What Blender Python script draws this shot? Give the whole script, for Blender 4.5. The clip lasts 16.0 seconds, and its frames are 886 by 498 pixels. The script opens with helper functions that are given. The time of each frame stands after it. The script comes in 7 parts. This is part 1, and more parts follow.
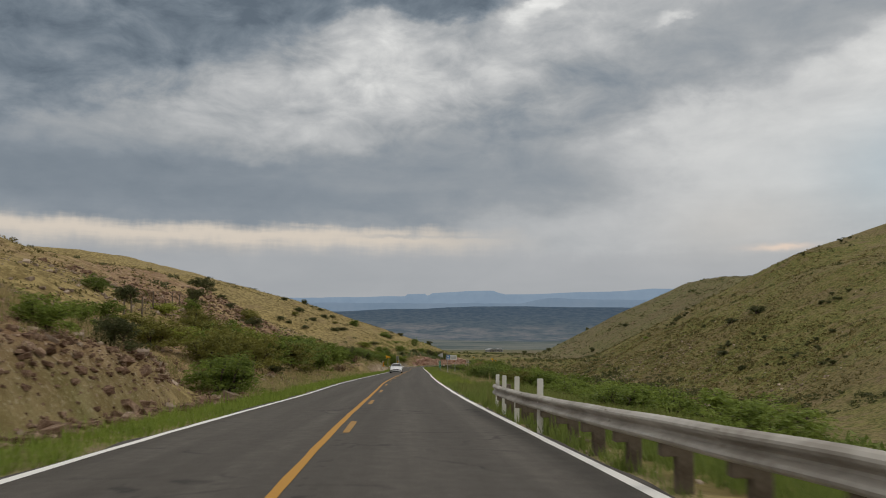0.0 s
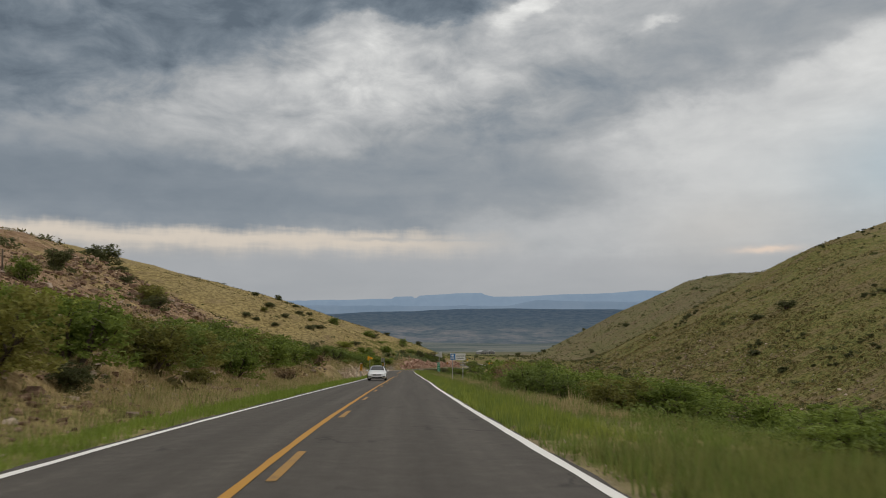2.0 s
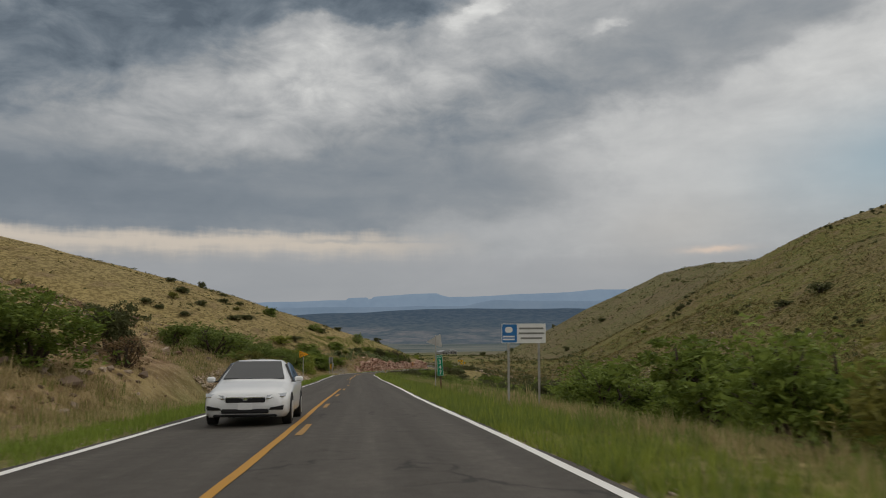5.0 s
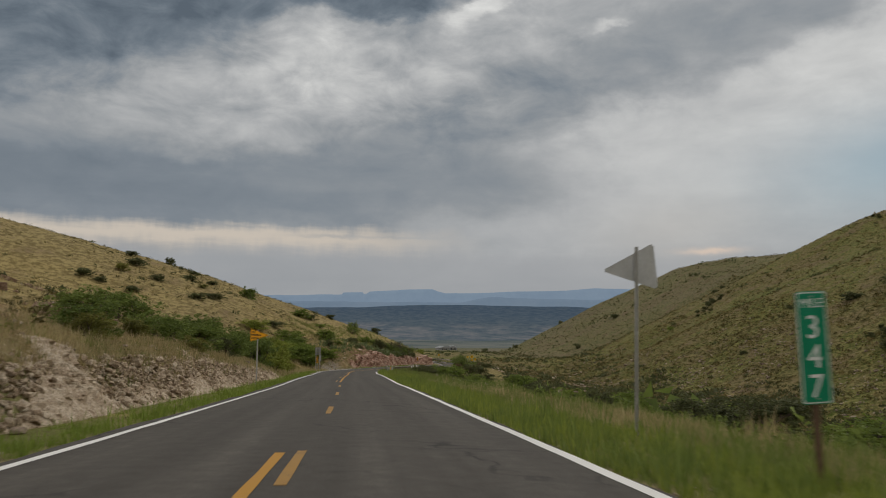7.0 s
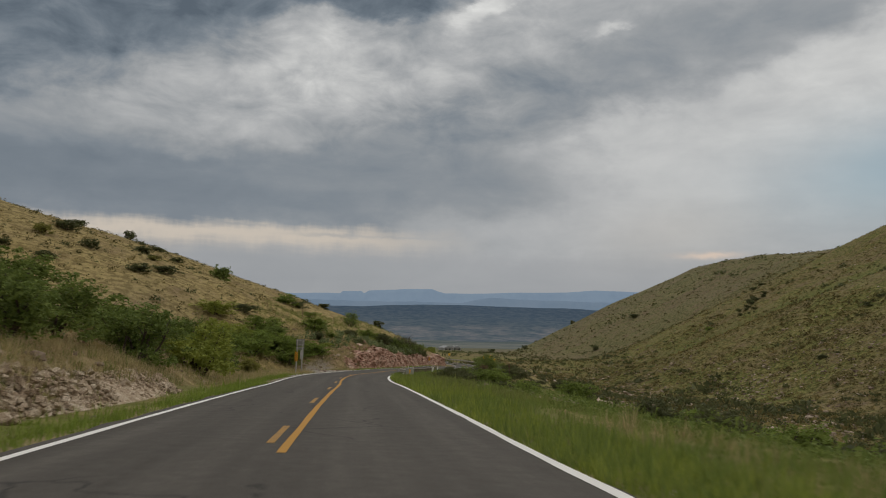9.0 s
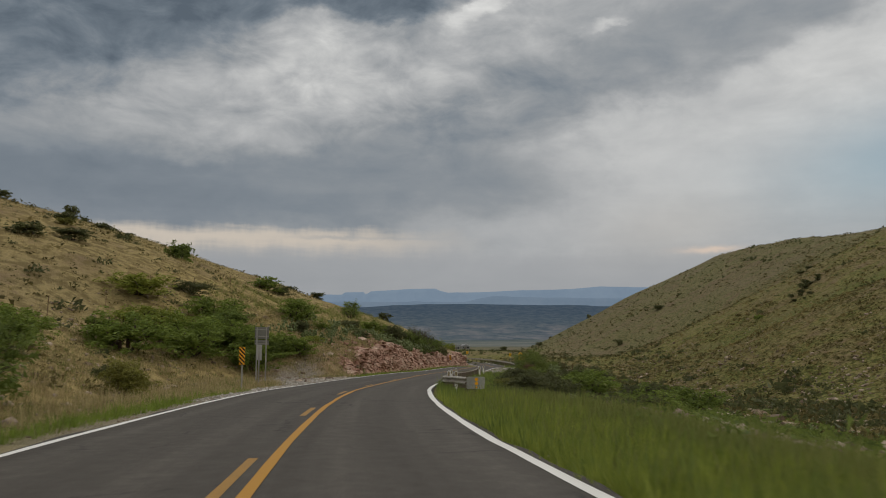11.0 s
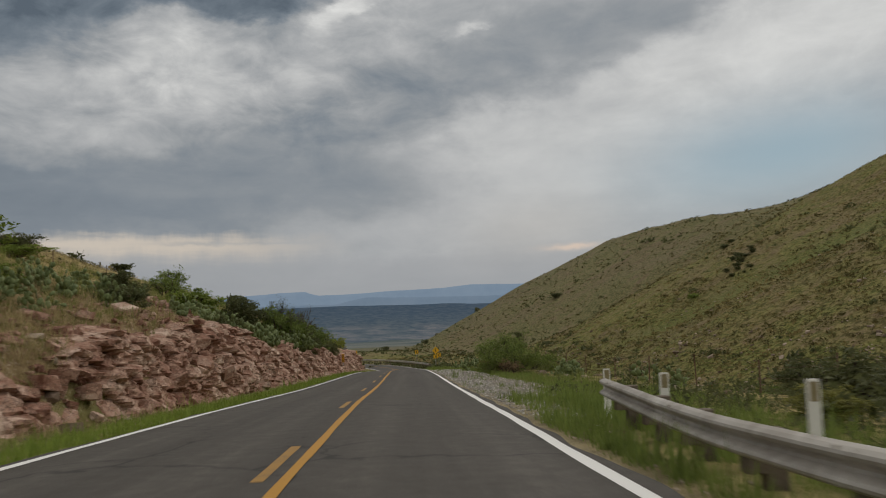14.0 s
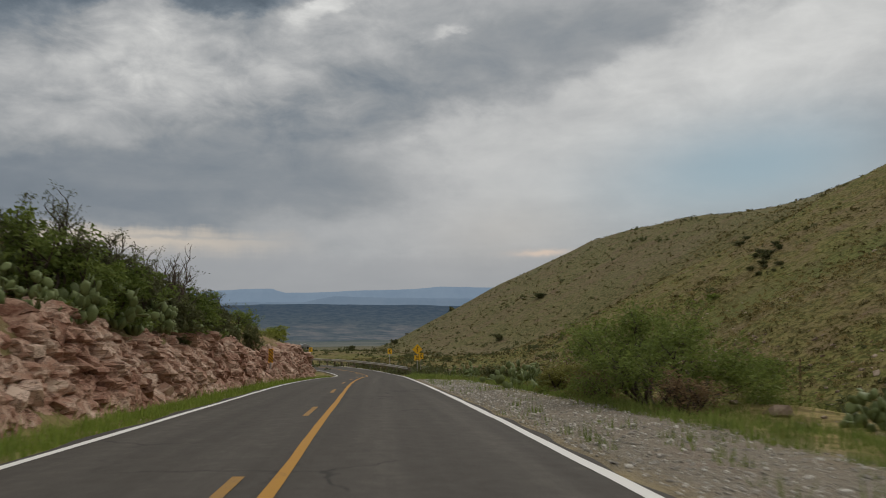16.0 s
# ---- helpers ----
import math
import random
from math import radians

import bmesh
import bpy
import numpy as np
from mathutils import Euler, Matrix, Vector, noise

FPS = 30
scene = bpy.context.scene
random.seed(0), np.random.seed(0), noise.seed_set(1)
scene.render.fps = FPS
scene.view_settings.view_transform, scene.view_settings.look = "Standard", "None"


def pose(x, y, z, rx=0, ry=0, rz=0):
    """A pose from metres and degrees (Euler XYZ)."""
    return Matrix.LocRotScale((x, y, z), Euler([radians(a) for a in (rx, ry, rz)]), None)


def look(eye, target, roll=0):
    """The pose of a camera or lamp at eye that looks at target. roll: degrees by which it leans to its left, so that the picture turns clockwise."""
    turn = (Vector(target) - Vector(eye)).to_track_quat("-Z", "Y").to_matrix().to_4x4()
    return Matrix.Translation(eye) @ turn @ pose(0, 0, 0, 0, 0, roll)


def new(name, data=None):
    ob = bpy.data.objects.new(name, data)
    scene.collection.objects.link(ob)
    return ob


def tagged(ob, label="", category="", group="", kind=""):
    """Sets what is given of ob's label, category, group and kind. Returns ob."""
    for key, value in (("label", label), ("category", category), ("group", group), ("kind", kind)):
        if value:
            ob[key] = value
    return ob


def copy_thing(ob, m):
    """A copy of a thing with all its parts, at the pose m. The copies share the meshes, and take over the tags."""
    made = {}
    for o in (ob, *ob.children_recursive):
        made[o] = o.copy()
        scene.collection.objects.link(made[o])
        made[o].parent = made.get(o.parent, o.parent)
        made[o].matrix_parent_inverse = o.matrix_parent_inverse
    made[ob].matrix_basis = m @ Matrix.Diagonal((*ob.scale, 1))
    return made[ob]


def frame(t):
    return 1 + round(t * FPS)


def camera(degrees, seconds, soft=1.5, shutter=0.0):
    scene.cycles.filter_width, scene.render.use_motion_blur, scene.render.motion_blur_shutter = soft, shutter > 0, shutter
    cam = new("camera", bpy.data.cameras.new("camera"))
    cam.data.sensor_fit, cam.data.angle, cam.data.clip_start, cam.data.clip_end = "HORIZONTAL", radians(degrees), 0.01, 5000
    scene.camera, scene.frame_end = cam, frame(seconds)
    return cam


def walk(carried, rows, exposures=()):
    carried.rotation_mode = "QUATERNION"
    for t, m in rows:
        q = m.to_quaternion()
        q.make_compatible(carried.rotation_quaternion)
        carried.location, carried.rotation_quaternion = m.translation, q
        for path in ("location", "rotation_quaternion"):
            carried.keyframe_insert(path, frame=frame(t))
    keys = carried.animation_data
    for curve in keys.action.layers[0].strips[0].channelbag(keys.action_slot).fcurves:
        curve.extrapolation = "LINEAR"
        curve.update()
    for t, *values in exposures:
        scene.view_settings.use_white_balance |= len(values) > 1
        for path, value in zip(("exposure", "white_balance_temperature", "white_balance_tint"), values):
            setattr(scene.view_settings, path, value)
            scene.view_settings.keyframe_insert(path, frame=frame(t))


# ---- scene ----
cam = camera(57.97, 16.0, 1.0, 0.2)
PATH = [
    (0.0, look((1.670, -126.23, 9.736), (2.093, -106.286, 11.181), 0.64)),
    (0.5, look((1.396, -116.00, 8.933), (2.070, -96.059, 10.384), 0.60)),
    (1.0, look((1.163, -105.76, 8.181), (1.967, -85.837, 9.680), 0.58)),
    (1.5, look((0.949, -95.56, 7.469), (1.763, -75.633, 8.987), 0.40)),
    (2.0, look((0.836, -85.38, 6.763), (1.582, -65.452, 8.287), 0.45)),
    (2.5, look((0.704, -75.16, 6.067), (1.783, -55.246, 7.588), 1.35)),
    (3.0, look((0.531, -64.91, 5.351), (2.487, -45.072, 6.976), 0.74)),
    (3.5, look((0.318, -54.66, 4.623), (2.236, -34.819, 6.256), 0.19)),
    (4.0, look((0.145, -44.37, 3.823), (1.987, -24.525, 5.449), -0.30)),
    (4.5, look((0.059, -34.08, 3.051), (1.917, -14.231, 4.662), -0.25)),
    (5.0, look((0.013, -23.80, 2.268), (1.899, -3.955, 3.834), -0.13)),
    (5.5, look((-0.061, -13.55, 1.485), (1.864, 6.301, 3.011), 0.05)),
    (6.0, look((-0.207, -3.32, 0.752), (1.747, 16.534, 2.238), 0.27)),
    (6.5, look((-0.453, 6.89, 0.069), (1.522, 26.738, 1.546), 0.50)),
    (7.0, look((-0.611, 17.10, -0.668), (1.370, 36.949, 0.820), 0.92)),
    (7.5, look((-0.668, 27.39, -1.364), (1.326, 47.240, 0.119), 1.01)),
    (8.0, look((-0.764, 37.71, -2.082), (1.185, 57.564, -0.603), 1.38)),
    (8.5, look((-0.810, 47.95, -2.786), (1.152, 67.804, -1.293), 1.63)),
    (9.0, look((-0.904, 58.00, -3.478), (1.084, 77.846, -1.973), 1.77)),
    (9.5, look((-1.013, 67.82, -4.169), (0.977, 87.665, -2.663), 1.67)),
    (10.0, look((-1.041, 77.44, -4.806), (0.941, 97.289, -3.305), 1.38)),
    (10.5, look((-0.962, 86.93, -5.439), (1.006, 106.773, -3.937), 0.97)),
    (11.0, look((-0.851, 96.33, -6.085), (1.111, 116.174, -4.584), 0.51)),
    (11.5, look((-0.783, 105.71, -6.754), (1.192, 125.552, -5.229), 0.06)),
    (12.0, look((-0.618, 115.12, -7.368), (1.933, 134.893, -5.832), -0.54)),
    (12.5, look((-0.154, 124.59, -7.991), (3.055, 144.273, -6.462), -1.08)),
    (13.0, look((0.617, 134.03, -8.677), (4.262, 153.635, -7.143), -1.35)),
    (13.5, look((1.639, 143.36, -9.281), (6.095, 162.803, -7.764), -1.60)),
    (14.0, look((2.962, 152.61, -9.824), (8.109, 171.873, -8.309), -1.67)),
    (14.5, look((4.609, 161.83, -10.337), (10.071, 181.008, -8.826), -1.29)),
    (15.0, look((6.476, 171.13, -10.881), (12.090, 190.259, -9.347), -0.26)),
    (15.5, look((8.467, 180.49, -11.469), (14.332, 199.549, -9.911), 0.01)),
    (16.0, look((10.528, 189.91, -12.058), (16.386, 208.968, -10.492), 0.22)),
]

walk(cam, PATH, exposures=[(0.0, 0.21), (2.2, 0.20), (3.0, 0.0), (16.0, 0.0)])


# ---- node helpers ----
def sock(tree, node_in, value):
    if isinstance(value, (int, float, tuple)):
        node_in.default_value = value
    else:
        tree.links.new(value, node_in)


def op(tree, kind, a, b=0.0, c=0.0, clamp=False):
    n = tree.nodes.new("ShaderNodeMath")
    n.operation, n.use_clamp = kind, clamp
    for socket, value in zip(n.inputs, (a, b, c)):
        sock(tree, socket, value)
    return n.outputs[0]


def mixed(tree, fac, a, b, blend="MIX"):
    n = tree.nodes.new("ShaderNodeMix")
    n.data_type, n.blend_type = "RGBA", blend
    sock(tree, n.inputs[0], fac)
    sock(tree, n.inputs[6], a if not isinstance(a, tuple) else (*a, 1.0))
    sock(tree, n.inputs[7], b if not isinstance(b, tuple) else (*b, 1.0))
    return n.outputs[2]


def ramp(tree, fac, stops):
    n = tree.nodes.new("ShaderNodeValToRGB")
    e = n.color_ramp.elements
    while len(e) < len(stops):
        e.new(0.5)
    for k, (at, col) in zip(e, stops):
        k.position, k.color = at, (*col, 1.0)
    sock(tree, n.inputs[0], fac)
    return n.outputs[0]


def fbm(tree, vec, scale, detail=4.0, rough=0.55, distort=0.0):
    n = tree.nodes.new("ShaderNodeTexNoise")
    n.inputs["Scale"].default_value, n.inputs["Detail"].default_value = scale, detail
    n.inputs["Roughness"].default_value, n.inputs["Distortion"].default_value = rough, distort
    if vec is not None:
        tree.links.new(vec, n.inputs["Vector"])
    return n.outputs[0]


def step(tree, x, lo, hi):
    n = tree.nodes.new("ShaderNodeMapRange")
    n.interpolation_type = "SMOOTHSTEP"
    sock(tree, n.inputs[0], x)
    n.inputs[1].default_value, n.inputs[2].default_value = lo, hi
    return n.outputs[0]


# ---- world: a stormy evening sky of layered cloud over thin blue ----
world = bpy.data.worlds.new("sky")
scene.world = world
world.use_nodes = True
T = world.node_tree
T.nodes.clear()
coords = T.nodes.new("ShaderNodeTexCoord").outputs["Generated"]
xyz = T.nodes.new("ShaderNodeSeparateXYZ")
T.links.new(coords, xyz.inputs[0])
dx, dy, dz = xyz.outputs
AZ = op(T, "MULTIPLY", op(T, "ARCTAN2", dx, dy), 57.29578)
EL = op(T, "MULTIPLY", op(T, "ARCSINE", dz), 57.29578)


def sky_vec(ku, kv, shift=0.0):
    n = T.nodes.new("ShaderNodeCombineXYZ")
    sock(T, n.inputs[0], op(T, "MULTIPLY", AZ, ku))
    sock(T, n.inputs[1], op(T, "MULTIPLY", EL, kv))
    n.inputs[2].default_value = shift
    return n.outputs[0]


warp_a = op(T, "MULTIPLY", op(T, "SUBTRACT", fbm(T, sky_vec(0.11, 0.19, 3.0), 1.0, 6.0, 0.56), 0.5), 15.0)
warp_b = op(T, "MULTIPLY", op(T, "SUBTRACT", fbm(T, sky_vec(0.11, 0.19, 9.0), 1.2, 6.0, 0.56), 0.5), 8.0)
WU, WV = op(T, "ADD", AZ, warp_a), op(T, "ADD", EL, warp_b)


def reach(az, el, wide, high, turn=0.0):
    """Squared distance from the heart of a cloud, one at its rim, in directions given in degrees."""
    c, s = math.cos(radians(turn)), math.sin(radians(turn))
    u, v = op(T, "SUBTRACT", WU, az), op(T, "SUBTRACT", WV, el)
    p = op(T, "ADD", op(T, "MULTIPLY", u, c / wide), op(T, "MULTIPLY", v, s / wide))
    q = op(T, "ADD", op(T, "MULTIPLY", u, -s / high), op(T, "MULTIPLY", v, c / high))
    return op(T, "ADD", op(T, "MULTIPLY", p, p), op(T, "MULTIPLY", q, q))


def cloud(az, el, wide, high, turn=0.0):
    """A soft patch of cloud round a direction, in degrees."""
    return op(T, "EXPONENT", op(T, "MULTIPLY", reach(az, el, wide, high, turn), -1.0))


def layered(tone, beds):
    """Lay cloud beds over one another: azimuth, elevation, half width, half height, turn, softness of the rim, lightness, cover."""
    for az, el, wide, high, turn, rim, light, cover in beds:
        m = op(T, "SUBTRACT", 1.0, step(T, op(T, "SQRT", reach(az, el, wide, high, turn)), 1.0 - rim, 1.0 + rim))
        m = op(T, "MULTIPLY", m, cover)
        tone = op(T, "ADD", op(T, "MULTIPLY", tone, op(T, "SUBTRACT", 1.0, m)), op(T, "MULTIPLY", m, light))
    return tone


# a bright thin deck to the right, a long grey bank across it, and a heavy dark heap upper left
tone = layered(0.615, [
    (25, 12.8, 18, 8.0, 12, 0.75, 0.745, 1.0), (41, 17.5, 12, 4.5, 12, 0.7, 0.785, 0.95),
    (-2, 15.5, 15, 5.0, 10, 0.7, 0.675, 1.0), (11, 18.2, 9, 2.2, 18, 0.8, 0.675, 0.9),
])
tone = layered(tone, [
    (-17, 8.0, 24, 3.2, 2, 0.75, 0.485, 0.95), (4, 12.2, 18, 2.6, 17.5, 0.9, 0.525, 0.9), (19, 17.4, 11, 2.3, 15, 0.85, 0.565, 0.95),
    (33, 20.6, 9, 1.6, 12, 0.8, 0.60, 0.8), (3, 8.6, 10, 2.2, 8, 0.8, 0.545, 0.7),
])
tone = layered(tone, [
    (-22, 19.3, 15, 5.0, 13, 0.4, 0.435, 0.95), (-27, 14.2, 8, 2.4, 6, 0.5, 0.455, 0.85), (-2, 21.6, 9.5, 1.4, 6, 0.5, 0.43, 0.95), (-25, 10.6, 8, 1.1, 0, 0.8, 0.56, 0.5),
])
tone = layered(tone, [
    (-4, 16.9, 4.2, 1.5, 8, 0.8, 0.765, 0.85), (-8, 13.6, 5.0, 1.5, 12, 0.9, 0.69, 0.8), (8.2, 21.0, 3.4, 0.9, 28, 0.6, 0.79, 0.9), (16.3, 19.6, 1.7, 0.4, 6, 0.8, 0.76, 0.8),
])

heaped = op(T, "SUBTRACT", fbm(T, sky_vec(0.20, 0.38, 5.0), 1.0, 8.0, 0.60, 0.35), 0.5)
wisps = op(T, "SUBTRACT", fbm(T, sky_vec(0.07, 0.42, 1.0), 1.0, 5.0, 0.5, 0.3), 0.5)
upper = op(T, "MULTIPLY", step(T, EL, 9.0, 15.0), op(T, "SUBTRACT", 1.0, op(T, "MULTIPLY", step(T, AZ, 2.0, 24.0), 0.75)))
tone = op(T, "ADD", tone, op(T, "MULTIPLY", heaped, op(T, "ADD", 0.09, op(T, "MULTIPLY", upper, 0.40))))
tone = op(T, "ADD", tone, op(T, "MULTIPLY", wisps, 0.10))
grey = ramp(T, tone, [(0.38, (0.100, 0.127, 0.158)), (0.45, (0.145, 0.177, 0.211)), (0.52, (0.206, 0.236, 0.268)), (0.60, (0.300, 0.318, 0.334)),
                      (0.68, (0.410, 0.420, 0.427)), (0.76, (0.540, 0.545, 0.540)), (0.88, (0.76, 0.76, 0.74))])
WU, WV = op(T, "ADD", AZ, op(T, "MULTIPLY", warp_a, 0.12)), op(T, "ADD", EL, op(T, "MULTIPLY", op(T, "SUBTRACT", fbm(T, sky_vec(0.9, 2.0, 6.0), 1.0, 4.0), 0.5), 0.5))
# clear cream light under the ragged cloud base, and thin blue to the right of it
fringe = op(T, "MULTIPLY", op(T, "SUBTRACT", fbm(T, sky_vec(0.42, 0.10, 2.0), 1.0, 5.0, 0.62), 0.5), 1.5)
fringe = op(T, "ADD", fringe, op(T, "MULTIPLY", op(T, "SUBTRACT", fbm(T, sky_vec(0.22, 1.3, 7.0), 1.0, 5.0, 0.6), 0.5), 1.2))
base = op(T, "ADD", op(T, "ADD", EL, fringe), op(T, "MULTIPLY", op(T, "ADD", AZ, 14.0), 0.006))
cream = op(T, "MULTIPLY", step(T, base, 3.1, 4.9), op(T, "SUBTRACT", 1.0, step(T, base, 4.95, 5.95)))
cream = op(T, "MULTIPLY", cream, op(T, "MULTIPLY", step(T, AZ, -60.0, -24.0), op(T, "SUBTRACT", 1.0, step(T, AZ, -3.0, 10.0))))
bars = op(T, "ADD", cloud(-9, 5.5, 2.4, 0.13, 0), op(T, "ADD", cloud(-2, 5.0, 3.0, 0.15, 0), cloud(4, 5.0, 3.0, 0.12, 0)), clamp=True)
cream = op(T, "MULTIPLY", cream, op(T, "SUBTRACT", 1.0, op(T, "MULTIPLY", bars, 0.5)))
grey = mixed(T, cream, grey, (0.56, 0.50, 0.43))
under = op(T, "MULTIPLY", op(T, "SUBTRACT", 1.0, step(T, base, 3.4, 4.8)), 0.6)
grey = mixed(T, under, grey, (0.325, 0.335, 0.35))
warm = op(T, "MULTIPLY", cloud(24.3, 4.2, 1.9, 0.22, 1.5), 0.9)
grey = mixed(T, warm, grey, (0.70, 0.55, 0.44))
soft_warm = op(T, "MULTIPLY", cloud(22, 5.8, 5.5, 2.2, 8), 0.45)
grey = mixed(T, soft_warm, grey, (0.50, 0.475, 0.44))
veil = op(T, "MULTIPLY", cloud(38.5, 9.8, 9.5, 3.2, 6), 0.95)
nishita = T.nodes.new("ShaderNodeTexSky")
nishita.sky_type, nishita.sun_disc = "NISHITA", False
nishita.sun_elevation, nishita.sun_rotation = radians(38), radians(55)
blue = mixed(T, 1.0, nishita.outputs[0], (0.07, 0.07, 0.07), "MULTIPLY")
blue = mixed(T, 0.85, blue, (0.268, 0.372, 0.428))
grey = mixed(T, veil, grey, blue)
# overhead and behind, the cloud deck is thinner and brighter
over = op(T, "MAXIMUM", step(T, EL, 24.0, 48.0), step(T, op(T, "ABSOLUTE", AZ), 50.0, 95.0))
over = op(T, "MULTIPLY", over, step(T, EL, -2.0, 6.0))
grey = mixed(T, over, grey, mixed(T, fbm(T, coords, 2.2, 4.0), (0.46, 0.455, 0.44), (0.74, 0.72, 0.68)))
back = T.nodes.new("ShaderNodeBackground")
T.links.new(grey, back.inputs[0])
back.inputs[1].default_value = 1.0
T.links.new(back.outputs[0], T.nodes.new("ShaderNodeOutputWorld").inputs[0])

sun = new("sun", bpy.data.lights.new("sun", "SUN"))
sun.data.energy, sun.data.angle, sun.data.color = 0.8, radians(14), (1.0, 0.93, 0.84)
sun.matrix_world = look((0, 0, 0), (-math.sin(radians(55)) * math.cos(radians(38)), -math.cos(radians(55)) * math.cos(radians(38)), -math.sin(radians(38))))

# ---- materials ----
def material(name, rough=0.8, metal=0.0, spec=0.3):
    m = bpy.data.materials.new(name)
    m.use_nodes = True
    b = m.node_tree.nodes["Principled BSDF"]
    b.inputs["Roughness"].default_value, b.inputs["Metallic"].default_value = rough, metal
    b.inputs["Specular IOR Level"].default_value = spec
    return m, m.node_tree, b


def place_of(tree):
    return tree.nodes.new("ShaderNodeNewGeometry").outputs["Position"]


def bumped(tree, bsdf, height, strength, distance):
    n = tree.nodes.new("ShaderNodeBump")
    n.inputs["Strength"].default_value, n.inputs["Distance"].default_value = strength, distance
    sock(tree, n.inputs["Height"], height)
    tree.links.new(n.outputs[0], bsdf.inputs["Normal"])


def attr(tree, name):
    n = tree.nodes.new("ShaderNodeAttribute")
    n.attribute_name = name
    return n.outputs["Fac"]


def grained(name, dark, light, scale, rough=0.8, metal=0.0, fine=None, bump=0.3, depth=0.02, island=0.0, spec=0.3, local=False):
    """Two tones mottled at two scales, with relief; island: how much single pieces differ."""
    m, t, b = material(name, rough, metal, spec)
    at = t.nodes.new("ShaderNodeTexCoord").outputs["Object"] if local else place_of(t)
    coarse, close = fbm(t, at, scale, 5.0), fbm(t, at, fine or scale * 9, 4.0)
    mix = op(t, "ADD", op(t, "MULTIPLY", coarse, 0.65), op(t, "MULTIPLY", close, 0.35))
    if island:
        g = t.nodes.new("ShaderNodeNewGeometry").outputs["Random Per Island"]
        mix = op(t, "ADD", mix, op(t, "MULTIPLY", op(t, "SUBTRACT", g, 0.5), island))
        o = t.nodes.new("ShaderNodeObjectInfo").outputs["Random"]
        mix = op(t, "ADD", mix, op(t, "MULTIPLY", op(t, "SUBTRACT", o, 0.5), island * 0.5))
    t.links.new(ramp(t, mix, [(0.3, dark), (0.7, light)]), b.inputs["Base Color"])
    if bump:
        bumped(t, b, close, bump, depth)
    return m


def make_ground():
    m, t, b = material("dry_hillside", 0.95, spec=0.1)
    at = place_of(t)
    big, mid, small, tiny = fbm(t, at, 0.02, 4.0), fbm(t, at, 0.12, 5.0, 0.62), fbm(t, at, 0.9, 5.0, 0.65), fbm(t, at, 7.0, 4.0, 0.65)
    straw = mixed(t, step(t, small, 0.40, 0.60), (0.205, 0.155, 0.064), (0.395, 0.312, 0.138))
    olive = mixed(t, step(t, small, 0.40, 0.60), (0.082, 0.092, 0.022), (0.215, 0.205, 0.065))
    grass = mixed(t, step(t, op(t, "ADD", op(t, "MULTIPLY", big, 0.7), op(t, "MULTIPLY", mid, 0.5)), 0.48, 0.72), olive, straw)
    pale = mixed(t, 0.62, straw, olive)
    slopes = mixed(t, step(t, mid, 0.4, 0.66), olive, pale)
    patchy = op(t, "MULTIPLY", step(t, op(t, "ADD", op(t, "MULTIPLY", big, 0.6), op(t, "MULTIPLY", mid, 0.4)), 0.44, 0.60), 0.65)
    slopes = mixed(t, patchy, slopes, mixed(t, step(t, small, 0.4, 0.6), (0.12, 0.092, 0.044), (0.25, 0.19, 0.10)))
    grass = mixed(t, op(t, "MULTIPLY", attr(t, "dun"), 0.42), mixed(t, attr(t, "green"), straw, slopes), mixed(t, step(t, small, 0.4, 0.6), (0.12, 0.105, 0.068), (0.20, 0.175, 0.115)))
    soil = mixed(t, step(t, tiny, 0.35, 0.7), (0.14, 0.09, 0.06), (0.27, 0.195, 0.14))
    bare = step(t, op(t, "ADD", op(t, "MULTIPLY", mid, 0.6), op(t, "MULTIPLY", small, 0.4)), 0.52, 0.66)
    col = mixed(t, op(t, "MULTIPLY", bare, 0.7), grass, soil)
    red = mixed(t, step(t, small, 0.35, 0.65), (0.20, 0.118, 0.066), (0.36, 0.25, 0.155))
    red = mixed(t, step(t, tiny, 0.56, 0.66), red, (0.46, 0.36, 0.29))
    col = mixed(t, op(t, "MULTIPLY", attr(t, "red"), step(t, mid, 0.25, 0.5)), col, red)
    grit = mixed(t, step(t, fbm(t, at, 34.0, 3.0), 0.44, 0.6), (0.155, 0.138, 0.113), (0.41, 0.375, 0.32))
    grit = mixed(t, op(t, "MULTIPLY", step(t, small, 0.4, 0.7), 0.5), grit, (0.26, 0.2, 0.15))
    col = mixed(t, op(t, "MULTIPLY", attr(t, "gravel"), op(t, "ADD", 0.6, op(t, "MULTIPLY", small, 0.6)), clamp=True), col, grit)
    lush = mixed(t, step(t, tiny, 0.35, 0.65), (0.085, 0.115, 0.026), (0.16, 0.19, 0.05))
    col = mixed(t, op(t, "MULTIPLY", attr(t, "lush"), step(t, mid, 0.25, 0.6)), col, lush)
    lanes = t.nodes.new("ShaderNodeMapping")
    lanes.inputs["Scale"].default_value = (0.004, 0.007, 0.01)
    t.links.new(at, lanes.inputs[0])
    # valley floor mottling, its blue-grey cast painted in for distance haze
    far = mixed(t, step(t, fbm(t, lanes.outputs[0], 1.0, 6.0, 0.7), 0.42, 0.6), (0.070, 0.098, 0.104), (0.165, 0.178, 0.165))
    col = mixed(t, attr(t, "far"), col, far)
    t.links.new(col, b.inputs["Base Color"])
    bumped(t, b, op(t, "ADD", op(t, "MULTIPLY", small, 0.7), op(t, "MULTIPLY", tiny, 0.3)), 0.9, 0.5)
    return m


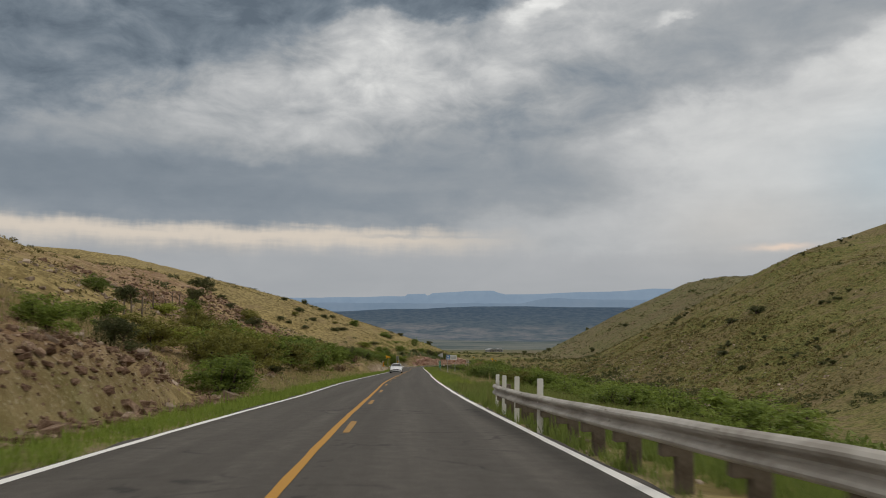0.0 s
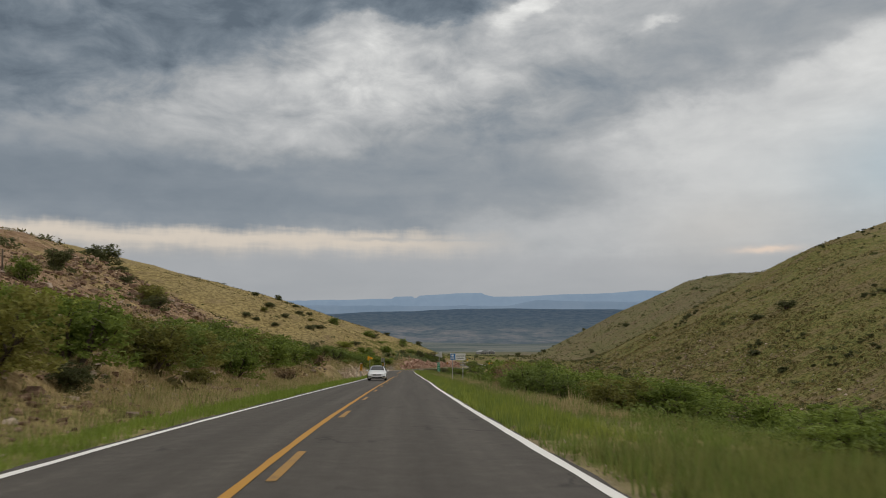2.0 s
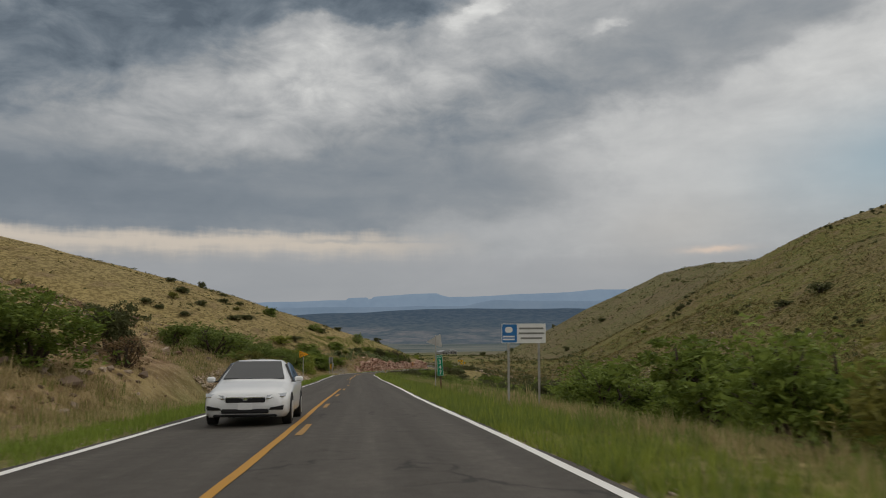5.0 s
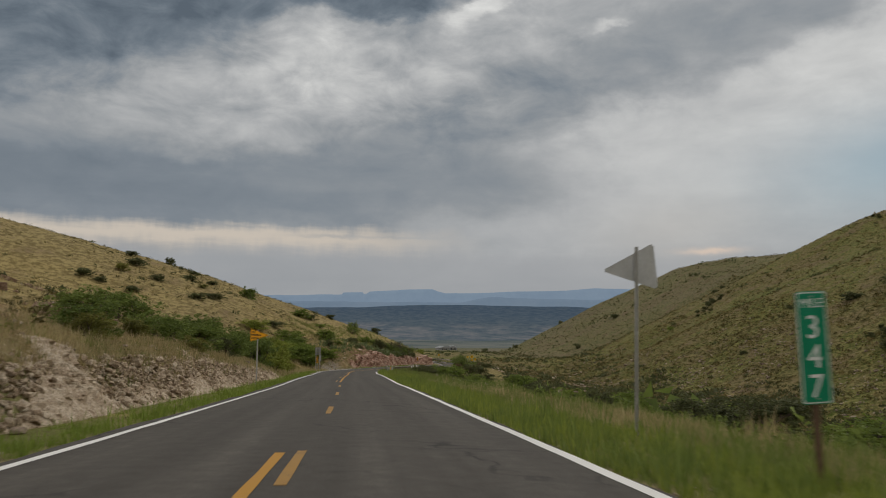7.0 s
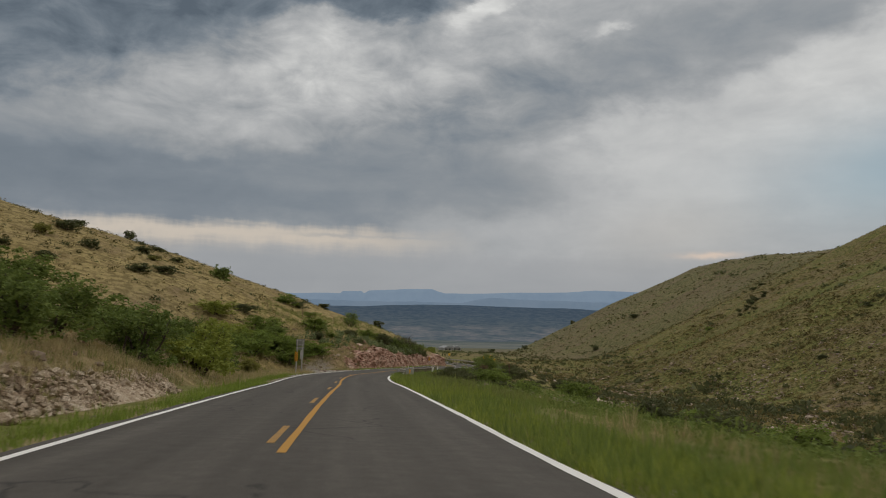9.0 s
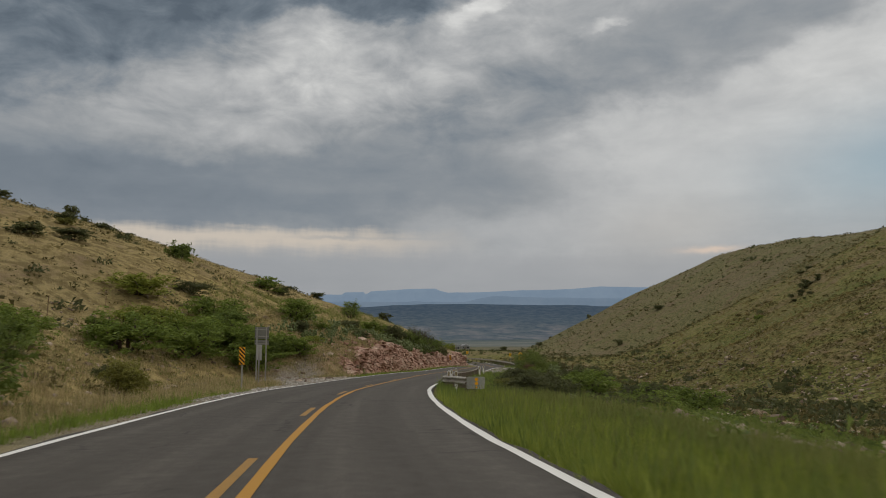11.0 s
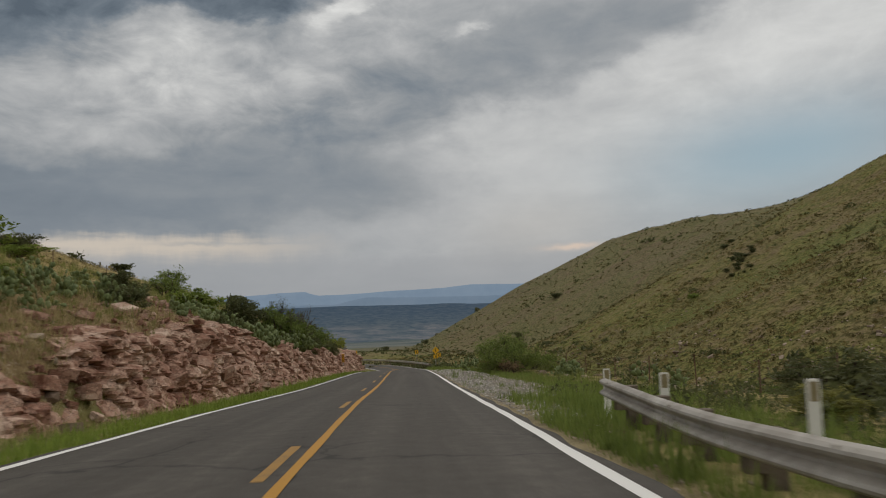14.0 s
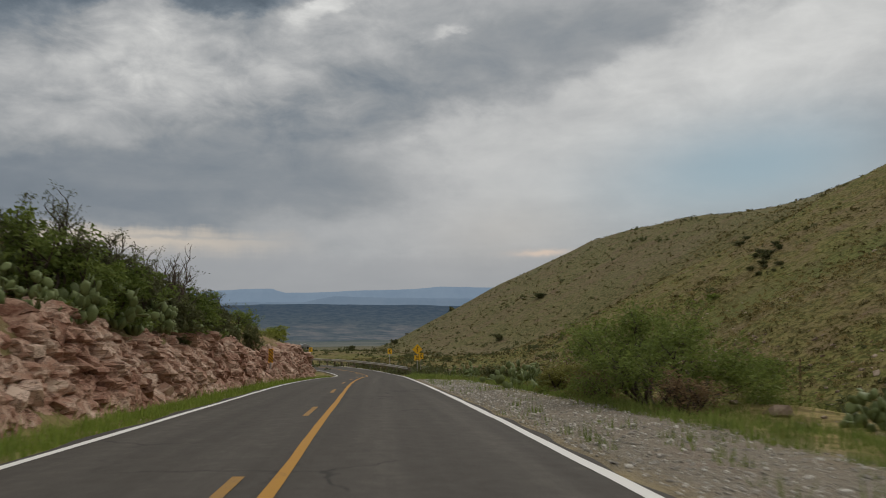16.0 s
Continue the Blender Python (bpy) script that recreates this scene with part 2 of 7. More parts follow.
def make_asphalt():
    m, t, b = material("worn_asphalt", 0.85, spec=0.25)
    at = place_of(t)
    uv = t.nodes.new("ShaderNodeUVMap").outputs[0]
    big, mid, tiny = fbm(t, at, 0.25, 4.0), fbm(t, at, 3.2, 6.0, 0.68), fbm(t, at, 45.0, 3.0)
    sep = t.nodes.new("ShaderNodeSeparateXYZ")
    t.links.new(uv, sep.inputs[0])
    u = sep.outputs[0]
    stretch = t.nodes.new("ShaderNodeMapping")
    stretch.inputs["Scale"].default_value = (2.4, 0.06, 1.0)
    t.links.new(uv, stretch.inputs[0])
    lanes = fbm(t, stretch.outputs[0], 1.0, 4.0)
    # paler wheel tracks in both lanes
    wave = op(t, "ABSOLUTE", op(t, "SUBTRACT", op(t, "ABSOLUTE", op(t, "SUBTRACT", op(t, "ABSOLUTE", u), 1.85)), 0.85))
    track = op(t, "SUBTRACT", 1.0, step(t, wave, 0.1, 0.55))
    tone = op(t, "ADD", op(t, "MULTIPLY", mid, 0.40), op(t, "ADD", op(t, "MULTIPLY", lanes, 0.32), op(t, "MULTIPLY", tiny, 0.35)))
    tone = op(t, "ADD", tone, op(t, "MULTIPLY", track, 0.06))
    col = ramp(t, tone, [(0.35, (0.048, 0.042, 0.036)), (0.6, (0.086, 0.077, 0.067)), (0.8, (0.148, 0.133, 0.116))])
    # worn joint beside the centre line
    joint = op(t, "SUBTRACT", 1.0, step(t, op(t, "ABSOLUTE", op(t, "ADD", u, op(t, "MULTIPLY", op(t, "SUBTRACT", mid, 0.5), 0.5))), 0.03, 0.22))
    col = mixed(t, op(t, "MULTIPLY", joint, op(t, "MULTIPLY", step(t, mid, 0.5, 0.62), step(t, big, 0.42, 0.56))), col, (0.032, 0.029, 0.026))
    # crack lines filled dark
    vor = t.nodes.new("ShaderNodeTexVoronoi")
    vor.feature = "DISTANCE_TO_EDGE"
    vor.inputs["Scale"].default_value = 0.33
    warpv = t.nodes.new("ShaderNodeVectorMath")
    warpv.operation = "ADD"
    t.links.new(at, warpv.inputs[0])
    nz = t.nodes.new("ShaderNodeTexNoise")
    nz.inputs["Scale"].default_value, nz.inputs["Detail"].default_value = 1.1, 5.0
    t.links.new(at, nz.inputs["Vector"])
    t.links.new(nz.outputs["Color"], warpv.inputs[1])
    t.links.new(warpv.outputs[0], vor.inputs["Vector"])
    line = op(t, "SUBTRACT", 1.0, step(t, vor.outputs["Distance"], 0.004, 0.016))
    line = op(t, "MULTIPLY", line, step(t, big, 0.5, 0.6))
    col = mixed(t, op(t, "MULTIPLY", line, 0.7), col, (0.022, 0.021, 0.02))
    t.links.new(col, b.inputs["Base Color"])
    bumped(t, b, tiny, 0.5, 0.008)
    return m


def make_paint(name, colour, worn, wear):
    m, t, b = material(name, 0.65)
    at = place_of(t)
    n = op(t, "ADD", op(t, "MULTIPLY", fbm(t, at, 3.0, 5.0, 0.7), 0.5), op(t, "MULTIPLY", fbm(t, at, 40.0, 3.0), 0.5))
    t.links.new(mixed(t, step(t, n, wear, wear + 0.16), colour, worn), b.inputs["Base Color"])
    bumped(t, b, n, 0.2, 0.005)
    return m


GROUND, ASPHALT = make_ground(), make_asphalt()
YELLOW = make_paint("yellow_road_paint", (0.46, 0.235, 0.03), (0.16, 0.1, 0.05), 0.56)
FADED = make_paint("faded_yellow_road_paint", (0.36, 0.2, 0.045), (0.13, 0.095, 0.06), 0.5)
WHITE_LINE = make_paint("white_road_paint", (0.80, 0.79, 0.76), (0.36, 0.35, 0.33), 0.62)


def make_rock(name, stops, scale):
    """Broken rock: blotches at three scales, dark seams and lichen-grey weathering."""
    m, t, b = material(name, 0.92, spec=0.15)
    at = place_of(t)
    sq = t.nodes.new("ShaderNodeMapping")
    sq.inputs["Scale"].default_value = (1.0, 1.0, 1.5)
    t.links.new(at, sq.inputs[0])
    big, mid, tiny = fbm(t, sq.outputs[0], scale, 4.0), fbm(t, sq.outputs[0], scale * 4.5, 5.0, 0.65, 0.4), fbm(t, at, scale * 28, 4.0, 0.7)
    piece = t.nodes.new("ShaderNodeNewGeometry").outputs["Random Per Island"]
    own = t.nodes.new("ShaderNodeObjectInfo").outputs["Random"]
    v = op(t, "ADD", op(t, "MULTIPLY", big, 0.55), op(t, "ADD", op(t, "MULTIPLY", mid, 0.5), op(t, "MULTIPLY", tiny, 0.22)))
    v = op(t, "ADD", v, op(t, "MULTIPLY", op(t, "SUBTRACT", op(t, "ADD", piece, own), 1.0), 0.13))
    col = ramp(t, v, stops)
    seam = op(t, "SUBTRACT", 1.0, step(t, op(t, "ABSOLUTE", op(t, "SUBTRACT", mid, 0.5)), 0.006, 0.03))
    col = mixed(t, op(t, "MULTIPLY", seam, 0.55), col, (0.07, 0.04, 0.032))
    t.links.new(col, b.inputs["Base Color"])
    bumped(t, b, op(t, "ADD", op(t, "MULTIPLY", mid, 0.6), op(t, "MULTIPLY", tiny, 0.4)), 0.9, 0.09)
    return m


RED_ROCK = make_rock("red_rock", [(0.41, (0.06, 0.027, 0.019)), (0.53, (0.22, 0.107, 0.073)), (0.64, (0.40, 0.245, 0.18)), (0.79, (0.62, 0.48, 0.385))], 0.5)
RUBBLE = make_rock("red_brown_rubble", [(0.42, (0.07, 0.04, 0.026)), (0.56, (0.20, 0.125, 0.085)), (0.68, (0.34, 0.24, 0.17)), (0.82, (0.50, 0.40, 0.31))], 1.2)
PALE_ROCK = make_rock("pale_rock", [(0.42, (0.09, 0.06, 0.04)), (0.53, (0.26, 0.185, 0.12)), (0.64, (0.47, 0.37, 0.265)), (0.78, (0.64, 0.54, 0.42))], 1.8)
STONE = grained("loose_stone", (0.17, 0.122, 0.088), (0.46, 0.37, 0.29), 2.0, 0.9, island=0.6, bump=0.4)
GRAVEL = grained("pale_gravel", (0.27, 0.25, 0.22), (0.64, 0.61, 0.555), 3.0, 0.9, island=0.7, bump=0.2)
STEEL = grained("galvanised_steel", (0.30, 0.29, 0.275), (0.56, 0.55, 0.53), 1.2, 0.5, 0.55, bump=0.1, depth=0.003)
RAIL = grained("weathered_guardrail_steel", (0.20, 0.165, 0.125), (0.62, 0.59, 0.54), 0.9, 0.55, 0.3, bump=0.12, depth=0.004)
RUST = grained("rusty_steel", (0.10, 0.055, 0.035), (0.24, 0.16, 0.11), 3.0, 0.85, 0.2)
TIMBER = grained("weathered_timber", (0.075, 0.058, 0.042), (0.22, 0.18, 0.14), 3.0, 0.9, local=True)
PLASTIC = grained("white_delineator_plastic", (0.74, 0.73, 0.68), (0.86, 0.85, 0.81), 2.0, 0.55, bump=0.05)
REFLECT = grained("amber_grey_reflector", (0.24, 0.19, 0.10), (0.34, 0.29, 0.17), 20.0, 0.35, bump=0.0)
SIGN_YELLOW = grained("yellow_sign_sheet", (0.72, 0.40, 0.015), (0.82, 0.48, 0.03), 3.0, 0.45, bump=0.0)
SIGN_ORANGE = grained("orange_yellow_sign_sheet", (0.92, 0.40, 0.012), (0.97, 0.46, 0.02), 3.0, 0.45, bump=0.0)
SIGN_BLACK = grained("black_sign_paint", (0.012, 0.012, 0.012), (0.03, 0.03, 0.028), 4.0, 0.5, bump=0.0)
SIGN_GREEN = grained("green_sign_sheet", (0.0, 0.20, 0.10), (0.01, 0.27, 0.15), 3.0, 0.45, bump=0.0)
SIGN_BLUE = grained("blue_sign_sheet", (0.02, 0.14, 0.40), (0.04, 0.20, 0.52), 3.0, 0.45, bump=0.0)
SIGN_WHITE = grained("white_sign_sheet", (0.70, 0.71, 0.72), (0.84, 0.84, 0.84), 3.0, 0.45, bump=0.0)
SIGN_BACK = grained("bare_aluminium_sign_back", (0.42, 0.42, 0.42), (0.58, 0.58, 0.585), 2.0, 0.5, 0.3, bump=0.0)
DULL_BACK = grained("grey_painted_sign_back", (0.16, 0.165, 0.15), (0.25, 0.25, 0.23), 2.0, 0.7, bump=0.0)

# ---- shape of the land ----
ROAD = [  # y, x of the centre line, height of the surface
    (-520, 5.00, 36.00), (-400, 4.40, 27.90), (-260, 2.40, 17.90), (-190, 1.89, 13.23), (-130, 0.96, 8.69), (-110, 0.24, 7.24), (-90, -0.27, 5.75), (-70, -0.69, 4.37),
    (-50, -0.90, 2.93), (-30, -1.03, 1.49), (-10, -1.05, 0.06), (10, -1.23, -1.39), (30, -1.33, -2.79), (50, -1.50, -4.18), (60, -1.64, -4.88), (70, -1.89, -5.57),
    (80, -1.99, -6.22), (90, -2.02, -6.88), (100, -2.04, -7.57), (110, -2.21, -8.25), (120, -2.08, -8.89), (130, -1.54, -9.54), (140, -0.51, -10.24), (150, 1.08, -10.86),
    (170, 5.19, -12.04), (190, 9.60, -13.33), (210, 13.94, -14.49), (230, 18.20, -15.71), (250, 22.72, -17.12), (270, 27.37, -18.62), (285, 30.01, -19.62), (300, 30.53, -20.20),
    (315, 28.09, -20.60), (330, 20.83, -21.00), (350, 7.72, -21.14), (380, -22.55, -22.38), (460, -109.28, -25.89), (600, -250.00, -32.00),
]
RY, RX, RZ = (np.array(c, float) for c in zip(*ROAD))


def spline(x, xs, ys):
    """Smooth curve through knots (cubic Hermite)."""
    x = np.asarray(x, float)
    h, d = np.diff(xs), np.diff(ys) / np.diff(xs)
    m = np.r_[d[0], (d[:-1] * h[1:] + d[1:] * h[:-1]) / (h[:-1] + h[1:]), d[-1]]
    i = np.clip(np.searchsorted(xs, x) - 1, 0, len(xs) - 2)
    t = (x - xs[i]) / h[i]
    inside = (2 * t**3 - 3 * t**2 + 1) * ys[i] + (t**3 - 2 * t**2 + t) * h[i] * m[i] + (3 * t**2 - 2 * t**3) * ys[i + 1] + (t**3 - t**2) * h[i] * m[i + 1]
    return np.where(x < xs[0], ys[0] + m[0] * (x - xs[0]), np.where(x > xs[-1], ys[-1], inside))


def road_x(y):
    return spline(y, RY, RX)


def road_z(y):
    return spline(y, RY, RZ)


def road_head(y):
    """Sine and cosine of the road's heading at y."""
    g = (road_x(np.asarray(y) + 0.5) - road_x(np.asarray(y) - 0.5))
    c = 1 / np.sqrt(1 + g * g)
    return g * c, c


def on_road(y, u):
    """The place u metres right of the centre line, square to it, at station y."""
    s, c = road_head(y)
    return road_x(y) + u * c, y - u * s


def smooth(x, lo, hi):
    t = np.clip((np.asarray(x, float) - lo) / (hi - lo), 0, 1)
    return t * t * (3 - 2 * t)


def smooth_max(a, b, k):
    h = np.clip(0.5 + 0.5 * (a - b) / k, 0, 1)
    return b + (a - b) * h + k * h * (1 - h)


_rng = np.random.RandomState(7)
_lat = _rng.rand(64, 64)


def rough_field(x, y, size):
    """Value noise from -1 to 1 with features of the given size."""
    x, y = np.asarray(x, float) / size, np.asarray(y, float) / size
    i, j = np.floor(x).astype(int), np.floor(y).astype(int)
    fx, fy = x - i, y - j
    fx, fy = fx * fx * (3 - 2 * fx), fy * fy * (3 - 2 * fy)
    g = lambda a, b: _lat[a % 64, b % 64]
    return 2 * ((g(i, j) * (1 - fx) + g(i + 1, j) * fx) * (1 - fy) + (g(i, j + 1) * (1 - fx) + g(i + 1, j + 1) * fx) * fy) - 1


def bank_foot(y):
    """How far left of the centre line the slope begins."""
    return np.interp(y, [-140, -97, -82, -20, 8, 20, 85, 105, 120, 135, 145, 158, 166, 170, 176, 262, 284], [6.2, 6.6, 10.4, 9.6, 7.4, 6.0, 5.8, 6.5, 7.5, 10.0, 13.0, 12.5, 9.2, 7.0, 6.5, 5.4, 5.8])


def bank_step(y):
    """Height of the cut face at the foot of the left slope."""
    return np.interp(y, [-140, -97, -82, -20, 10, 25, 60, 85, 110, 163, 170, 178, 185, 192, 201, 216, 238, 255, 272, 284], [1.8, 1.4, 0.5, 0.5, 0.7, 1.5, 1.6, 0.9, 0.2, 0.3, 1.2, 1.9, 2.8, 3.2, 2.2, 2.1, 2.0, 2.5, 2.6, 0.9])


def left_slope(y):
    return np.interp(y, [-140, 0, 40, 100, 160, 200, 260, 330], [0.40, 0.40, 0.34, 0.31, 0.36, 0.43, 0.43, 0.36])


def hill_foot(x, y):
    """Where the plane of the far right-hand slope passes the height zero."""
    near = 137 - 0.24 * np.clip(140 - y, 0, 400) + 17 * smooth(y, 280, 380)
    edge = 400 + 0.45 * (x - 178)
    back = 30 * smooth(y - edge, -25, 135)
    return near + back + 1.3 * np.clip(y - 660, 0, 900)


def land_z(x, y):
    x, y = np.broadcast_arrays(np.asarray(x, float), np.asarray(y, float))
    s, c = road_head(y)
    u = (x - road_x(y)) * c
    zr = road_z(y)
    # right of the road: shoulder, ravine, hill
    down = np.interp(u, [0, 5.0, 8.0, 14, 26, 45, 65, 80, 400], [-0.06, -0.09, -0.22, -1.1, -3.4, -6.4, -8.8, -9.4, -9.6])
    pull = smooth(y, 158, 172) * (1 - smooth(y, 236, 256))
    flat = np.interp(u, [0, 4.6, 13, 17, 26, 45, 400], [-0.06, -0.10, -0.40, -1.2, -4.0, -6.6, -7.0])
    down = down * (1 - pull) + flat * pull
    right = zr + down
    foot = hill_foot(x, y)
    slope = 0.5 * (x - foot)
    behind = smooth(y - 400 - 0.45 * (x - 178), -20, 110)
    cap, bent = 28 + 9 * behind, 0.62 - 0.50 * behind
    slope = np.where(slope > cap, cap + bent * (slope - cap), slope)
    slope = slope + 2.5 * np.exp(-(((x - 200) / 45) ** 2) - ((y - 262) / 45) ** 2) - 6.0 * np.exp(-(((x - 232) / 38) ** 2) - ((y - 440) / 50) ** 2)
    slope = slope + 1.6 * rough_field(x + 30, y, 55) + 0.8 * rough_field(x, y, 21)
    slope = slope + 11.4 * np.exp(-(((y - 374) / 40) ** 2)) * smooth(x, 192, 238)
    dell = 343 - 0.7 * (x - 140)
    slope = slope - 2.6 * np.exp(-(((y - dell) / 20) ** 2)) * smooth(x, 98, 125)
    gully = (y - 440 - 0.45 * (210 - x)) / 19
    slope = slope - 6.5 * np.exp(-gully * gully) * smooth(x, 128, 165) * (1 - smooth(x, 205, 240))
    hill = smooth_max(right, slope, 4.0)
    right = np.where(u > 20, right + (hill - right) * smooth(u, 20, 34), right)
    # left of the road: verge, cut, slope
    v, vf = -u, bank_foot(y)
    edge = np.interp(v, [0, 4.6, 6.0, 30], [-0.06, -0.10, -0.16, -0.16]) + 0.5 * smooth(v, 6.0, 11.0) * smooth(y, -97, -82) * (1 - smooth(y, -20, 5))
    face = bank_step(y) * smooth(v - vf, 0.0, 1.7) * np.where(y > 170, 0.98, 1.0)
    w = np.clip(v - vf - 0.5, 0, None)
    bend = np.interp(y, [-140, 20, 110, 200], [27, 33, 40, 18])
    after = np.interp(y, [-140, -40, 10, 110, 200], [0.04, 0.12, 0.5, 0.72, 0.78])
    w = np.where(w > 70, 70 + 0.8 * (w - 70), w)
    w = np.where(w > 120, 120 + 0.3 * (w - 120), w)
    rise = left_slope(y) * np.where(w > bend, bend + after * (w - bend), w)
    spur = smooth(y, 262, 300) * 0.8
    rise = rise * (1 - spur * smooth(w, 0, 30))
    knoll = 2.3 * np.exp(-(((y - 10) / 17) ** 2)) * smooth(v, 14, 32) * (1 - smooth(v, 60, 95))
    left = zr + edge + face + rise + knoll + smooth(w, 1, 12) * (0.5 * rough_field(x, y, 9) + 0.9 * rough_field(x + 9, y, 27))
    z = np.where(u > 0, right, left)
    z = z + smooth(np.abs(u), 6, 12) * (0.10 * rough_field(x, y, 2.3) + 0.16 * rough_field(x, y, 5.1))
    # ahead, everything sinks to the valley floor
    floor = np.interp(y, [280, 480, 700, 1200, 2200, 6000], [-26, -31, -37, -56, -84, -92]) + 3 * rough_field(x, y, 140)
    sink = smooth(y, 320, 470)
    low = np.where(x > road_x(y) - 30, floor, floor + 0)
    keep = np.maximum(smooth_max(low, slope, 8.0), low)
    return z * (1 - sink) + keep * sink


def mesh_of(name, verts, faces, mat, smooth_faces=False):
    me = bpy.data.meshes.new(name)
    me.from_pydata([tuple(map(float, v)) for v in verts] if not isinstance(verts, np.ndarray) else verts.tolist(), [], faces if isinstance(faces, list) else faces.tolist())
    me.materials.append(mat)
    if smooth_faces:
        me.polygons.foreach_set("use_smooth", [True] * len(me.polygons))
    me.update()
    return me


def grid_faces(rows, cols):
    i = np.arange(rows * cols).reshape(rows, cols)
    return np.stack([i[:-1, :-1].ravel(), i[:-1, 1:].ravel(), i[1:, 1:].ravel(), i[1:, :-1].ravel()], 1)


def stations():
    return np.concatenate([np.arange(-520, -150, 14.0), np.arange(-150, 300, 1.6), np.arange(300, 760, 6.0), 760 * 1.06 ** np.arange(0, 32)])


def offsets():
    near = np.concatenate([np.arange(0, 18, 0.75), np.arange(18, 60, 2.2), np.arange(60, 300, 5.0), 300 * 1.13 ** np.arange(0, 20)])
    return np.concatenate([-near[:0:-1], near])


YS, US = stations(), offsets()
GY, GU = np.meshgrid(YS, US, indexing="ij")
GX = road_x(np.clip(GY, -520, 330)) * np.exp(-((np.clip(GY - 330, 0, None) / 160) ** 2)) + GU
GZ = land_z(GX, GY)
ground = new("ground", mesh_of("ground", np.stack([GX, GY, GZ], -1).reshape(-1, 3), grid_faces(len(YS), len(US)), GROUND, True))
tagged(ground, "dry grassy desert hillsides with bare soil, gravel and a bushy ravine", "ground", kind="structure")


def zone(name, values):
    a = ground.data.attributes.new(name, "FLOAT", "POINT")
    a.data.foreach_set("value", np.clip(values, 0, 1).astype(np.float32).ravel())


_s, _c = road_head(GY)
LU = (GX - road_x(GY)) * _c
RIGHT_FLAT = smooth(GY, 160, 174) * (1 - smooth(GY, 236, 252)) * smooth(LU, 3.5, 4.2) * (1 - smooth(LU - np.interp(GY, [166, 171.5, 175.5, 182, 190, 200, 209, 218, 225, 242], [4.0, 4.5, 5.7, 6.9, 7.2, 7.6, 8.0, 7.0, 6.2, 5.0]), -0.6, 0.9))
LEFT_FLAT = smooth(GY, 104, 112) * (1 - smooth(GY - 164.5 - 0.75 * (-LU - 4.5), -0.6, 1.0)) * smooth(-LU, 3.4, 3.8) * (1 - smooth(-LU - np.interp(GY, [108, 126, 135, 141, 147, 152.5, 157, 163, 168, 174], [4.3, 5.0, 5.6, 6.0, 6.8, 9.3, 10.6, 11.6, 10.0, 6.0]), -0.5, 0.8))
EDGE_GRIT = (1 - smooth(np.abs(LU), 3.9, 4.5)) * 0.5
zone("gravel", np.maximum(np.maximum(RIGHT_FLAT, LEFT_FLAT), EDGE_GRIT))
zone("green", smooth(LU, 5, 30))
cut = (0.45 + 0.55 * smooth(GY, 5, 25)) * (1 - 0.95 * smooth(GY, 95, 115) * (1 - smooth(GY, 164, 172))) * (smooth(-LU - bank_foot(GY), -0.3, 0.4) * (1 - smooth(-LU - bank_foot(GY), 3.0, 8.0)))
zone("red", np.maximum(cut, (1 - smooth(GY, -10 + 25 * smooth(-LU, 14, 26), 20 + 14 * smooth(-LU, 14, 26))) * np.maximum(smooth(-LU, 6, 12), smooth(-LU, 5.4, 6.4) * (1 - smooth(GY, -100, -88))) * (0.5 + 0.45 * (1 - smooth(GY, -100, -85)) * (1 - smooth(-LU, 9, 13)) + 0.6 * rough_field(GX, GY, 14) + 0.3 * rough_field(GX, GY, 5) + 0.5 * smooth(-LU, 14, 20) * (1 - smooth(-LU, 32, 40)) * smooth(GY, -60, -40))))
DELL = 0.75 * np.exp(-(((GY - 343 + 0.7 * (GX - 140)) / 16) ** 2)) * smooth(GX, 98, 125) * (1 - smooth(GX, 190, 230))
zone("lush", np.maximum(DELL + smooth(LU, 9, 16) * (1 - smooth(LU, 30, 52)) * (1 - smooth(GY, 135, 180)) * 0.7, smooth(np.abs(LU), 4.0, 4.7) * (1 - smooth(np.abs(LU), 6.5, 9)) * 0.7 * (1 - RIGHT_FLAT) * (1 - LEFT_FLAT)))
zone("dun", smooth(GY - 428 - 0.45 * (210 - GX), 0, 14) * smooth(GX, 60, 110) + 0.45 * smooth(-LU, 13, 22) * smooth(GY, 90, 130) * (0.2 + 0.8 * rough_field(GX, GY, 26) + 0.6 * rough_field(GX, GY, 9)))
# share of the haze-tinted ground colour, rising with distance
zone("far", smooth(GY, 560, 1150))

# ---- far distance ----
def ridge(name, y, xs, tops, foot, mat, depth, wobble):
    """A long flat-topped range: front scree, cliff, and top going back."""
    cols = np.unique(np.concatenate([np.linspace(xs[0], xs[-1], 260), np.linspace(-900, 1900, 420)]))
    top = np.interp(cols, xs, tops) + wobble * (0.6 * rough_field(cols, cols * 0 + y, 130) + 0.4 * rough_field(cols, cols * 0 + y, 47))
    bow = 0.25 * wobble * 6 * rough_field(cols, cols * 0 + 50, 210)
    rows = [(0.0, -depth * 0.5), (0.28, -depth * 0.22), (0.5, -depth * 0.1), (0.62, -depth * 0.06), (0.9, -depth * 0.03), (1.0, 0.0), (1.0, depth)]
    pts = [(x, y + d + b * (1 - f), foot + (t - foot) * f) for f, d in rows for x, t, b in zip(cols, top, bow)]
    return new(name, mesh_of(name, pts, grid_faces(len(rows), len(cols)), mat, True))


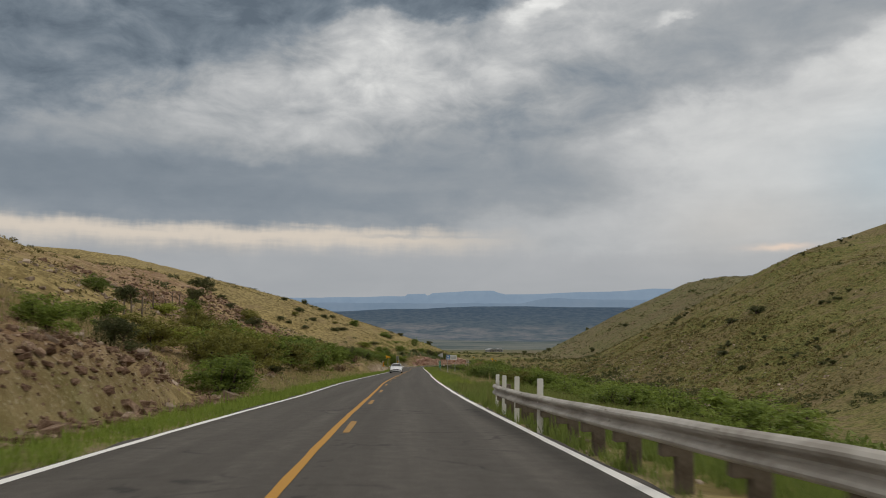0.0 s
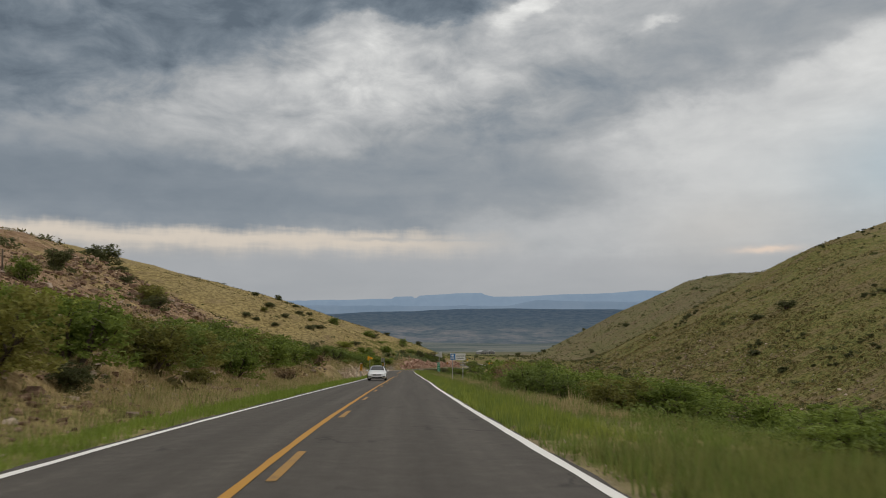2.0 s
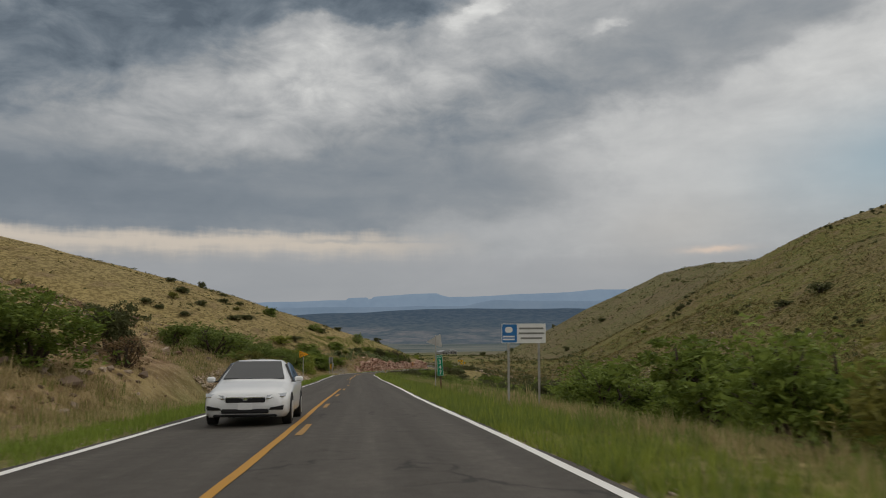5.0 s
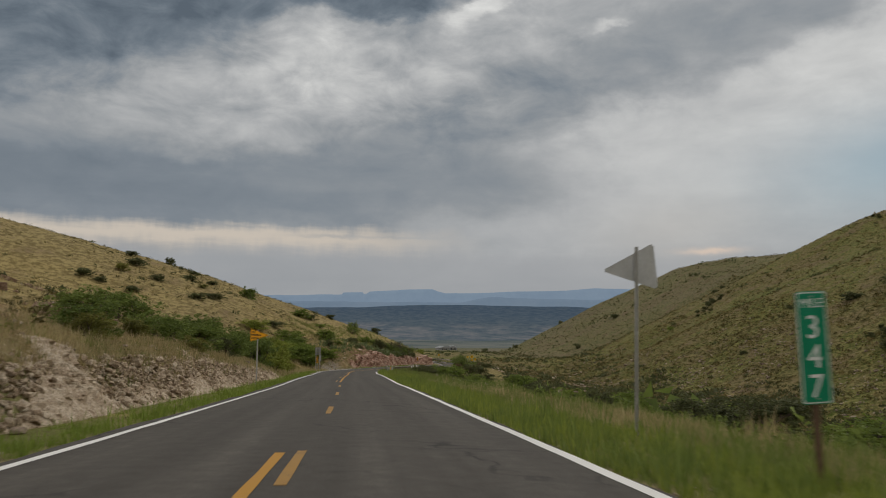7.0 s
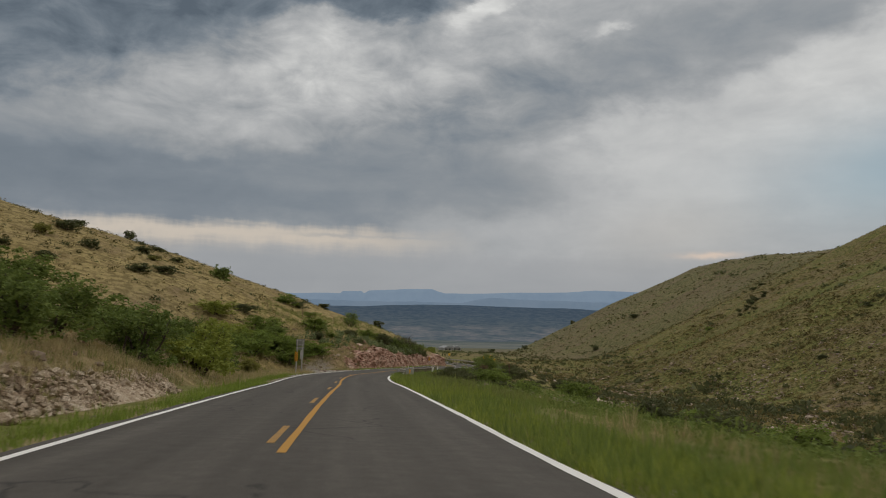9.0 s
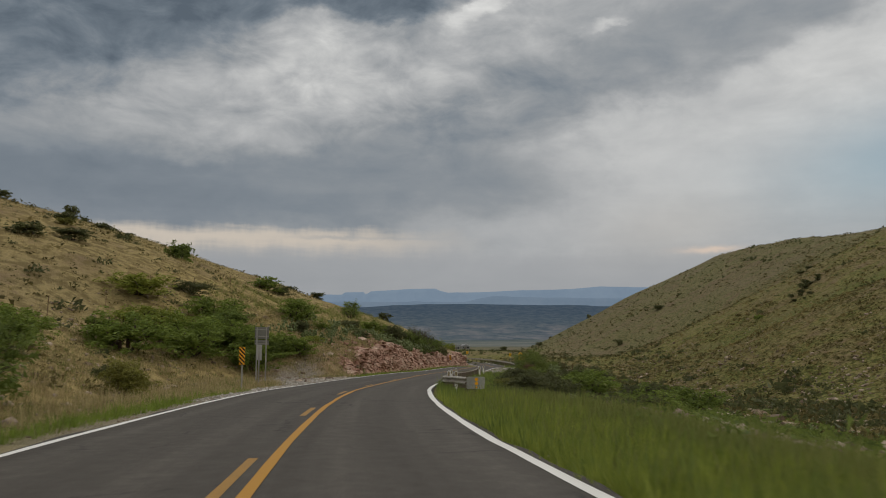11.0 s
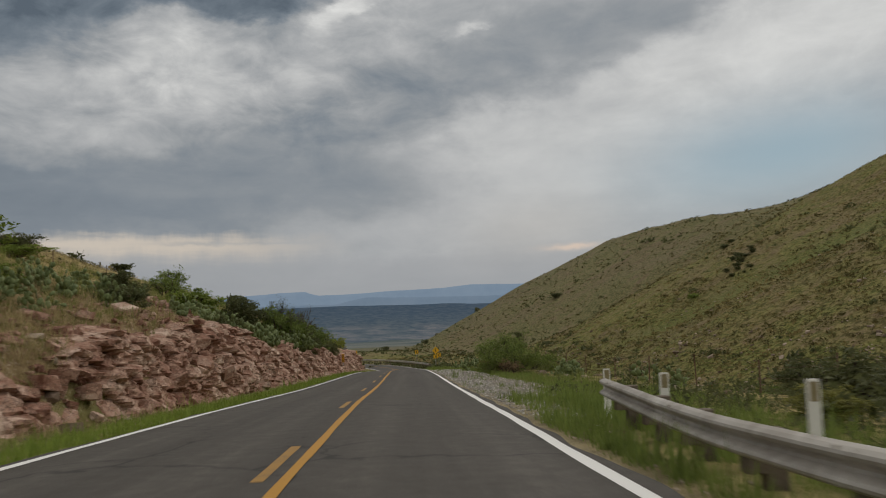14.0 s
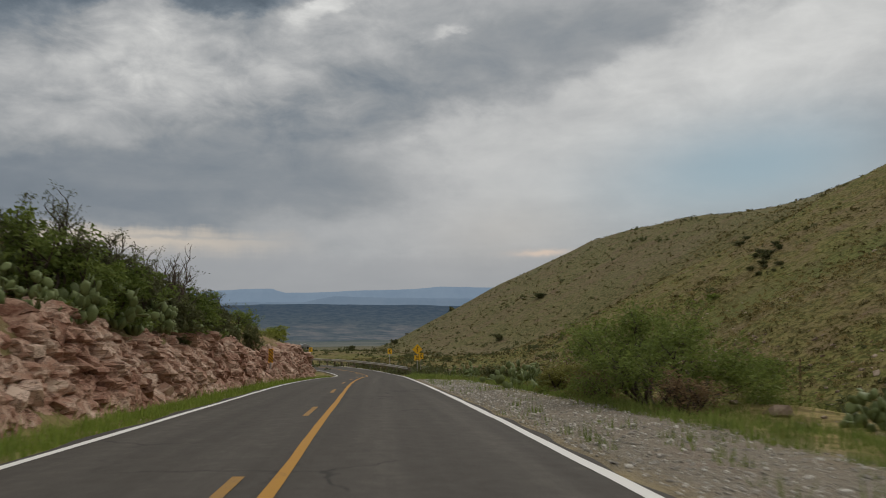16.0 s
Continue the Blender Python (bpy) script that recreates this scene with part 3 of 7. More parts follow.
def make_hazy(name, low, high, haze_glow):
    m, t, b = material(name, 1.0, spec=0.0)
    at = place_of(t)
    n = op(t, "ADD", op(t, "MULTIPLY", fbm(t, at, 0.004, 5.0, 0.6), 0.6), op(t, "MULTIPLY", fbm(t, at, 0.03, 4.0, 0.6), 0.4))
    # blue-grey tones paint the haze of distance into the colour
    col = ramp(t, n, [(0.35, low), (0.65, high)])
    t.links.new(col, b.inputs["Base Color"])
    # emission lifts the painted haze, though the rock itself gives no light
    if haze_glow:
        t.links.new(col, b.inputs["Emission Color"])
        b.inputs["Emission Strength"].default_value = haze_glow
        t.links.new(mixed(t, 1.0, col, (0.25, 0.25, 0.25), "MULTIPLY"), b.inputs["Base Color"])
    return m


def make_hazy_wooded():
    m, t, b = material("wooded_mesa", 1.0, spec=0.0)
    at = place_of(t)
    z = t.nodes.new("ShaderNodeSeparateXYZ")
    t.links.new(at, z.inputs[0])
    wide = t.nodes.new("ShaderNodeMapping")
    wide.inputs["Scale"].default_value = (0.009, 0.005, 0.03)
    t.links.new(at, wide.inputs[0])
    layers, spots = fbm(t, wide.outputs[0], 1.0, 5.0, 0.65), fbm(t, at, 0.035, 5.0, 0.7)
    # wood and cliff tones are blued to paint in the distance haze
    hazed_woods = mixed(t, step(t, spots, 0.35, 0.65), (0.062, 0.098, 0.148), (0.094, 0.128, 0.172))
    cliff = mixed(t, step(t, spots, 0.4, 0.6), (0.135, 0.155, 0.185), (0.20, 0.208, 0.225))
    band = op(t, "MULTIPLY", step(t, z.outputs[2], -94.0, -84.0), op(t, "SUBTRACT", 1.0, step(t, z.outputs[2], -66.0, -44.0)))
    # the hazed tone turns paler towards the foot
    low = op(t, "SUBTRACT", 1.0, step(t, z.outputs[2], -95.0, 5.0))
    hazed_woods = mixed(t, op(t, "MULTIPLY", low, 0.75), hazed_woods, mixed(t, step(t, spots, 0.4, 0.6), (0.088, 0.122, 0.150), (0.142, 0.168, 0.180)))
    t.links.new(mixed(t, op(t, "MULTIPLY", band, step(t, layers, 0.42, 0.58)), hazed_woods, cliff), b.inputs["Base Color"])
    return m


# two far ranges with haze put into their colour and glow
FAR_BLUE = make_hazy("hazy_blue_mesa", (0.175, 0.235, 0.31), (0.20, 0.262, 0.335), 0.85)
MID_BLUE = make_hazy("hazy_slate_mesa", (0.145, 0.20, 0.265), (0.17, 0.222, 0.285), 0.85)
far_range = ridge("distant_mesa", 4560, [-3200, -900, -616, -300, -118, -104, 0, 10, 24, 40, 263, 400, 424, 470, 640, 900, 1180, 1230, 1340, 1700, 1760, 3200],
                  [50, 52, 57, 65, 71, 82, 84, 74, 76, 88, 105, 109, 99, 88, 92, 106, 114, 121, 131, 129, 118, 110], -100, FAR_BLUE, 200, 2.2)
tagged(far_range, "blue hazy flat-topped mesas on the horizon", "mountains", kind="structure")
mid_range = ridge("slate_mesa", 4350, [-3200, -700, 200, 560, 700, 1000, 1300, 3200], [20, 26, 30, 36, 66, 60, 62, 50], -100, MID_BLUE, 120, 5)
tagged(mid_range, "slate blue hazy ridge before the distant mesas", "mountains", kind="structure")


def plateau(name, xs, tops, mat):
    """A tableland with a long rolling apron of foothills before it."""
    cols = np.linspace(-2600, 2600, 300)
    rows = [(-1, 1500), (0.0, 1750), (0.1, 2000), (0.2, 2250), (0.3, 2480), (0.4, 2680), (0.5, 2840), (0.6, 2960), (0.7, 3060), (0.8, 3140), (0.9, 3210), (0.96, 3255), (1.0, 3300), (1.0, 4000)]
    top = np.interp(cols, xs, tops) + 2.5 * rough_field(cols, cols * 0, 210) + 1.2 * rough_field(cols, cols * 0 + 5, 60)
    pts = []
    for f, y in rows:
        z = -96 + (top + 96) * max(f, 0.0) - (30 if f < 0 else 0)
        fold = 4 * max(f, 0) * (1.02 - f)
        z = z + fold * (7 * rough_field(cols, cols * 0 + y, 190) + 4 * rough_field(cols, cols * 0 + y * 2, 70))
        pts += [(x, y + 40 * rough_field(x, y, 300) * fold, h) for x, h in zip(cols, z)]
    return new(name, mesh_of(name, [(float(a), float(b), float(c)) for a, b, c in pts], grid_faces(len(rows), len(cols)), mat, True))


wooded = plateau("wooded_mesa", [-3000, -600, -300, 0, 250, 600, 1200, 3000], [-45, -28, -12, 2, 13, 16, 12, 6], make_hazy_wooded())
tagged(wooded, "dark wooded plateau with pale cliffs across the valley, painted blue with haze", "plateau", kind="structure")

# ---- road and markings ----
# the painted lines wander a little from the true centre and edges
CENTRE_DRIFT = ((-130, -70, -30, 5, 30, 65, 75, 85, 95, 110, 130, 150, 175, 205, 250), (-0.0, -0.14, -0.15, -0.14, -0.02, -0.11, -0.03, 0.02, 0.09, 0.2, 0.31, 0.31, 0.05, -0.15, -0.23))
RIGHT_DRIFT = ((-130, -70, -30, 5, 30, 50, 65, 75, 85, 95, 110, 130, 150, 175, 205, 250), (0.01, -0.03, -0.03, -0.01, -0.02, -0.08, -0.01, 0.11, 0.06, -0.01, -0.04, -0.04, -0.12, -0.08, -0.05, -0.06))
LEFT_DRIFT = ((-130, -70, -30, 5, 30, 50, 65, 75, 85, 95, 110, 130, 150, 175, 205, 250), (-0.01, 0.07, 0.09, 0.1, 0.15, 0.15, 0.16, 0.13, 0.13, 0.07, 0.0, -0.03, -0.03, 0.02, 0.07, 0.04))


def strip(name, y0, y1, u0, u1, lift, mat, gap=1.0, parent=None, ragged=0.0, drift=None):
    """A band along the road between two offsets from the centre line."""
    n = max(2, int((y1 - y0) / gap) + 1)
    ys = np.linspace(y0, y1, n)
    cols = np.linspace(u0, u1, 2 if u1 - u0 < 1 else 13)
    pts = []
    for y in ys:
        for k, u in enumerate(cols):
            jag = ragged * rough_field(y * 1.3, u * 50, 2.0) if k in (0, len(cols) - 1) else 0.0
            x, yy = on_road(y, u + jag + (float(np.interp(y, *drift)) if drift else 0.0))
            pts.append((float(x), float(yy), float(road_z(y)) + lift - 0.012 * abs(u)))
    me = mesh_of(name, pts, grid_faces(n, len(cols)), mat)
    layer = me.uv_layers.new(name="UVMap")
    uv = np.array([(cols[i % len(cols)], ys[i // len(cols)]) for i in range(len(pts))])
    idx = np.zeros(len(me.loops), int)
    me.loops.foreach_get("vertex_index", idx)
    layer.data.foreach_set("uv", uv[idx].ravel())
    ob = new(name, me)
    ob.parent = parent
    return ob


road = tagged(strip("road", -300, 420, -3.64, 3.68, 0.05, ASPHALT, 0.4, None, 0.09), "two-lane worn grey asphalt road running downhill", "road", kind="structure")
strip("edge_line", -300, 420, 3.455, 3.625, 0.056, WHITE_LINE, 0.5, road, 0.02, RIGHT_DRIFT)
strip("edge_line", -300, 420, -3.535, -3.385, 0.056, WHITE_LINE, 0.5, road, 0.02, LEFT_DRIFT)
strip("solid_centre_line", -300, 28, -0.36, -0.23, 0.056, YELLOW, 1.0, road, 0.012, CENTRE_DRIFT)
strip("solid_centre_line", 69, 400, 0.0, 0.13, 0.056, YELLOW, 1.0, road, 0.012, CENTRE_DRIFT)
DASHES = np.interp(np.arange(-16, 43), (-16, 0, 2, 7, 11, 16, 20, 25, 28, 42), (-290.0, -107.9, -84.4, -28.2, 16.9, 73.4, 117.9, 175.3, 210.2, 370.0))
for end in DASHES:
    u = -0.02 if end < 30 else (0.06 if end < 66 else -0.21 - 0.16 * float(smooth(end, 176, 190)))
    strip("centre_dash", end - 3.1, end, u - 0.065, u + 0.065, 0.056, FADED, 1.0, road, 0.012, CENTRE_DRIFT)

# ---- building kit ----
def part(name, bm, mat, parent, label="", smooth_faces=False):
    me = bpy.data.meshes.new(name)
    bmesh.ops.recalc_face_normals(bm, faces=bm.faces)
    bm.to_mesh(me)
    bm.free()
    for m in mat if isinstance(mat, (list, tuple)) else [mat]:
        me.materials.append(m)
    if smooth_faces:
        me.polygons.foreach_set("use_smooth", [True] * len(me.polygons))
    ob = new(name, me)
    ob.parent = parent
    return tagged(ob, label)


def share(ob, parent, m):
    """Another object on the same mesh, under a parent."""
    o = new(ob.name.split(".")[0], ob.data)
    o.parent, o.matrix_local = parent, m
    return o


def thing(name, label, category, x, y, z, turn=0.0, group="", kind=""):
    ob = new(name)
    ob.matrix_world = pose(x, y, z, 0, 0, turn)
    return tagged(ob, label, category, group, kind)


def add_box(bm, size, at=(0, 0, 0), bevel=0.0, turn=None):
    m = Matrix.Translation(at) @ (turn or Matrix()) @ Matrix.Diagonal((*size, 1))
    r = bmesh.ops.create_cube(bm, size=1.0, matrix=m)
    if bevel:
        edges = {e for v in r["verts"] for e in v.link_edges}
        bmesh.ops.bevel(bm, geom=list(edges), offset=bevel, segments=1, affect="EDGES")
    return bm


def box(size, at=(0, 0, 0), bevel=0.0, turn=None):
    return add_box(bmesh.new(), size, at, bevel, turn)


def plate(outline, thick, bevel=0.0):
    """A flat sheet in the xz plane; its face looks along -y."""
    bm = bmesh.new()
    a = [bm.verts.new((x, -thick / 2, z)) for x, z in outline]
    b = [bm.verts.new((x, thick / 2, z)) for x, z in outline]
    bm.faces.new(a), bm.faces.new(b[::-1])
    for i in range(len(a)):
        j = (i + 1) % len(a)
        bm.faces.new((a[i], b[i], b[j], a[j]))
    return bm


def round_rect(w, h, r, n=4):
    out = []
    for cx, cz, a0 in ((w / 2 - r, h / 2 - r, 0), (-w / 2 + r, h / 2 - r, 90), (-w / 2 + r, -h / 2 + r, 180), (w / 2 - r, -h / 2 + r, 270)):
        for k in range(n + 1):
            a = radians(a0 + 90 * k / n)
            out.append((cx + r * math.cos(a), cz + r * math.sin(a)))
    return out


def moved(outline, dx, dz, k=1.0):
    return [(x * k + dx, z * k + dz) for x, z in outline]


def tube(points, radii, sides=6):
    bm = bmesh.new()
    rings = []
    pts = [Vector(p) for p in points]
    for i, p in enumerate(pts):
        d = (pts[min(i + 1, len(pts) - 1)] - pts[max(i - 1, 0)]).normalized()
        side = d.cross(Vector((0.31, 0.17, 0.93))).normalized() if abs(d.z) < 0.95 else d.cross(Vector((0, 1, 0))).normalized()
        up = side.cross(d)
        r = radii[i] if isinstance(radii, (list, tuple)) else radii
        rings.append([bm.verts.new(p + r * (math.cos(2 * math.pi * k / sides) * side + math.sin(2 * math.pi * k / sides) * up)) for k in range(sides)])
    for a, b in zip(rings, rings[1:]):
        for k in range(sides):
            bm.faces.new((a[k], a[(k + 1) % sides], b[(k + 1) % sides], b[k]))
    bm.faces.new(rings[0][::-1]), bm.faces.new(rings[-1])
    return bm


def channel_post(height, width=0.06, deep=0.03, thick=0.006):
    """A steel U-channel sign post."""
    w, t, d, lip = width / 2, thick, deep, 0.015
    half = [(w, -t / 2), (w, d - t / 2), (w + lip, d - t / 2), (w + lip, d + t / 2), (w - t, d + t / 2), (w - t, t / 2)]
    outline = half + [(-x, y) for x, y in reversed(half)]
    bm = bmesh.new()
    low = [bm.verts.new((x, y, 0.0)) for x, y in outline]
    top = [bm.verts.new((x, y, height)) for x, y in outline]
    for k in range(len(outline)):
        j = (k + 1) % len(outline)
        bm.faces.new((low[k], low[j], top[j], top[k]))
    bm.faces.new(top)
    bm.faces.new(low[::-1])
    bmesh.ops.recalc_face_normals(bm, faces=bm.faces)
    return bm


def lettering(text, size, mat, parent, x, y, z, name="lettering", align="CENTER", tight=1.0, bold=0.0):
    """Raised flat letters on a sheet that faces -y."""
    cu = bpy.data.curves.new(name, "FONT")
    cu.body, cu.size, cu.align_x, cu.align_y, cu.extrude, cu.resolution_u = text, size, align, "CENTER", 0.0015, 2
    cu.space_character, cu.offset = tight, bold * size
    tmp = bpy.data.objects.new(name, cu)
    scene.collection.objects.link(tmp)
    bpy.context.view_layer.update()
    me = bpy.data.meshes.new_from_object(tmp.evaluated_get(bpy.context.evaluated_depsgraph_get()))
    bpy.data.objects.remove(tmp)
    me.materials.clear()
    me.materials.append(mat)
    ob = new(name, me)
    ob.parent, ob.matrix_local = parent, pose(x, y, z, 90, 0, 0)
    return ob


def height(x, y):
    return float(land_z(x, y))


def place(y, u):
    x, yy = on_road(y, u)
    return float(x), float(yy)


def heading(y):
    """Turn, in degrees, of something that faces oncoming traffic in our lane."""
    s, c = road_head(y)
    return -math.degrees(math.atan2(float(s), float(c)))

# ---- guardrails ----
W_PROFILE = [(0.0, -0.155), (-0.048, -0.138), (-0.088, -0.112), (-0.096, -0.088), (-0.082, -0.062), (-0.012, -0.024), (-0.002, 0.0),
             (-0.012, 0.024), (-0.082, 0.062), (-0.096, 0.088), (-0.088, 0.112), (-0.048, 0.138), (0.0, 0.155)]


def rail_panel(points, tops):
    """A W-beam through plan points; the face looks to the road on its left."""
    bm, rings = bmesh.new(), []
    for i, (x, y) in enumerate(points):
        a, b = points[max(i - 1, 0)], points[min(i + 1, len(points) - 1)]
        d = Vector((b[0] - a[0], b[1] - a[1], 0)).normalized()
        n = Vector((d.y, -d.x, 0))
        ring = [Vector((x, y, tops[i] - 0.16 + h)) + n * o for o, h in W_PROFILE]
        ring += [v + n * 0.006 for v in reversed(ring)]
        rings.append([bm.verts.new(v) for v in ring])
    for a, b in zip(rings, rings[1:]):
        for k in range(len(a)):
            j = (k + 1) % len(a)
            bm.faces.new((a[k], a[j], b[j], b[k]))
    bm.faces.new(rings[0]), bm.faces.new(rings[-1][::-1])
    return bm


def guardrail(label, y0, y1, offset, crest=None, pitch=3.81):
    """offset: a function of the station that gives the metres right of the centre line."""
    bx, by = place(y0, offset(y0))
    rail = thing("guardrail", label, "guardrail", bx, by, float(road_z(y0)))
    inv = rail.matrix_world.inverted()
    post = None
    crest = crest or (lambda y: 0.69)
    ys = np.arange(y0, y1 - 0.5, pitch)
    for k, a in enumerate(ys):
        b = min(a + pitch, y1)
        some = np.linspace(a - 0.12, b, 7)
        pts = [place(y, offset(y) + (0.004 if k % 2 else 0.0)) for y in some]
        bm = rail_panel(pts, [float(road_z(y)) + crest(y) + 0.004 * math.sin(y * 1.7) for y in some])
        for q, y in ((0.03, a), (0.12, a), (-0.03, a), (-0.12, a)):
            x, yy = place(y + 0.06, offset(y) - 0.075 if abs(q) > 0.05 else offset(y) - 0.02)
            add_box(bm, (0.03, 0.03, 0.03), (x, yy, float(road_z(y)) + crest(y) - 0.16 + q), 0.006)
        bm.transform(inv)
        part("rail_panel", bm, RAIL, rail)
        for y in (a, a + pitch / 2):
            if y > y1:
                continue
            x, yy = place(y, offset(y) + 0.30)
            m = inv @ pose(x, yy, float(road_z(y)) + crest(y) - 1.10, random.uniform(-1, 1), random.uniform(-1, 1), heading(y) + random.uniform(-3, 3))
            if post is None:
                bm = box((0.19, 0.15, 1.02), (0, 0, 0.51), 0.012)
                add_box(bm, (0.19, 0.15, 0.36), (-0.18, 0, 0.82), 0.01)
                post = part("post", bm, TIMBER, rail, "weathered timber post with block")
                post.matrix_local = m
            else:
                share(post, rail, m)
    return rail


def flare_one(y):
    return 3.82 + 0.8 * float(smooth(y, -102.5, -95.5))


def flare_two(y):
    return 4.14 + 0.75 * (1 - float(smooth(y, 127, 134))) + float(np.interp(y, (149, 156, 160, 167), (0.0, 0.06, 0.22, 0.75)))


guardrail("long weathered grey steel guardrail on timber posts", -203.0, -95.9, flare_one, lambda y: float(np.interp(y, (-121, -113, -107, -100, -96), (0.82, 0.74, 0.72, 0.78, 0.81))))
rail_b = guardrail("weathered steel guardrail curving round the bend on timber posts", 127.3, 166.2, flare_two, lambda y: float(np.interp(y, (127, 134, 139, 149, 156, 160, 163, 166.5), (0.70, 0.67, 0.61, 0.64, 0.60, 0.58, 0.64, 0.77))))
guardrail("steel guardrail round the outside of the far bend", 283, 345, lambda y: 4.9, lambda y: 0.95)

# blunt end plate with amber reflector buttons
ex, ey = place(127.0, flare_two(127.0))
end_plate = part("end_plate", plate(round_rect(0.70, 0.46, 0.06), 0.01), STEEL, rail_b, "dull galvanised end plate")
end_plate.matrix_local = rail_b.matrix_world.inverted() @ pose(ex + 0.32, ey, float(road_z(127.0)) + 0.48, 0, 0, heading(127.0))
for dz in (0.13, -0.02, -0.16):
    disc = tube([(0, 0, 0), (0, -0.02, 0)], 0.07 if dz > -0.1 else 0.04, 8)
    d = part("reflector", disc, SIGN_ORANGE, end_plate, "amber reflector disc")
    d.matrix_local = pose(0.02, -0.006, dz)


def delineator(y, u, tall, badge):
    x, yy = place(y, u)
    post = thing("road_delineator", "white plastic delineator post behind the guardrail" + (" with amber-grey badge" if badge else ""), "road marker post", x, yy, height(x, yy) - 0.05, heading(y), "delineators along the guardrail")
    top = float(road_z(y)) + tall - height(x, yy) + 0.05
    part("post", plate([(-0.062, 0), (0.062, 0), (0.062, top - 0.02), (0.05, top), (-0.05, top), (-0.062, top - 0.02)], 0.03), PLASTIC, post)
    if badge:
        part("badge", plate(moved(round_rect(0.085, 0.19, 0.012), 0, top - 0.12), 0.036), REFLECT, post, "dull amber reflective badge")
    return post


for y, u in ((-109.5, 3.87), (-105.9, 3.90), (-102.7, 3.98), (-98.4, 4.28)):
    delineator(y, u, 1.06, False)
for y, u in ((130.7, 4.62), (133.6, 4.36), (138.5, 4.38), (143.2, 4.38), (148.7, 4.38), (160.3, 5.36), (163.9, 5.10), (167.5, 5.20)):
    delineator(y, u, 0.88, True)

# ---- signs ----
def sign(name, label, y, u, turn=0.0, group=""):
    x, yy = place(y, u)
    return thing(name, label, "road sign", x, yy, height(x, yy) - 0.1, heading(y) + turn, group), float(road_z(y)) - height(x, yy) + 0.1


def sheet(parent, outline, z, mat, label="", name="panel", back=SIGN_BACK, y=-0.02):
    """A sign sheet with a bare metal back."""
    bm = plate(outline, 0.004)
    bm.faces.ensure_lookup_table()
    for f in bm.faces:
        f.material_index = 0 if f.calc_center_median().y < -0.001 else 1
    ob = part(name, bm, [mat, back], parent, label)
    ob.location = (0, y, z)
    return ob


def flat(parent, outline, mat, name="marking", y=-0.0035):
    bm = plate(outline, 0.002)
    ob = part(name, bm, mat, parent)
    ob.location = (0, y, 0)
    return ob


def clipped(poly, w, h):
    """A convex polygon cut to a rectangle round the origin."""
    for axis, lim, sgn in ((0, w / 2, 1), (0, w / 2, -1), (1, h / 2, 1), (1, h / 2, -1)):
        out = []
        for i in range(len(poly)):
            a, b = poly[i], poly[(i + 1) % len(poly)]
            ia, ib = sgn * a[axis] <= lim, sgn * b[axis] <= lim
            if ia:
                out.append(a)
            if ia != ib:
                t = (sgn * lim - a[axis]) / (b[axis] - a[axis])
                out.append((a[0] + t * (b[0] - a[0]), a[1] + t * (b[1] - a[1])))
        poly = out
        if len(poly) < 3:
            return []
    return poly


def bolts(panel, spots):
    for x, z in spots:
        b = part("bolt", tube([(0, 0.004, 0), (0, -0.012, 0)], 0.012, 6), STEEL, panel)
        b.location = (x, 0, z)


def striped_marker(y, u, mid, face=True, lean=1):
    s, base = sign("object_marker_sign", "yellow and black diagonally striped hazard marker on a steel post" if face else "grey back of a hazard marker on a steel post", y, u, 0 if face else 180)
    part("post", channel_post(base + mid + 0.45), STEEL, s)
    panel = sheet(s, round_rect(0.31, 0.92, 0.02), base + mid, SIGN_ORANGE if face else SIGN_WHITE, "", "panel")
    if face:
        for k in range(-5, 6):
            z = k * 0.21
            poly = clipped([(-0.3, z + 0.3 * lean - 0.05), (0.3, z - 0.3 * lean - 0.05), (0.3, z - 0.3 * lean + 0.055), (-0.3, z + 0.3 * lean + 0.055)], 0.29, 0.90)
            if poly:
                flat(panel, poly, SIGN_BLACK, "stripe")
    bolts(panel, ((0, 0.3), (0, -0.3)))
    return s


striped_marker(22.2, -4.62, 1.37)
striped_marker(24.4, -4.78, 1.48, face=False)
striped_marker(138.55, -6.47, 1.53)
striped_marker(144.25, -7.2, 1.75, face=False)
striped_marker(243.5, -6.0, 1.62)
# bare square post beside the first marker
x, yy = place(19.0, -4.95)
stub = thing("marker_post", "bare weathered grey steel post in the verge grass", "post", x, yy, height(x, yy) - 0.1, 8)
part("post", box((0.07, 0.05, 1.45), (0, 0, 0.72), 0.006), STEEL, stub)
part("cap", box((0.08, 0.06, 0.05), (0, 0, 1.45), 0.008), STEEL, stub)

# milepost
mile, base = sign("milepost_sign", "tall green mile marker sign with white numerals, leaning slightly", 25.8, 5.93, 4)
mile.rotation_euler.y = radians(-3.5)
part("post", channel_post(base + 2.0), RUST, mile, "rusty steel post")
panel = sheet(mile, round_rect(0.38, 1.28, 0.03), base + 1.46, SIGN_GREEN)
flat(panel, round_rect(0.36, 1.26, 0.03), SIGN_WHITE, "border")
flat(panel, round_rect(0.335, 1.235, 0.025), SIGN_GREEN, "field", -0.0055)
lettering("MILE", 0.15, SIGN_WHITE, panel, 0, -0.008, 0.50, tight=0.95)
for k, ch in enumerate("347"):
    lettering(ch, 0.38, SIGN_WHITE, panel, 0, -0.008, 0.22 - 0.335 * k, "numeral")
bolts(panel, ((0, 0.58), (0, -0.58)))

# back of a pennant, seen from behind
pen, base = sign("pennant_sign", "bare grey back of a pennant sign on a thin post", 32.6, 6.18, 178)
part("post", channel_post(base + 3.6, 0.045, 0.025), STEEL, pen, "thin grey steel post")
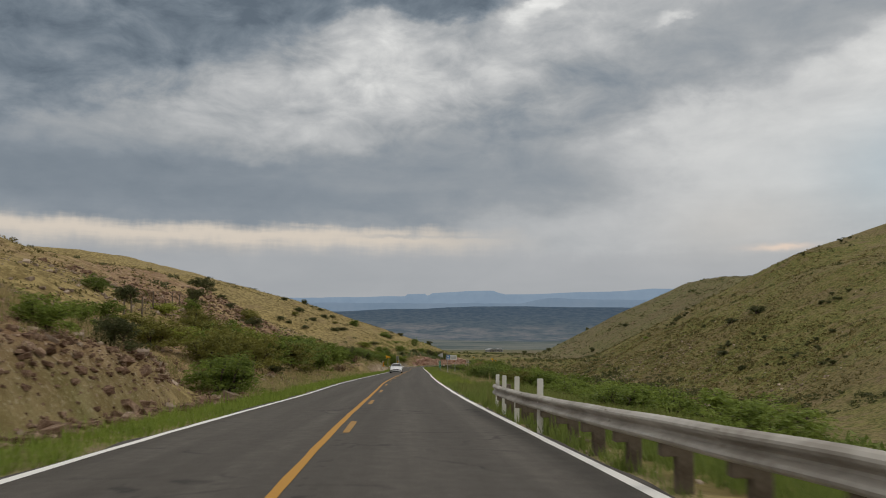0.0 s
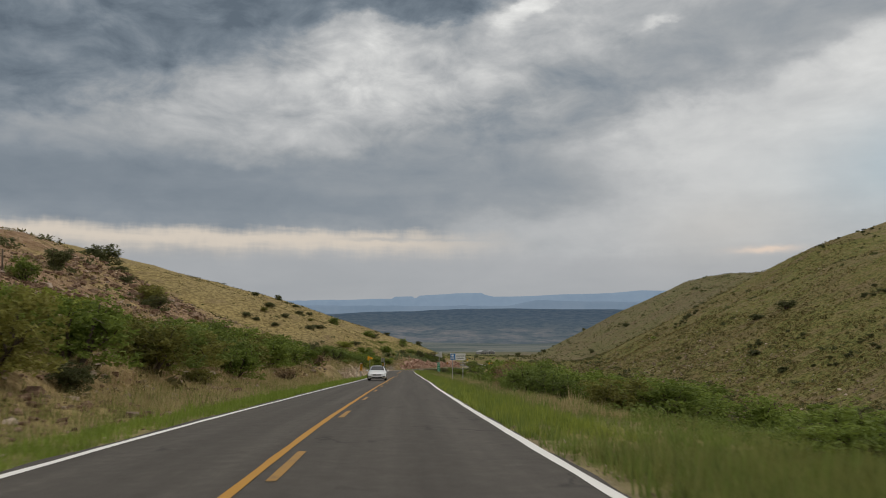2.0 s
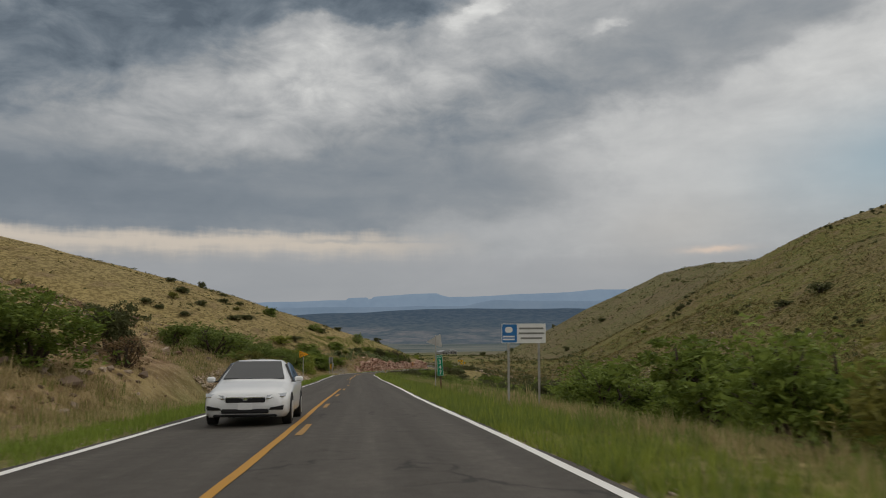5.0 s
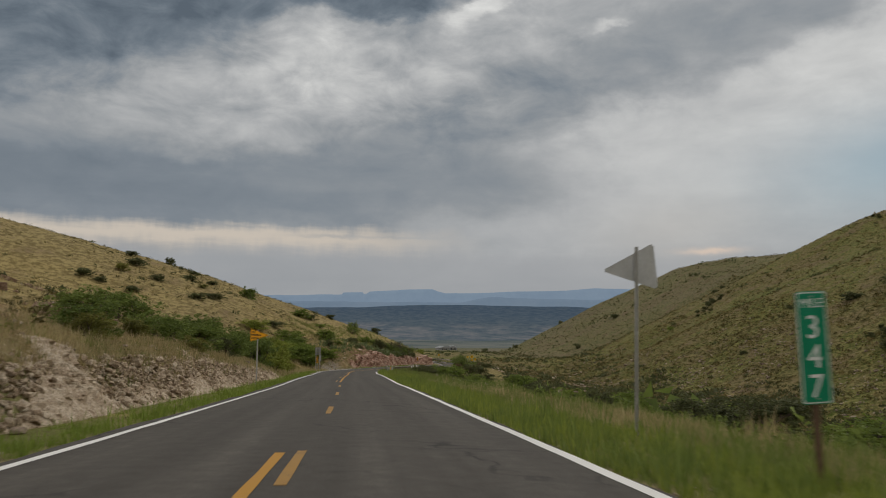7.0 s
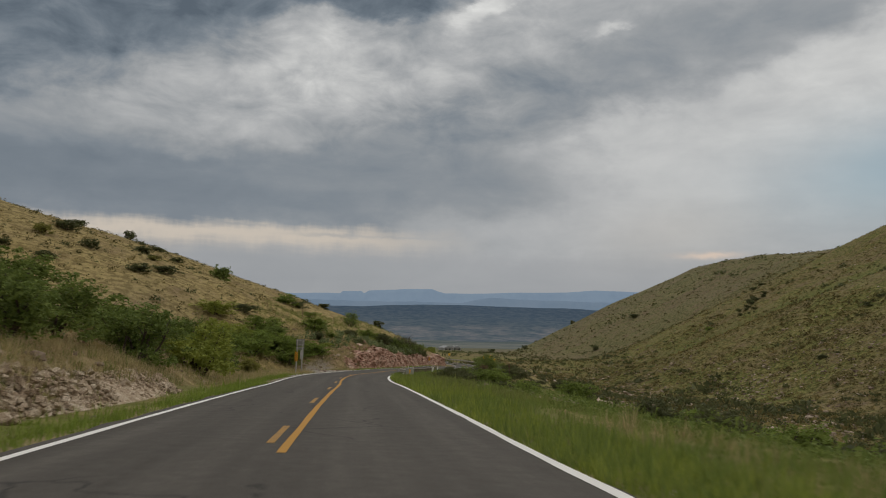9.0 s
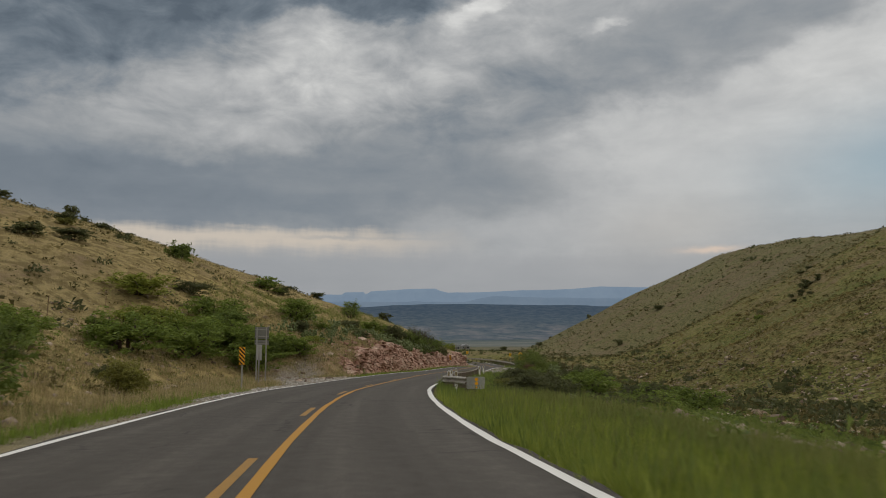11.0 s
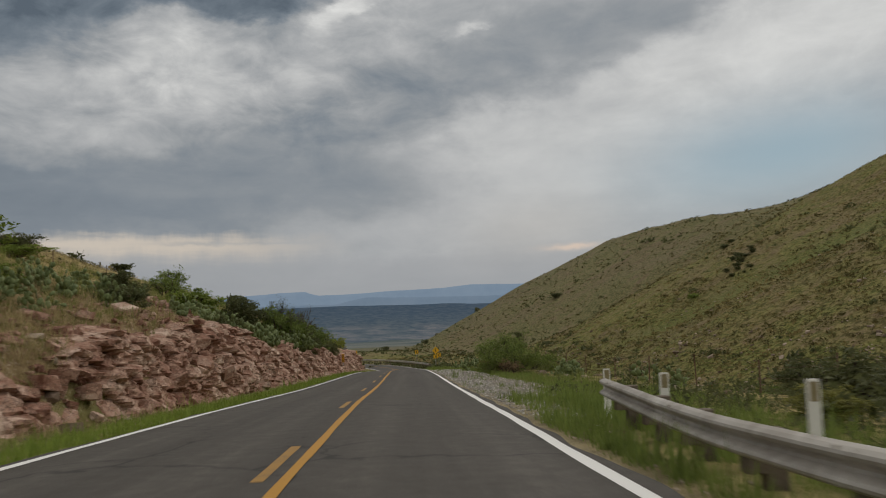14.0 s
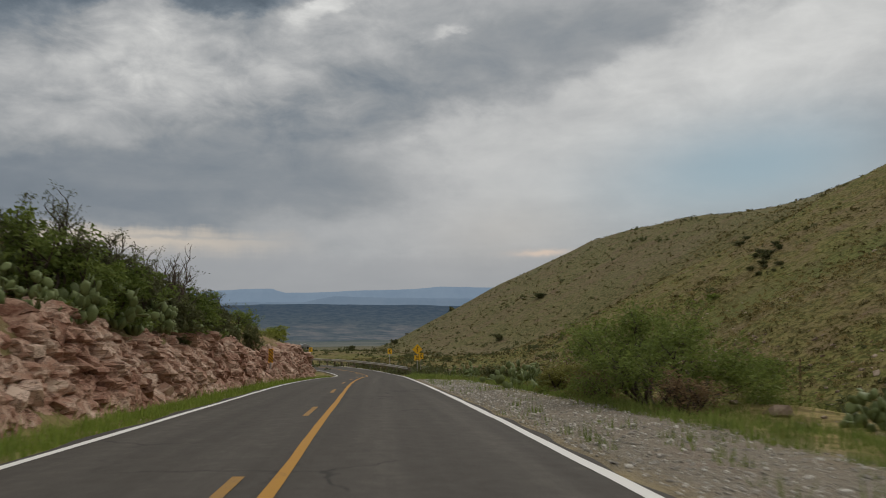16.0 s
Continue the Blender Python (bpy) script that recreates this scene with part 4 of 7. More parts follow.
tri = [(-0.36, 0.45), (-0.41, 0.40), (-0.41, -0.40), (-0.36, -0.45), (0.63, -0.03), (0.63, 0.03)]
panel = sheet(pen, tri, base + 3.18, SIGN_YELLOW, "bare metal back")
panel.rotation_euler.y = radians(6)

# no passing zone pennant
nop, base = sign("pennant_sign", "orange-yellow no passing zone pennant on a steel post", 69.6, -5.33, 0)
part("post", channel_post(base + 3.3), STEEL, nop)
tri = [(-0.42, 0.41), (-0.46, 0.37), (-0.46, -0.37), (-0.42, -0.41), (0.63, -0.03), (0.65, 0.0), (0.63, 0.03)]
panel = sheet(nop, tri, base + 3.0, SIGN_ORANGE)
flat(panel, [(x * 0.95 - 0.005, z * 0.94) for x, z in tri], SIGN_BLACK, "border")
flat(panel, [(x * 0.90 - 0.012, z * 0.88) for x, z in tri], SIGN_ORANGE, "field", -0.0055)
for k, word in enumerate(("NO", "PASSING", "ZONE")):
    lettering(word, 0.17, SIGN_BLACK, panel, -0.40, -0.009, 0.195 - 0.195 * k, align="LEFT", tight=0.92, bold=0.025)

# adopted-highway board on two posts
board, base = sign("roadside_board", "white and blue sponsor board on two steel posts", 7.0, 7.3, 0)
for sx in (-0.6, 0.6):
    p = part("post", channel_post(base + 2.9), STEEL, board)
    p.location.x = sx
panel = sheet(board, round_rect(1.74, 0.76, 0.04), base + 2.6, SIGN_WHITE)
flat(panel, moved(round_rect(0.58, 0.70, 0.03), -0.56, 0), SIGN_BLUE, "blue_field")
flat(panel, moved(round_rect(0.30, 0.22, 0.1), -0.59, 0.14), SIGN_WHITE, "emblem", -0.0055)
for k in range(2):
    flat(panel, moved(round_rect(0.46, 0.06, 0.01), -0.59, -0.12 - 0.11 * k), SIGN_WHITE, "text_bar", -0.0055)
for k, w in enumerate((0.95, 1.0, 0.85)):
    flat(panel, moved(round_rect(w, 0.07, 0.01), 0.30, 0.19 - 0.19 * k), DULL_BACK, "text_bar")

# back of a warning board with its plaque, in the pullout
warn, base = sign("warning_board", "grey back of a large sign and plaque on two steel posts", 150.5, -9.0, 183)
for sx in (-0.32, 0.32):
    p = part("post", channel_post(base + 3.46), STEEL, warn)
    p.location.x = sx
for w, h, z in ((0.96, 0.80, 3.08), (0.96, 0.34, 2.44)):
    panel = sheet(warn, round_rect(w, h, 0.04), base + z, SIGN_WHITE, "dull grey sign back", "panel", DULL_BACK)
    for dz in (-h * 0.28, h * 0.28):
        part("brace", box((w * 0.96, 0.02, 0.035), (0, 0.014, dz)), STEEL, panel)

# winding road sign with its speed plaque
wind, base = sign("winding_road_sign", "yellow diamond winding-road sign with a speed plaque", 285.2, 6.4, 0)
part("post", channel_post(base + 3.8), STEEL, wind)
panel = sheet(wind, [(0.0, 0.63), (0.63, 0.0), (0.0, -0.63), (-0.63, 0.0)], base + 3.0, SIGN_YELLOW)
for a, b in (((-0.05, -0.3), (0.1, -0.12)), ((0.1, -0.12), (-0.1, 0.08)), ((-0.1, 0.08), (0.06, 0.26))):
    d = Vector((b[0] - a[0], b[1] - a[1])).normalized() * 0.045
    flat(panel, [(a[0] + d.y, a[1] - d.x), (b[0] + d.y, b[1] - d.x), (b[0] - d.y, b[1] + d.x), (a[0] - d.y, a[1] + d.x)], SIGN_BLACK, "arrow")
flat(panel, [(0.06, 0.40), (-0.07, 0.24), (0.18, 0.20)], SIGN_BLACK, "arrow")
panel = sheet(wind, round_rect(0.76, 0.62, 0.03), base + 1.98, SIGN_YELLOW, "", "speed_plaque")
lettering("30", 0.40, SIGN_BLACK, panel, 0, -0.006, 0.05, bold=0.02)
flat(panel, moved(round_rect(0.4, 0.06, 0.01), 0, -0.2), SIGN_BLACK, "text_bar")


def chevron_sign(y, u, mid, turn, w=0.62, h=0.76):
    s, base = sign("chevron_sign", "yellow chevron sign pointing round the far bend", y, u, turn, "chevrons on the far bend")
    part("post", channel_post(base + mid + h / 2), STEEL, s)
    panel = sheet(s, round_rect(w, h, 0.03), base + mid, SIGN_YELLOW)
    flat(panel, [(-0.22, 0.0), (0.08, 0.30), (0.22, 0.30), (-0.06, 0.0)], SIGN_BLACK, "chevron")
    flat(panel, [(-0.22, 0.0), (-0.06, 0.0), (0.22, -0.30), (0.08, -0.30)], SIGN_BLACK, "chevron")


chevron_sign(290.0, 7.8, 2.15, 0)
chevron_sign(303.0, 7.2, 2.5, -22)
chevron_sign(325.0, 6.6, 2.3, -45)

# ---- plants ----
def make_leaf(name, dark, light, spread=0.5, rough=0.7):
    m, t, b = material(name, rough, spec=0.2)
    g = t.nodes.new("ShaderNodeNewGeometry")
    o = t.nodes.new("ShaderNodeObjectInfo").outputs["Random"]
    n = fbm(t, g.outputs["Position"], 0.9, 3.0)
    v = op(t, "ADD", op(t, "MULTIPLY", g.outputs["Random Per Island"], spread), op(t, "ADD", op(t, "MULTIPLY", n, 0.6), op(t, "MULTIPLY", o, 0.25)))
    col = ramp(t, v, [(0.25, dark), (1.0, light)])
    t.links.new(col, b.inputs["Base Color"])
    b.inputs["Subsurface Weight"].default_value = 0.0
    thin = t.nodes.new("ShaderNodeBsdfTranslucent")
    t.links.new(col, thin.inputs[0])
    mx = t.nodes.new("ShaderNodeMixShader")
    mx.inputs[0].default_value = 0.38
    t.links.new(b.outputs[0], mx.inputs[1])
    t.links.new(thin.outputs[0], mx.inputs[2])
    t.links.new(mx.outputs[0], t.nodes["Material Output"].inputs[0])
    return m


LEAF_GREEN = make_leaf("mesquite_leaf", (0.068, 0.102, 0.018), (0.262, 0.335, 0.07))
LEAF_BRIGHT = make_leaf("fresh_green_leaf", (0.14, 0.175, 0.028), (0.38, 0.41, 0.085))
LEAF_DARK = make_leaf("dark_shrub_leaf", (0.048, 0.058, 0.024), (0.155, 0.165, 0.07))
LEAF_BROWN = make_leaf("olive_brown_leaf", (0.08, 0.084, 0.02), (0.295, 0.285, 0.075))
LEAF_DRY = make_leaf("dry_twig_leaf", (0.11, 0.075, 0.04), (0.32, 0.22, 0.12))
LEAF_TUSSOCK = make_leaf("tawny_tussock_blade", (0.042, 0.040, 0.015), (0.19, 0.16, 0.062))
LEAF_STRAW = make_leaf("pale_straw_tussock_blade", (0.15, 0.12, 0.046), (0.43, 0.345, 0.15))
LEAF_AIRY = make_leaf("airy_mesquite_leaf", (0.062, 0.093, 0.02), (0.225, 0.285, 0.072))
GRASS_GREEN = make_leaf("green_grass_blade", (0.075, 0.12, 0.026), (0.24, 0.30, 0.075))
GRASS_FRESH = make_leaf("fresh_green_grass_blade", (0.085, 0.14, 0.022), (0.27, 0.35, 0.065))
GRASS_BRIGHT = make_leaf("bright_yellow_green_grass_blade", (0.14, 0.19, 0.03), (0.38, 0.43, 0.085))
GRASS_MIX = make_leaf("yellowing_grass_blade", (0.095, 0.125, 0.03), (0.30, 0.31, 0.10))
GRASS_DRY = make_leaf("dry_grass_blade", (0.22, 0.175, 0.08), (0.58, 0.48, 0.26))
BARK = grained("grey_brown_bark", (0.035, 0.026, 0.02), (0.13, 0.10, 0.08), 9.0, 0.95, local=True)
PAD = grained("prickly_pear_skin", (0.05, 0.075, 0.024), (0.16, 0.20, 0.075), 2.5, 0.6, island=0.5, bump=0.15)


def leaves_mesh(rng, centres, size, mat, name="crown", long=2.2, droop=0.0):
    """One small pointed leaf spray at each centre."""
    n = len(centres)
    a = rng.normal(size=(n, 3))
    a[:, 2] = a[:, 2] * 0.8 - droop
    a /= np.linalg.norm(a, axis=1)[:, None]
    b = np.cross(a, rng.normal(size=(n, 3)))
    b /= np.linalg.norm(b, axis=1)[:, None] + 1e-9
    s = size * rng.uniform(0.55, 1.35, (n, 1))
    c = np.asarray(centres)
    v = np.stack([c - a * s * long / 2 + b * s / 2, c + a * s * long / 2, c - a * s * long / 3 - b * s / 2], 1).reshape(-1, 3)
    return mesh_of(name, v, np.arange(3 * n).reshape(n, 3), mat)


def bush_cores(rng, wide, tall, limbs, lean=0.3, start=0.0):
    """Limb lines that fan out from the base, and points strewn about their outer ends."""
    lines, tips = [], []
    for k in range(limbs):
        a = 2 * math.pi * (k + rng.uniform(-0.35, 0.35)) / limbs
        r = wide / 2 * rng.uniform(0.35, 1.0)
        h = tall * rng.uniform(0.55, 1.0) * (1 - 0.25 * (2 * r / wide) ** 2)
        p0 = np.array([0.08 * wide * math.cos(a), 0.08 * wide * math.sin(a), 0.0])
        p3 = np.array([r * math.cos(a), r * math.sin(a), h])
        p1 = p0 + (p3 - p0) * (0.35, 0.35, 0.45) + rng.normal(size=3) * 0.06 * wide * (1, 1, 0.4)
        p2 = p0 + (p3 - p0) * (0.7, 0.7, 0.78) + rng.normal(size=3) * 0.06 * wide * (1, 1, 0.4)
        lines.append([p0, p1, p2, p3])
        low = p0 * (3.2, 3.2, 1) + np.array([p3[0], p3[1], 0]) * 0.55 + (0, 0, 0.12 * tall)
        tips += [(low, 1.0), (p1, 0.8), (p2, 1.0), (p3, 1.0), ((p2 + p3) / 2, 1.0)]
        for _ in range(3):
            q = p2 + rng.normal(size=3) * (0.17 * wide, 0.17 * wide, 0.12 * tall)
            q[2] = np.clip(q[2], 0.12 * tall, tall * 1.02)
            lines.append([p1 * 0.4 + p2 * 0.6, (p2 + q) / 2 + rng.normal(size=3) * 0.04 * wide, q])
            tips.append((q, 0.9))
    return lines, tips


def strewn(rng, tips, n, spread, flat=0.7):
    w = np.array([k for _, k in tips])
    pick = rng.choice(len(tips), n, p=w / w.sum())
    c = np.array([p for p, _ in tips])[pick]
    d = rng.normal(size=(n, 3))
    d *= (rng.uniform(0.15, 1.0, (n, 1)) ** 0.6) / (np.linalg.norm(d, axis=1)[:, None] + 1e-9)
    c = c + d * spread * (1, 1, flat)
    c[:, 2] = np.abs(c[:, 2] - 0.03) + 0.03
    return c


def heaped_leaves(rng, tips, n, spread, clumps, radius):
    """Leaves gathered in many small clumps about the limb ends."""
    heads = strewn(rng, tips, clumps, spread)
    pick = rng.randint(clumps, size=n)
    d = rng.normal(size=(n, 3))
    d *= rng.uniform(0.25, 1.0, (n, 1)) ** 0.5 / (np.linalg.norm(d, axis=1)[:, None] + 1e-9)
    c = heads[pick] + d * (radius * rng.uniform(0.5, 1.3, clumps))[pick][:, None] * (1, 1, 0.75)
    c[:, 2] = np.abs(c[:, 2] - 0.02) + 0.02
    return c


def limbs_mesh(lines, thick, name, mat, sides=3):
    verts, faces = [], []
    for line in lines:
        pts, base = np.array(line), len(verts)
        n = len(pts)
        main = 1.0 if n == 4 else 0.5
        for i, p in enumerate(pts):
            r = thick * main * (1 - 0.75 * i / (n - 1))
            for k in range(sides):
                a = 2 * math.pi * k / sides
                verts.append((p[0] + r * math.cos(a), p[1] + r * math.sin(a), p[2]))
        for i in range(n - 1):
            for k in range(sides):
                j = (k + 1) % sides
                faces.append((base + i * sides + k, base + i * sides + j, base + (i + 1) * sides + j, base + (i + 1) * sides + k))
    return mesh_of(name, verts, faces, mat)


KINDS = {  # label, limbs, spread, leaf material, limb thickness
    "a": ("rounded green mesquite bush with fine leaves", 9, 0.19, LEAF_GREEN, 0.022),
    "b": ("dark low desert shrub with dense small leaves", 8, 0.17, LEAF_DARK, 0.018),
    "c": ("bright yellow-green bush with fresh leaves", 9, 0.19, LEAF_BRIGHT, 0.02),
    "d": ("olive-brown half-dry bush with thin twigs", 11, 0.18, LEAF_BROWN, 0.018),
    "e": ("open spreading mesquite with bare crooked limbs", 10, 0.16, LEAF_AIRY, 0.02),
    "f": ("dense dark green mesquite bush on the roadside bank", 10, 0.2, LEAF_AIRY, 0.02),
    "r": ("reddish-brown dead brush with bare twigs", 26, 0.15, LEAF_DRY, 0.015),
    "j": ("small dense dark juniper on the ridge", 9, 0.18, LEAF_DARK, 0.03),
}
SEED_BUSH = {}


def bush(kind, x, y, wide, tall, turn=None, fine=True):
    """Bushes of one kind share three shapes one metre wide and tall."""
    label, limbs, spread, leaf, thick = KINDS[kind]
    rng = np.random.RandomState(int(abs(x * 31 + y * 17)) % 9973)
    pick = (kind, rng.randint(3 if fine else 2), fine)
    m = Matrix.LocRotScale((x, y, height(x, y) - 0.06 * tall), Euler((0, 0, rng.uniform(0, 6.28) if turn is None else turn)), (wide, wide * rng.uniform(0.85, 1.1), tall * 1.14))
    if pick not in SEED_BUSH:
        r = np.random.RandomState(40 + 7 * ord(kind) + pick[1])
        lines, tips = bush_cores(r, 0.86, 0.86, limbs)
        ob = tagged(new("bush" if kind not in "ej" else ("mesquite_tree" if kind == "e" else "juniper")), label, "bush" if kind not in "ej" else "tree")
        new("trunk", limbs_mesh(lines, thick, "trunk", BARK)).parent = ob
        n, size = (({"e": 2600, "r": 1700}).get(kind, 5200), 0.027) if fine else (1100, 0.06)
        cr = new("crown", leaves_mesh(r, heaped_leaves(r, tips, n, spread, 190, 0.10), size, leaf))
        cr.parent = ob
        ob.matrix_basis = m
        SEED_BUSH[pick] = ob
        return ob
    seed = SEED_BUSH[pick]
    keep = seed.matrix_basis.copy()
    seed.matrix_basis = Matrix()
    ob = copy_thing(seed, m)
    seed.matrix_basis = keep
    return ob


def grown_limbs(rng, wide, tall, stems, crook):
    """Crooked limbs that fork three times; gives limb lines with their radii, and the twig ends."""
    lines, ends = [], []

    def grow(p, d, length, radius, level):
        pts, q = [p], p
        for k in range(4):
            d = d + rng.normal(size=3) * crook * (1, 1, 0.7)
            d = d / np.linalg.norm(d)
            q = q + d * length / 4
            q = np.array([q[0], q[1], max(q[2], 0.15)])
            pts.append(q)
        lines.append((pts, radius, radius * 0.55))
        if level == 3:
            ends.extend((pts[2], pts[3], pts[4]))
            return
        for k in range(3 if level else 4):
            out = np.array([rng.normal(), rng.normal(), rng.normal() * 0.55 + 0.25])
            nd = d * 0.75 + out * 0.62
            grow(pts[rng.randint(2, 5)] if k else pts[4], nd / np.linalg.norm(nd), length * rng.uniform(0.55, 0.8), radius * 0.52, level + 1)

    for k in range(stems):
        a = 2 * math.pi * (k + rng.uniform(-0.3, 0.3)) / stems
        lean = rng.uniform(0.5, 1.1) * wide / tall * 0.5
        d = np.array([lean * math.cos(a), lean * math.sin(a), 1.0])
        grow(np.array([0.15 * math.cos(a), 0.15 * math.sin(a), -0.1]), d / np.linalg.norm(d), tall * 0.42, 0.03 * tall, 0)
    return lines, np.array(ends)


def mesquite(label, x, y, wide, tall, stems, n, size, leaf, seed, crook=0.22, cloud_size=0.3):
    """An open tree: crooked forking limbs that show, with feathery leaf sprays about the twigs."""
    r = np.random.RandomState(seed)
    lines, ends = grown_limbs(r, wide, tall, stems, crook)
    fit = np.array([wide / np.ptp(ends[:, 0]), wide / np.ptp(ends[:, 1]), tall / ends[:, 2].max()])
    ob = tagged(new("mesquite_tree"), label, "tree")
    ob.location = (x, y, height(x, y) - 0.05)
    verts, faces = [], []
    for pts, r0, r1 in lines:
        base = len(verts)
        for i, q in enumerate(pts):
            rad = r0 + (r1 - r0) * i / 4
            for k in range(4):
                verts.append((q[0] * fit[0] + rad * math.cos(k * 1.57), q[1] * fit[1] + rad * math.sin(k * 1.57), q[2] * fit[2]))
        faces += [(base + 4 * i + k, base + 4 * i + (k + 1) % 4, base + 4 * i + 4 + (k + 1) % 4, base + 4 * i + 4 + k) for i in range(4) for k in range(4)]
    new("trunk", mesh_of("trunk", verts, faces, BARK)).parent = ob
    c = ends[r.randint(len(ends), size=n)] * fit + r.normal(size=(n, 3)) * cloud_size * (0.5, 0.5, 0.32)
    c[:, 2] = np.maximum(c[:, 2], 0.1)
    new("crown", leaves_mesh(r, c, size, leaf, "crown", 3.0, 0.35)).parent = ob
    return ob


def thicket(plants):
    """Bushes by kind, station, offset from the centre line, width and height."""
    for kind, y, u, wide, tall in plants:
        bush(kind, *place(y, u), wide, tall)


thicket([  # rocky bank beyond the first guardrail
    ("a", -103, -9.2, 1.8, 1.2), ("b", -99, -8.5, 1.8, 1.2), ("a", -96, -11, 1.5, 1.1), ("a", -87.5, -7.6, 3.4, 2.1), ("b", -85, -14, 1.6, 1.2),
    ("f", -85, -7.9, 3.4, 2.2), ("a", -84, -16.4, 1.5, 1.1), ("d", -76.5, -14.6, 4.0, 2.2), ("d", -75, -11.1, 4.26, 2.66), ("a", -73, -18.7, 2.4, 1.4),
    ("b", -70, -10.4, 2.28, 1.38), ("d", -68, -11.6, 4.69, 3.02), ("c", -67, -15.8, 3.4, 1.6), ("a", -65, -14.8, 3.2, 2.05), ("d", -61, -15.2, 4.56, 2.94),
    ("d", -60, -11.4, 4.26, 2.92), ("f", -59, -24.8, 2.2, 1.6), ("a", -56, -14.8, 4.37, 3.02), ("b", -56, -10.5, 2.1, 1.19), ("b", -55.4, -23.5, 2.8, 1.8),
    ("a", -52, -12.1, 4.69, 3.15), ("c", -51.3, -21.7, 2.8, 1.3), ("d", -50, -19, 3.81, 2.38),
])
thicket([  # rocky bank beyond the first guardrail, further on
    ("c", -49, -15.4, 4.37, 2.75),
])
thicket([  # olive thicket along the dry bank
    ("d", -45, -11.2, 4.26, 2.66), ("a", -44, -14.4, 4.22, 2.31), ("f", -41, -11.8, 4.4, 2.8), ("a", -40, -15, 3.94, 1.97), ("d", -40, -10, 2.11, 0.95),
    ("d", -38, -15.2, 4.4, 2.31), ("d", -36, -11.6, 4.34, 2.33), ("f", -33, -12, 4.6, 2.8), ("c", -32, -20, 3.3, 1.7), ("a", -31, -14.4, 4.4, 2.38),
    ("a", -29, -10.4, 3.94, 2.33), ("a", -27, -26, 2.3, 1.9), ("f", -26, -11.6, 4.4, 2.6), ("c", -25, -15, 4.4, 2.31), ("d", -22, -11.2, 4.34, 2.52),
    ("a", -18, -15, 4.44, 2.33), ("a", -17, -14, 4.4, 2.45), ("r", -16, -8.8, 2.4, 1.4), ("b", -13.5, -29.5, 3.2, 2.4), ("a", -12, -11.1, 4.93, 2.87),
    ("b", -10, -22, 2.6, 1.6), ("a", -8, -14.8, 4.58, 2.45), ("d", -7.5, -23.3, 3.2, 2.0),
])
thicket([  # olive thicket along the dry bank, further on
    ("a", -3, -11.6, 4.93, 2.87), ("b", -3, -27, 1.8, 0.9),
])
thicket([  # bank before the pale rock
    ("d", 0, -14.4, 4.4, 2.31), ("a", 2, -16, 3.94, 2.16), ("b", 4, -30, 1.5, 0.8), ("a", 7, -11.1, 4.93, 2.87), ("a", 9, -14.6, 4.4, 2.18), ("r", 13, -9.4, 2.6, 1.6),
    ("b", 14.2, -36, 4.6, 2.7), ("b", 15, -10.6, 3.15, 2.87), ("f", 25, -10, 2.6, 1.7), ("e", 31, -8.8, 5.2, 2.8), ("d", 34, -7.6, 1.5, 1), ("f", 38, -11, 3.6, 2),
    ("d", 45, -8.2, 1.6, 1), ("f", 46, -8.6, 2.3, 1.3), ("f", 50, -10, 2.8, 1.6), ("d", 52, -8.6, 1.5, 0.9), ("f", 58, -9, 2.8, 1.6),
])
thicket([  # above the pale rock
    ("d", 61, -7.8, 1.4, 0.9), ("f", 64, -12.5, 3.4, 2), ("f", 66.5, -8.6, 3, 1.9), ("f", 69.5, -10, 3.4, 2), ("b", 75, -8.3, 2.2, 1.5), ("f", 82, -9, 3.4, 2.3),
    ("f", 88, -10, 3.8, 2.5), ("f", 91, -13, 4, 2.6), ("f", 94, -8.4, 3.6, 2.6), ("f", 100, -10.5, 4.8, 3), ("c", 106, -8, 4.8, 3.4), ("b", 109, -13.5, 3.2, 2.4),
])
thicket([  # slope of the bend
    ("f", 112, -10.6, 4.4, 3.2), ("c", 116, -9.5, 2.4, 1.4), ("f", 118, -9.2, 3.4, 3.0), ("f", 119, -13, 3.43, 1.92), ("b", 122, -11, 2.6, 1.6),
    ("f", 126, -16, 3.59, 1.92), ("a", 128, -21, 3.9, 1.92), ("d", 129.5, -9.0, 2.2, 1.7), ("b", 130, -30, 3.9, 1.48), ("a", 131, -15, 3.28, 1.78),
    ("b", 134, -11.5, 1.5, 0.9), ("a", 138, -18.5, 4.68, 2.37), ("d", 138, -11.5, 1.3, 0.8), ("a", 140, -24, 4.68, 1.78), ("b", 141, -13.5, 1.6, 0.9),
])
thicket([  # mesquites behind the pullout
    ("a", 150, -18.5, 6.24, 3.11), ("a", 156, -16.5, 5.46, 2.81), ("c", 157, -20.5, 5.46, 2.66), ("a", 158, -17.6, 5.0, 3.2), ("a", 159, -12.8, 3.8, 2.2),
    ("a", 160.5, -14.8, 4.6, 2.8), ("f", 162.5, -16.6, 4.8, 3.0), ("a", 163, -14.2, 4.29, 2.37), ("c", 163, -24.6, 5.8, 2.3), ("f", 163, -12.6, 3.6, 1.9),
    ("a", 163.8, -12.6, 4.2, 2.2), ("a", 166, -19, 5.07, 2.66), ("a", 166, -11.0, 3.0, 1.5), ("a", 166.5, -12.0, 2.6, 1.2), ("d", 168, -12.5, 1.5, 0.8),
])
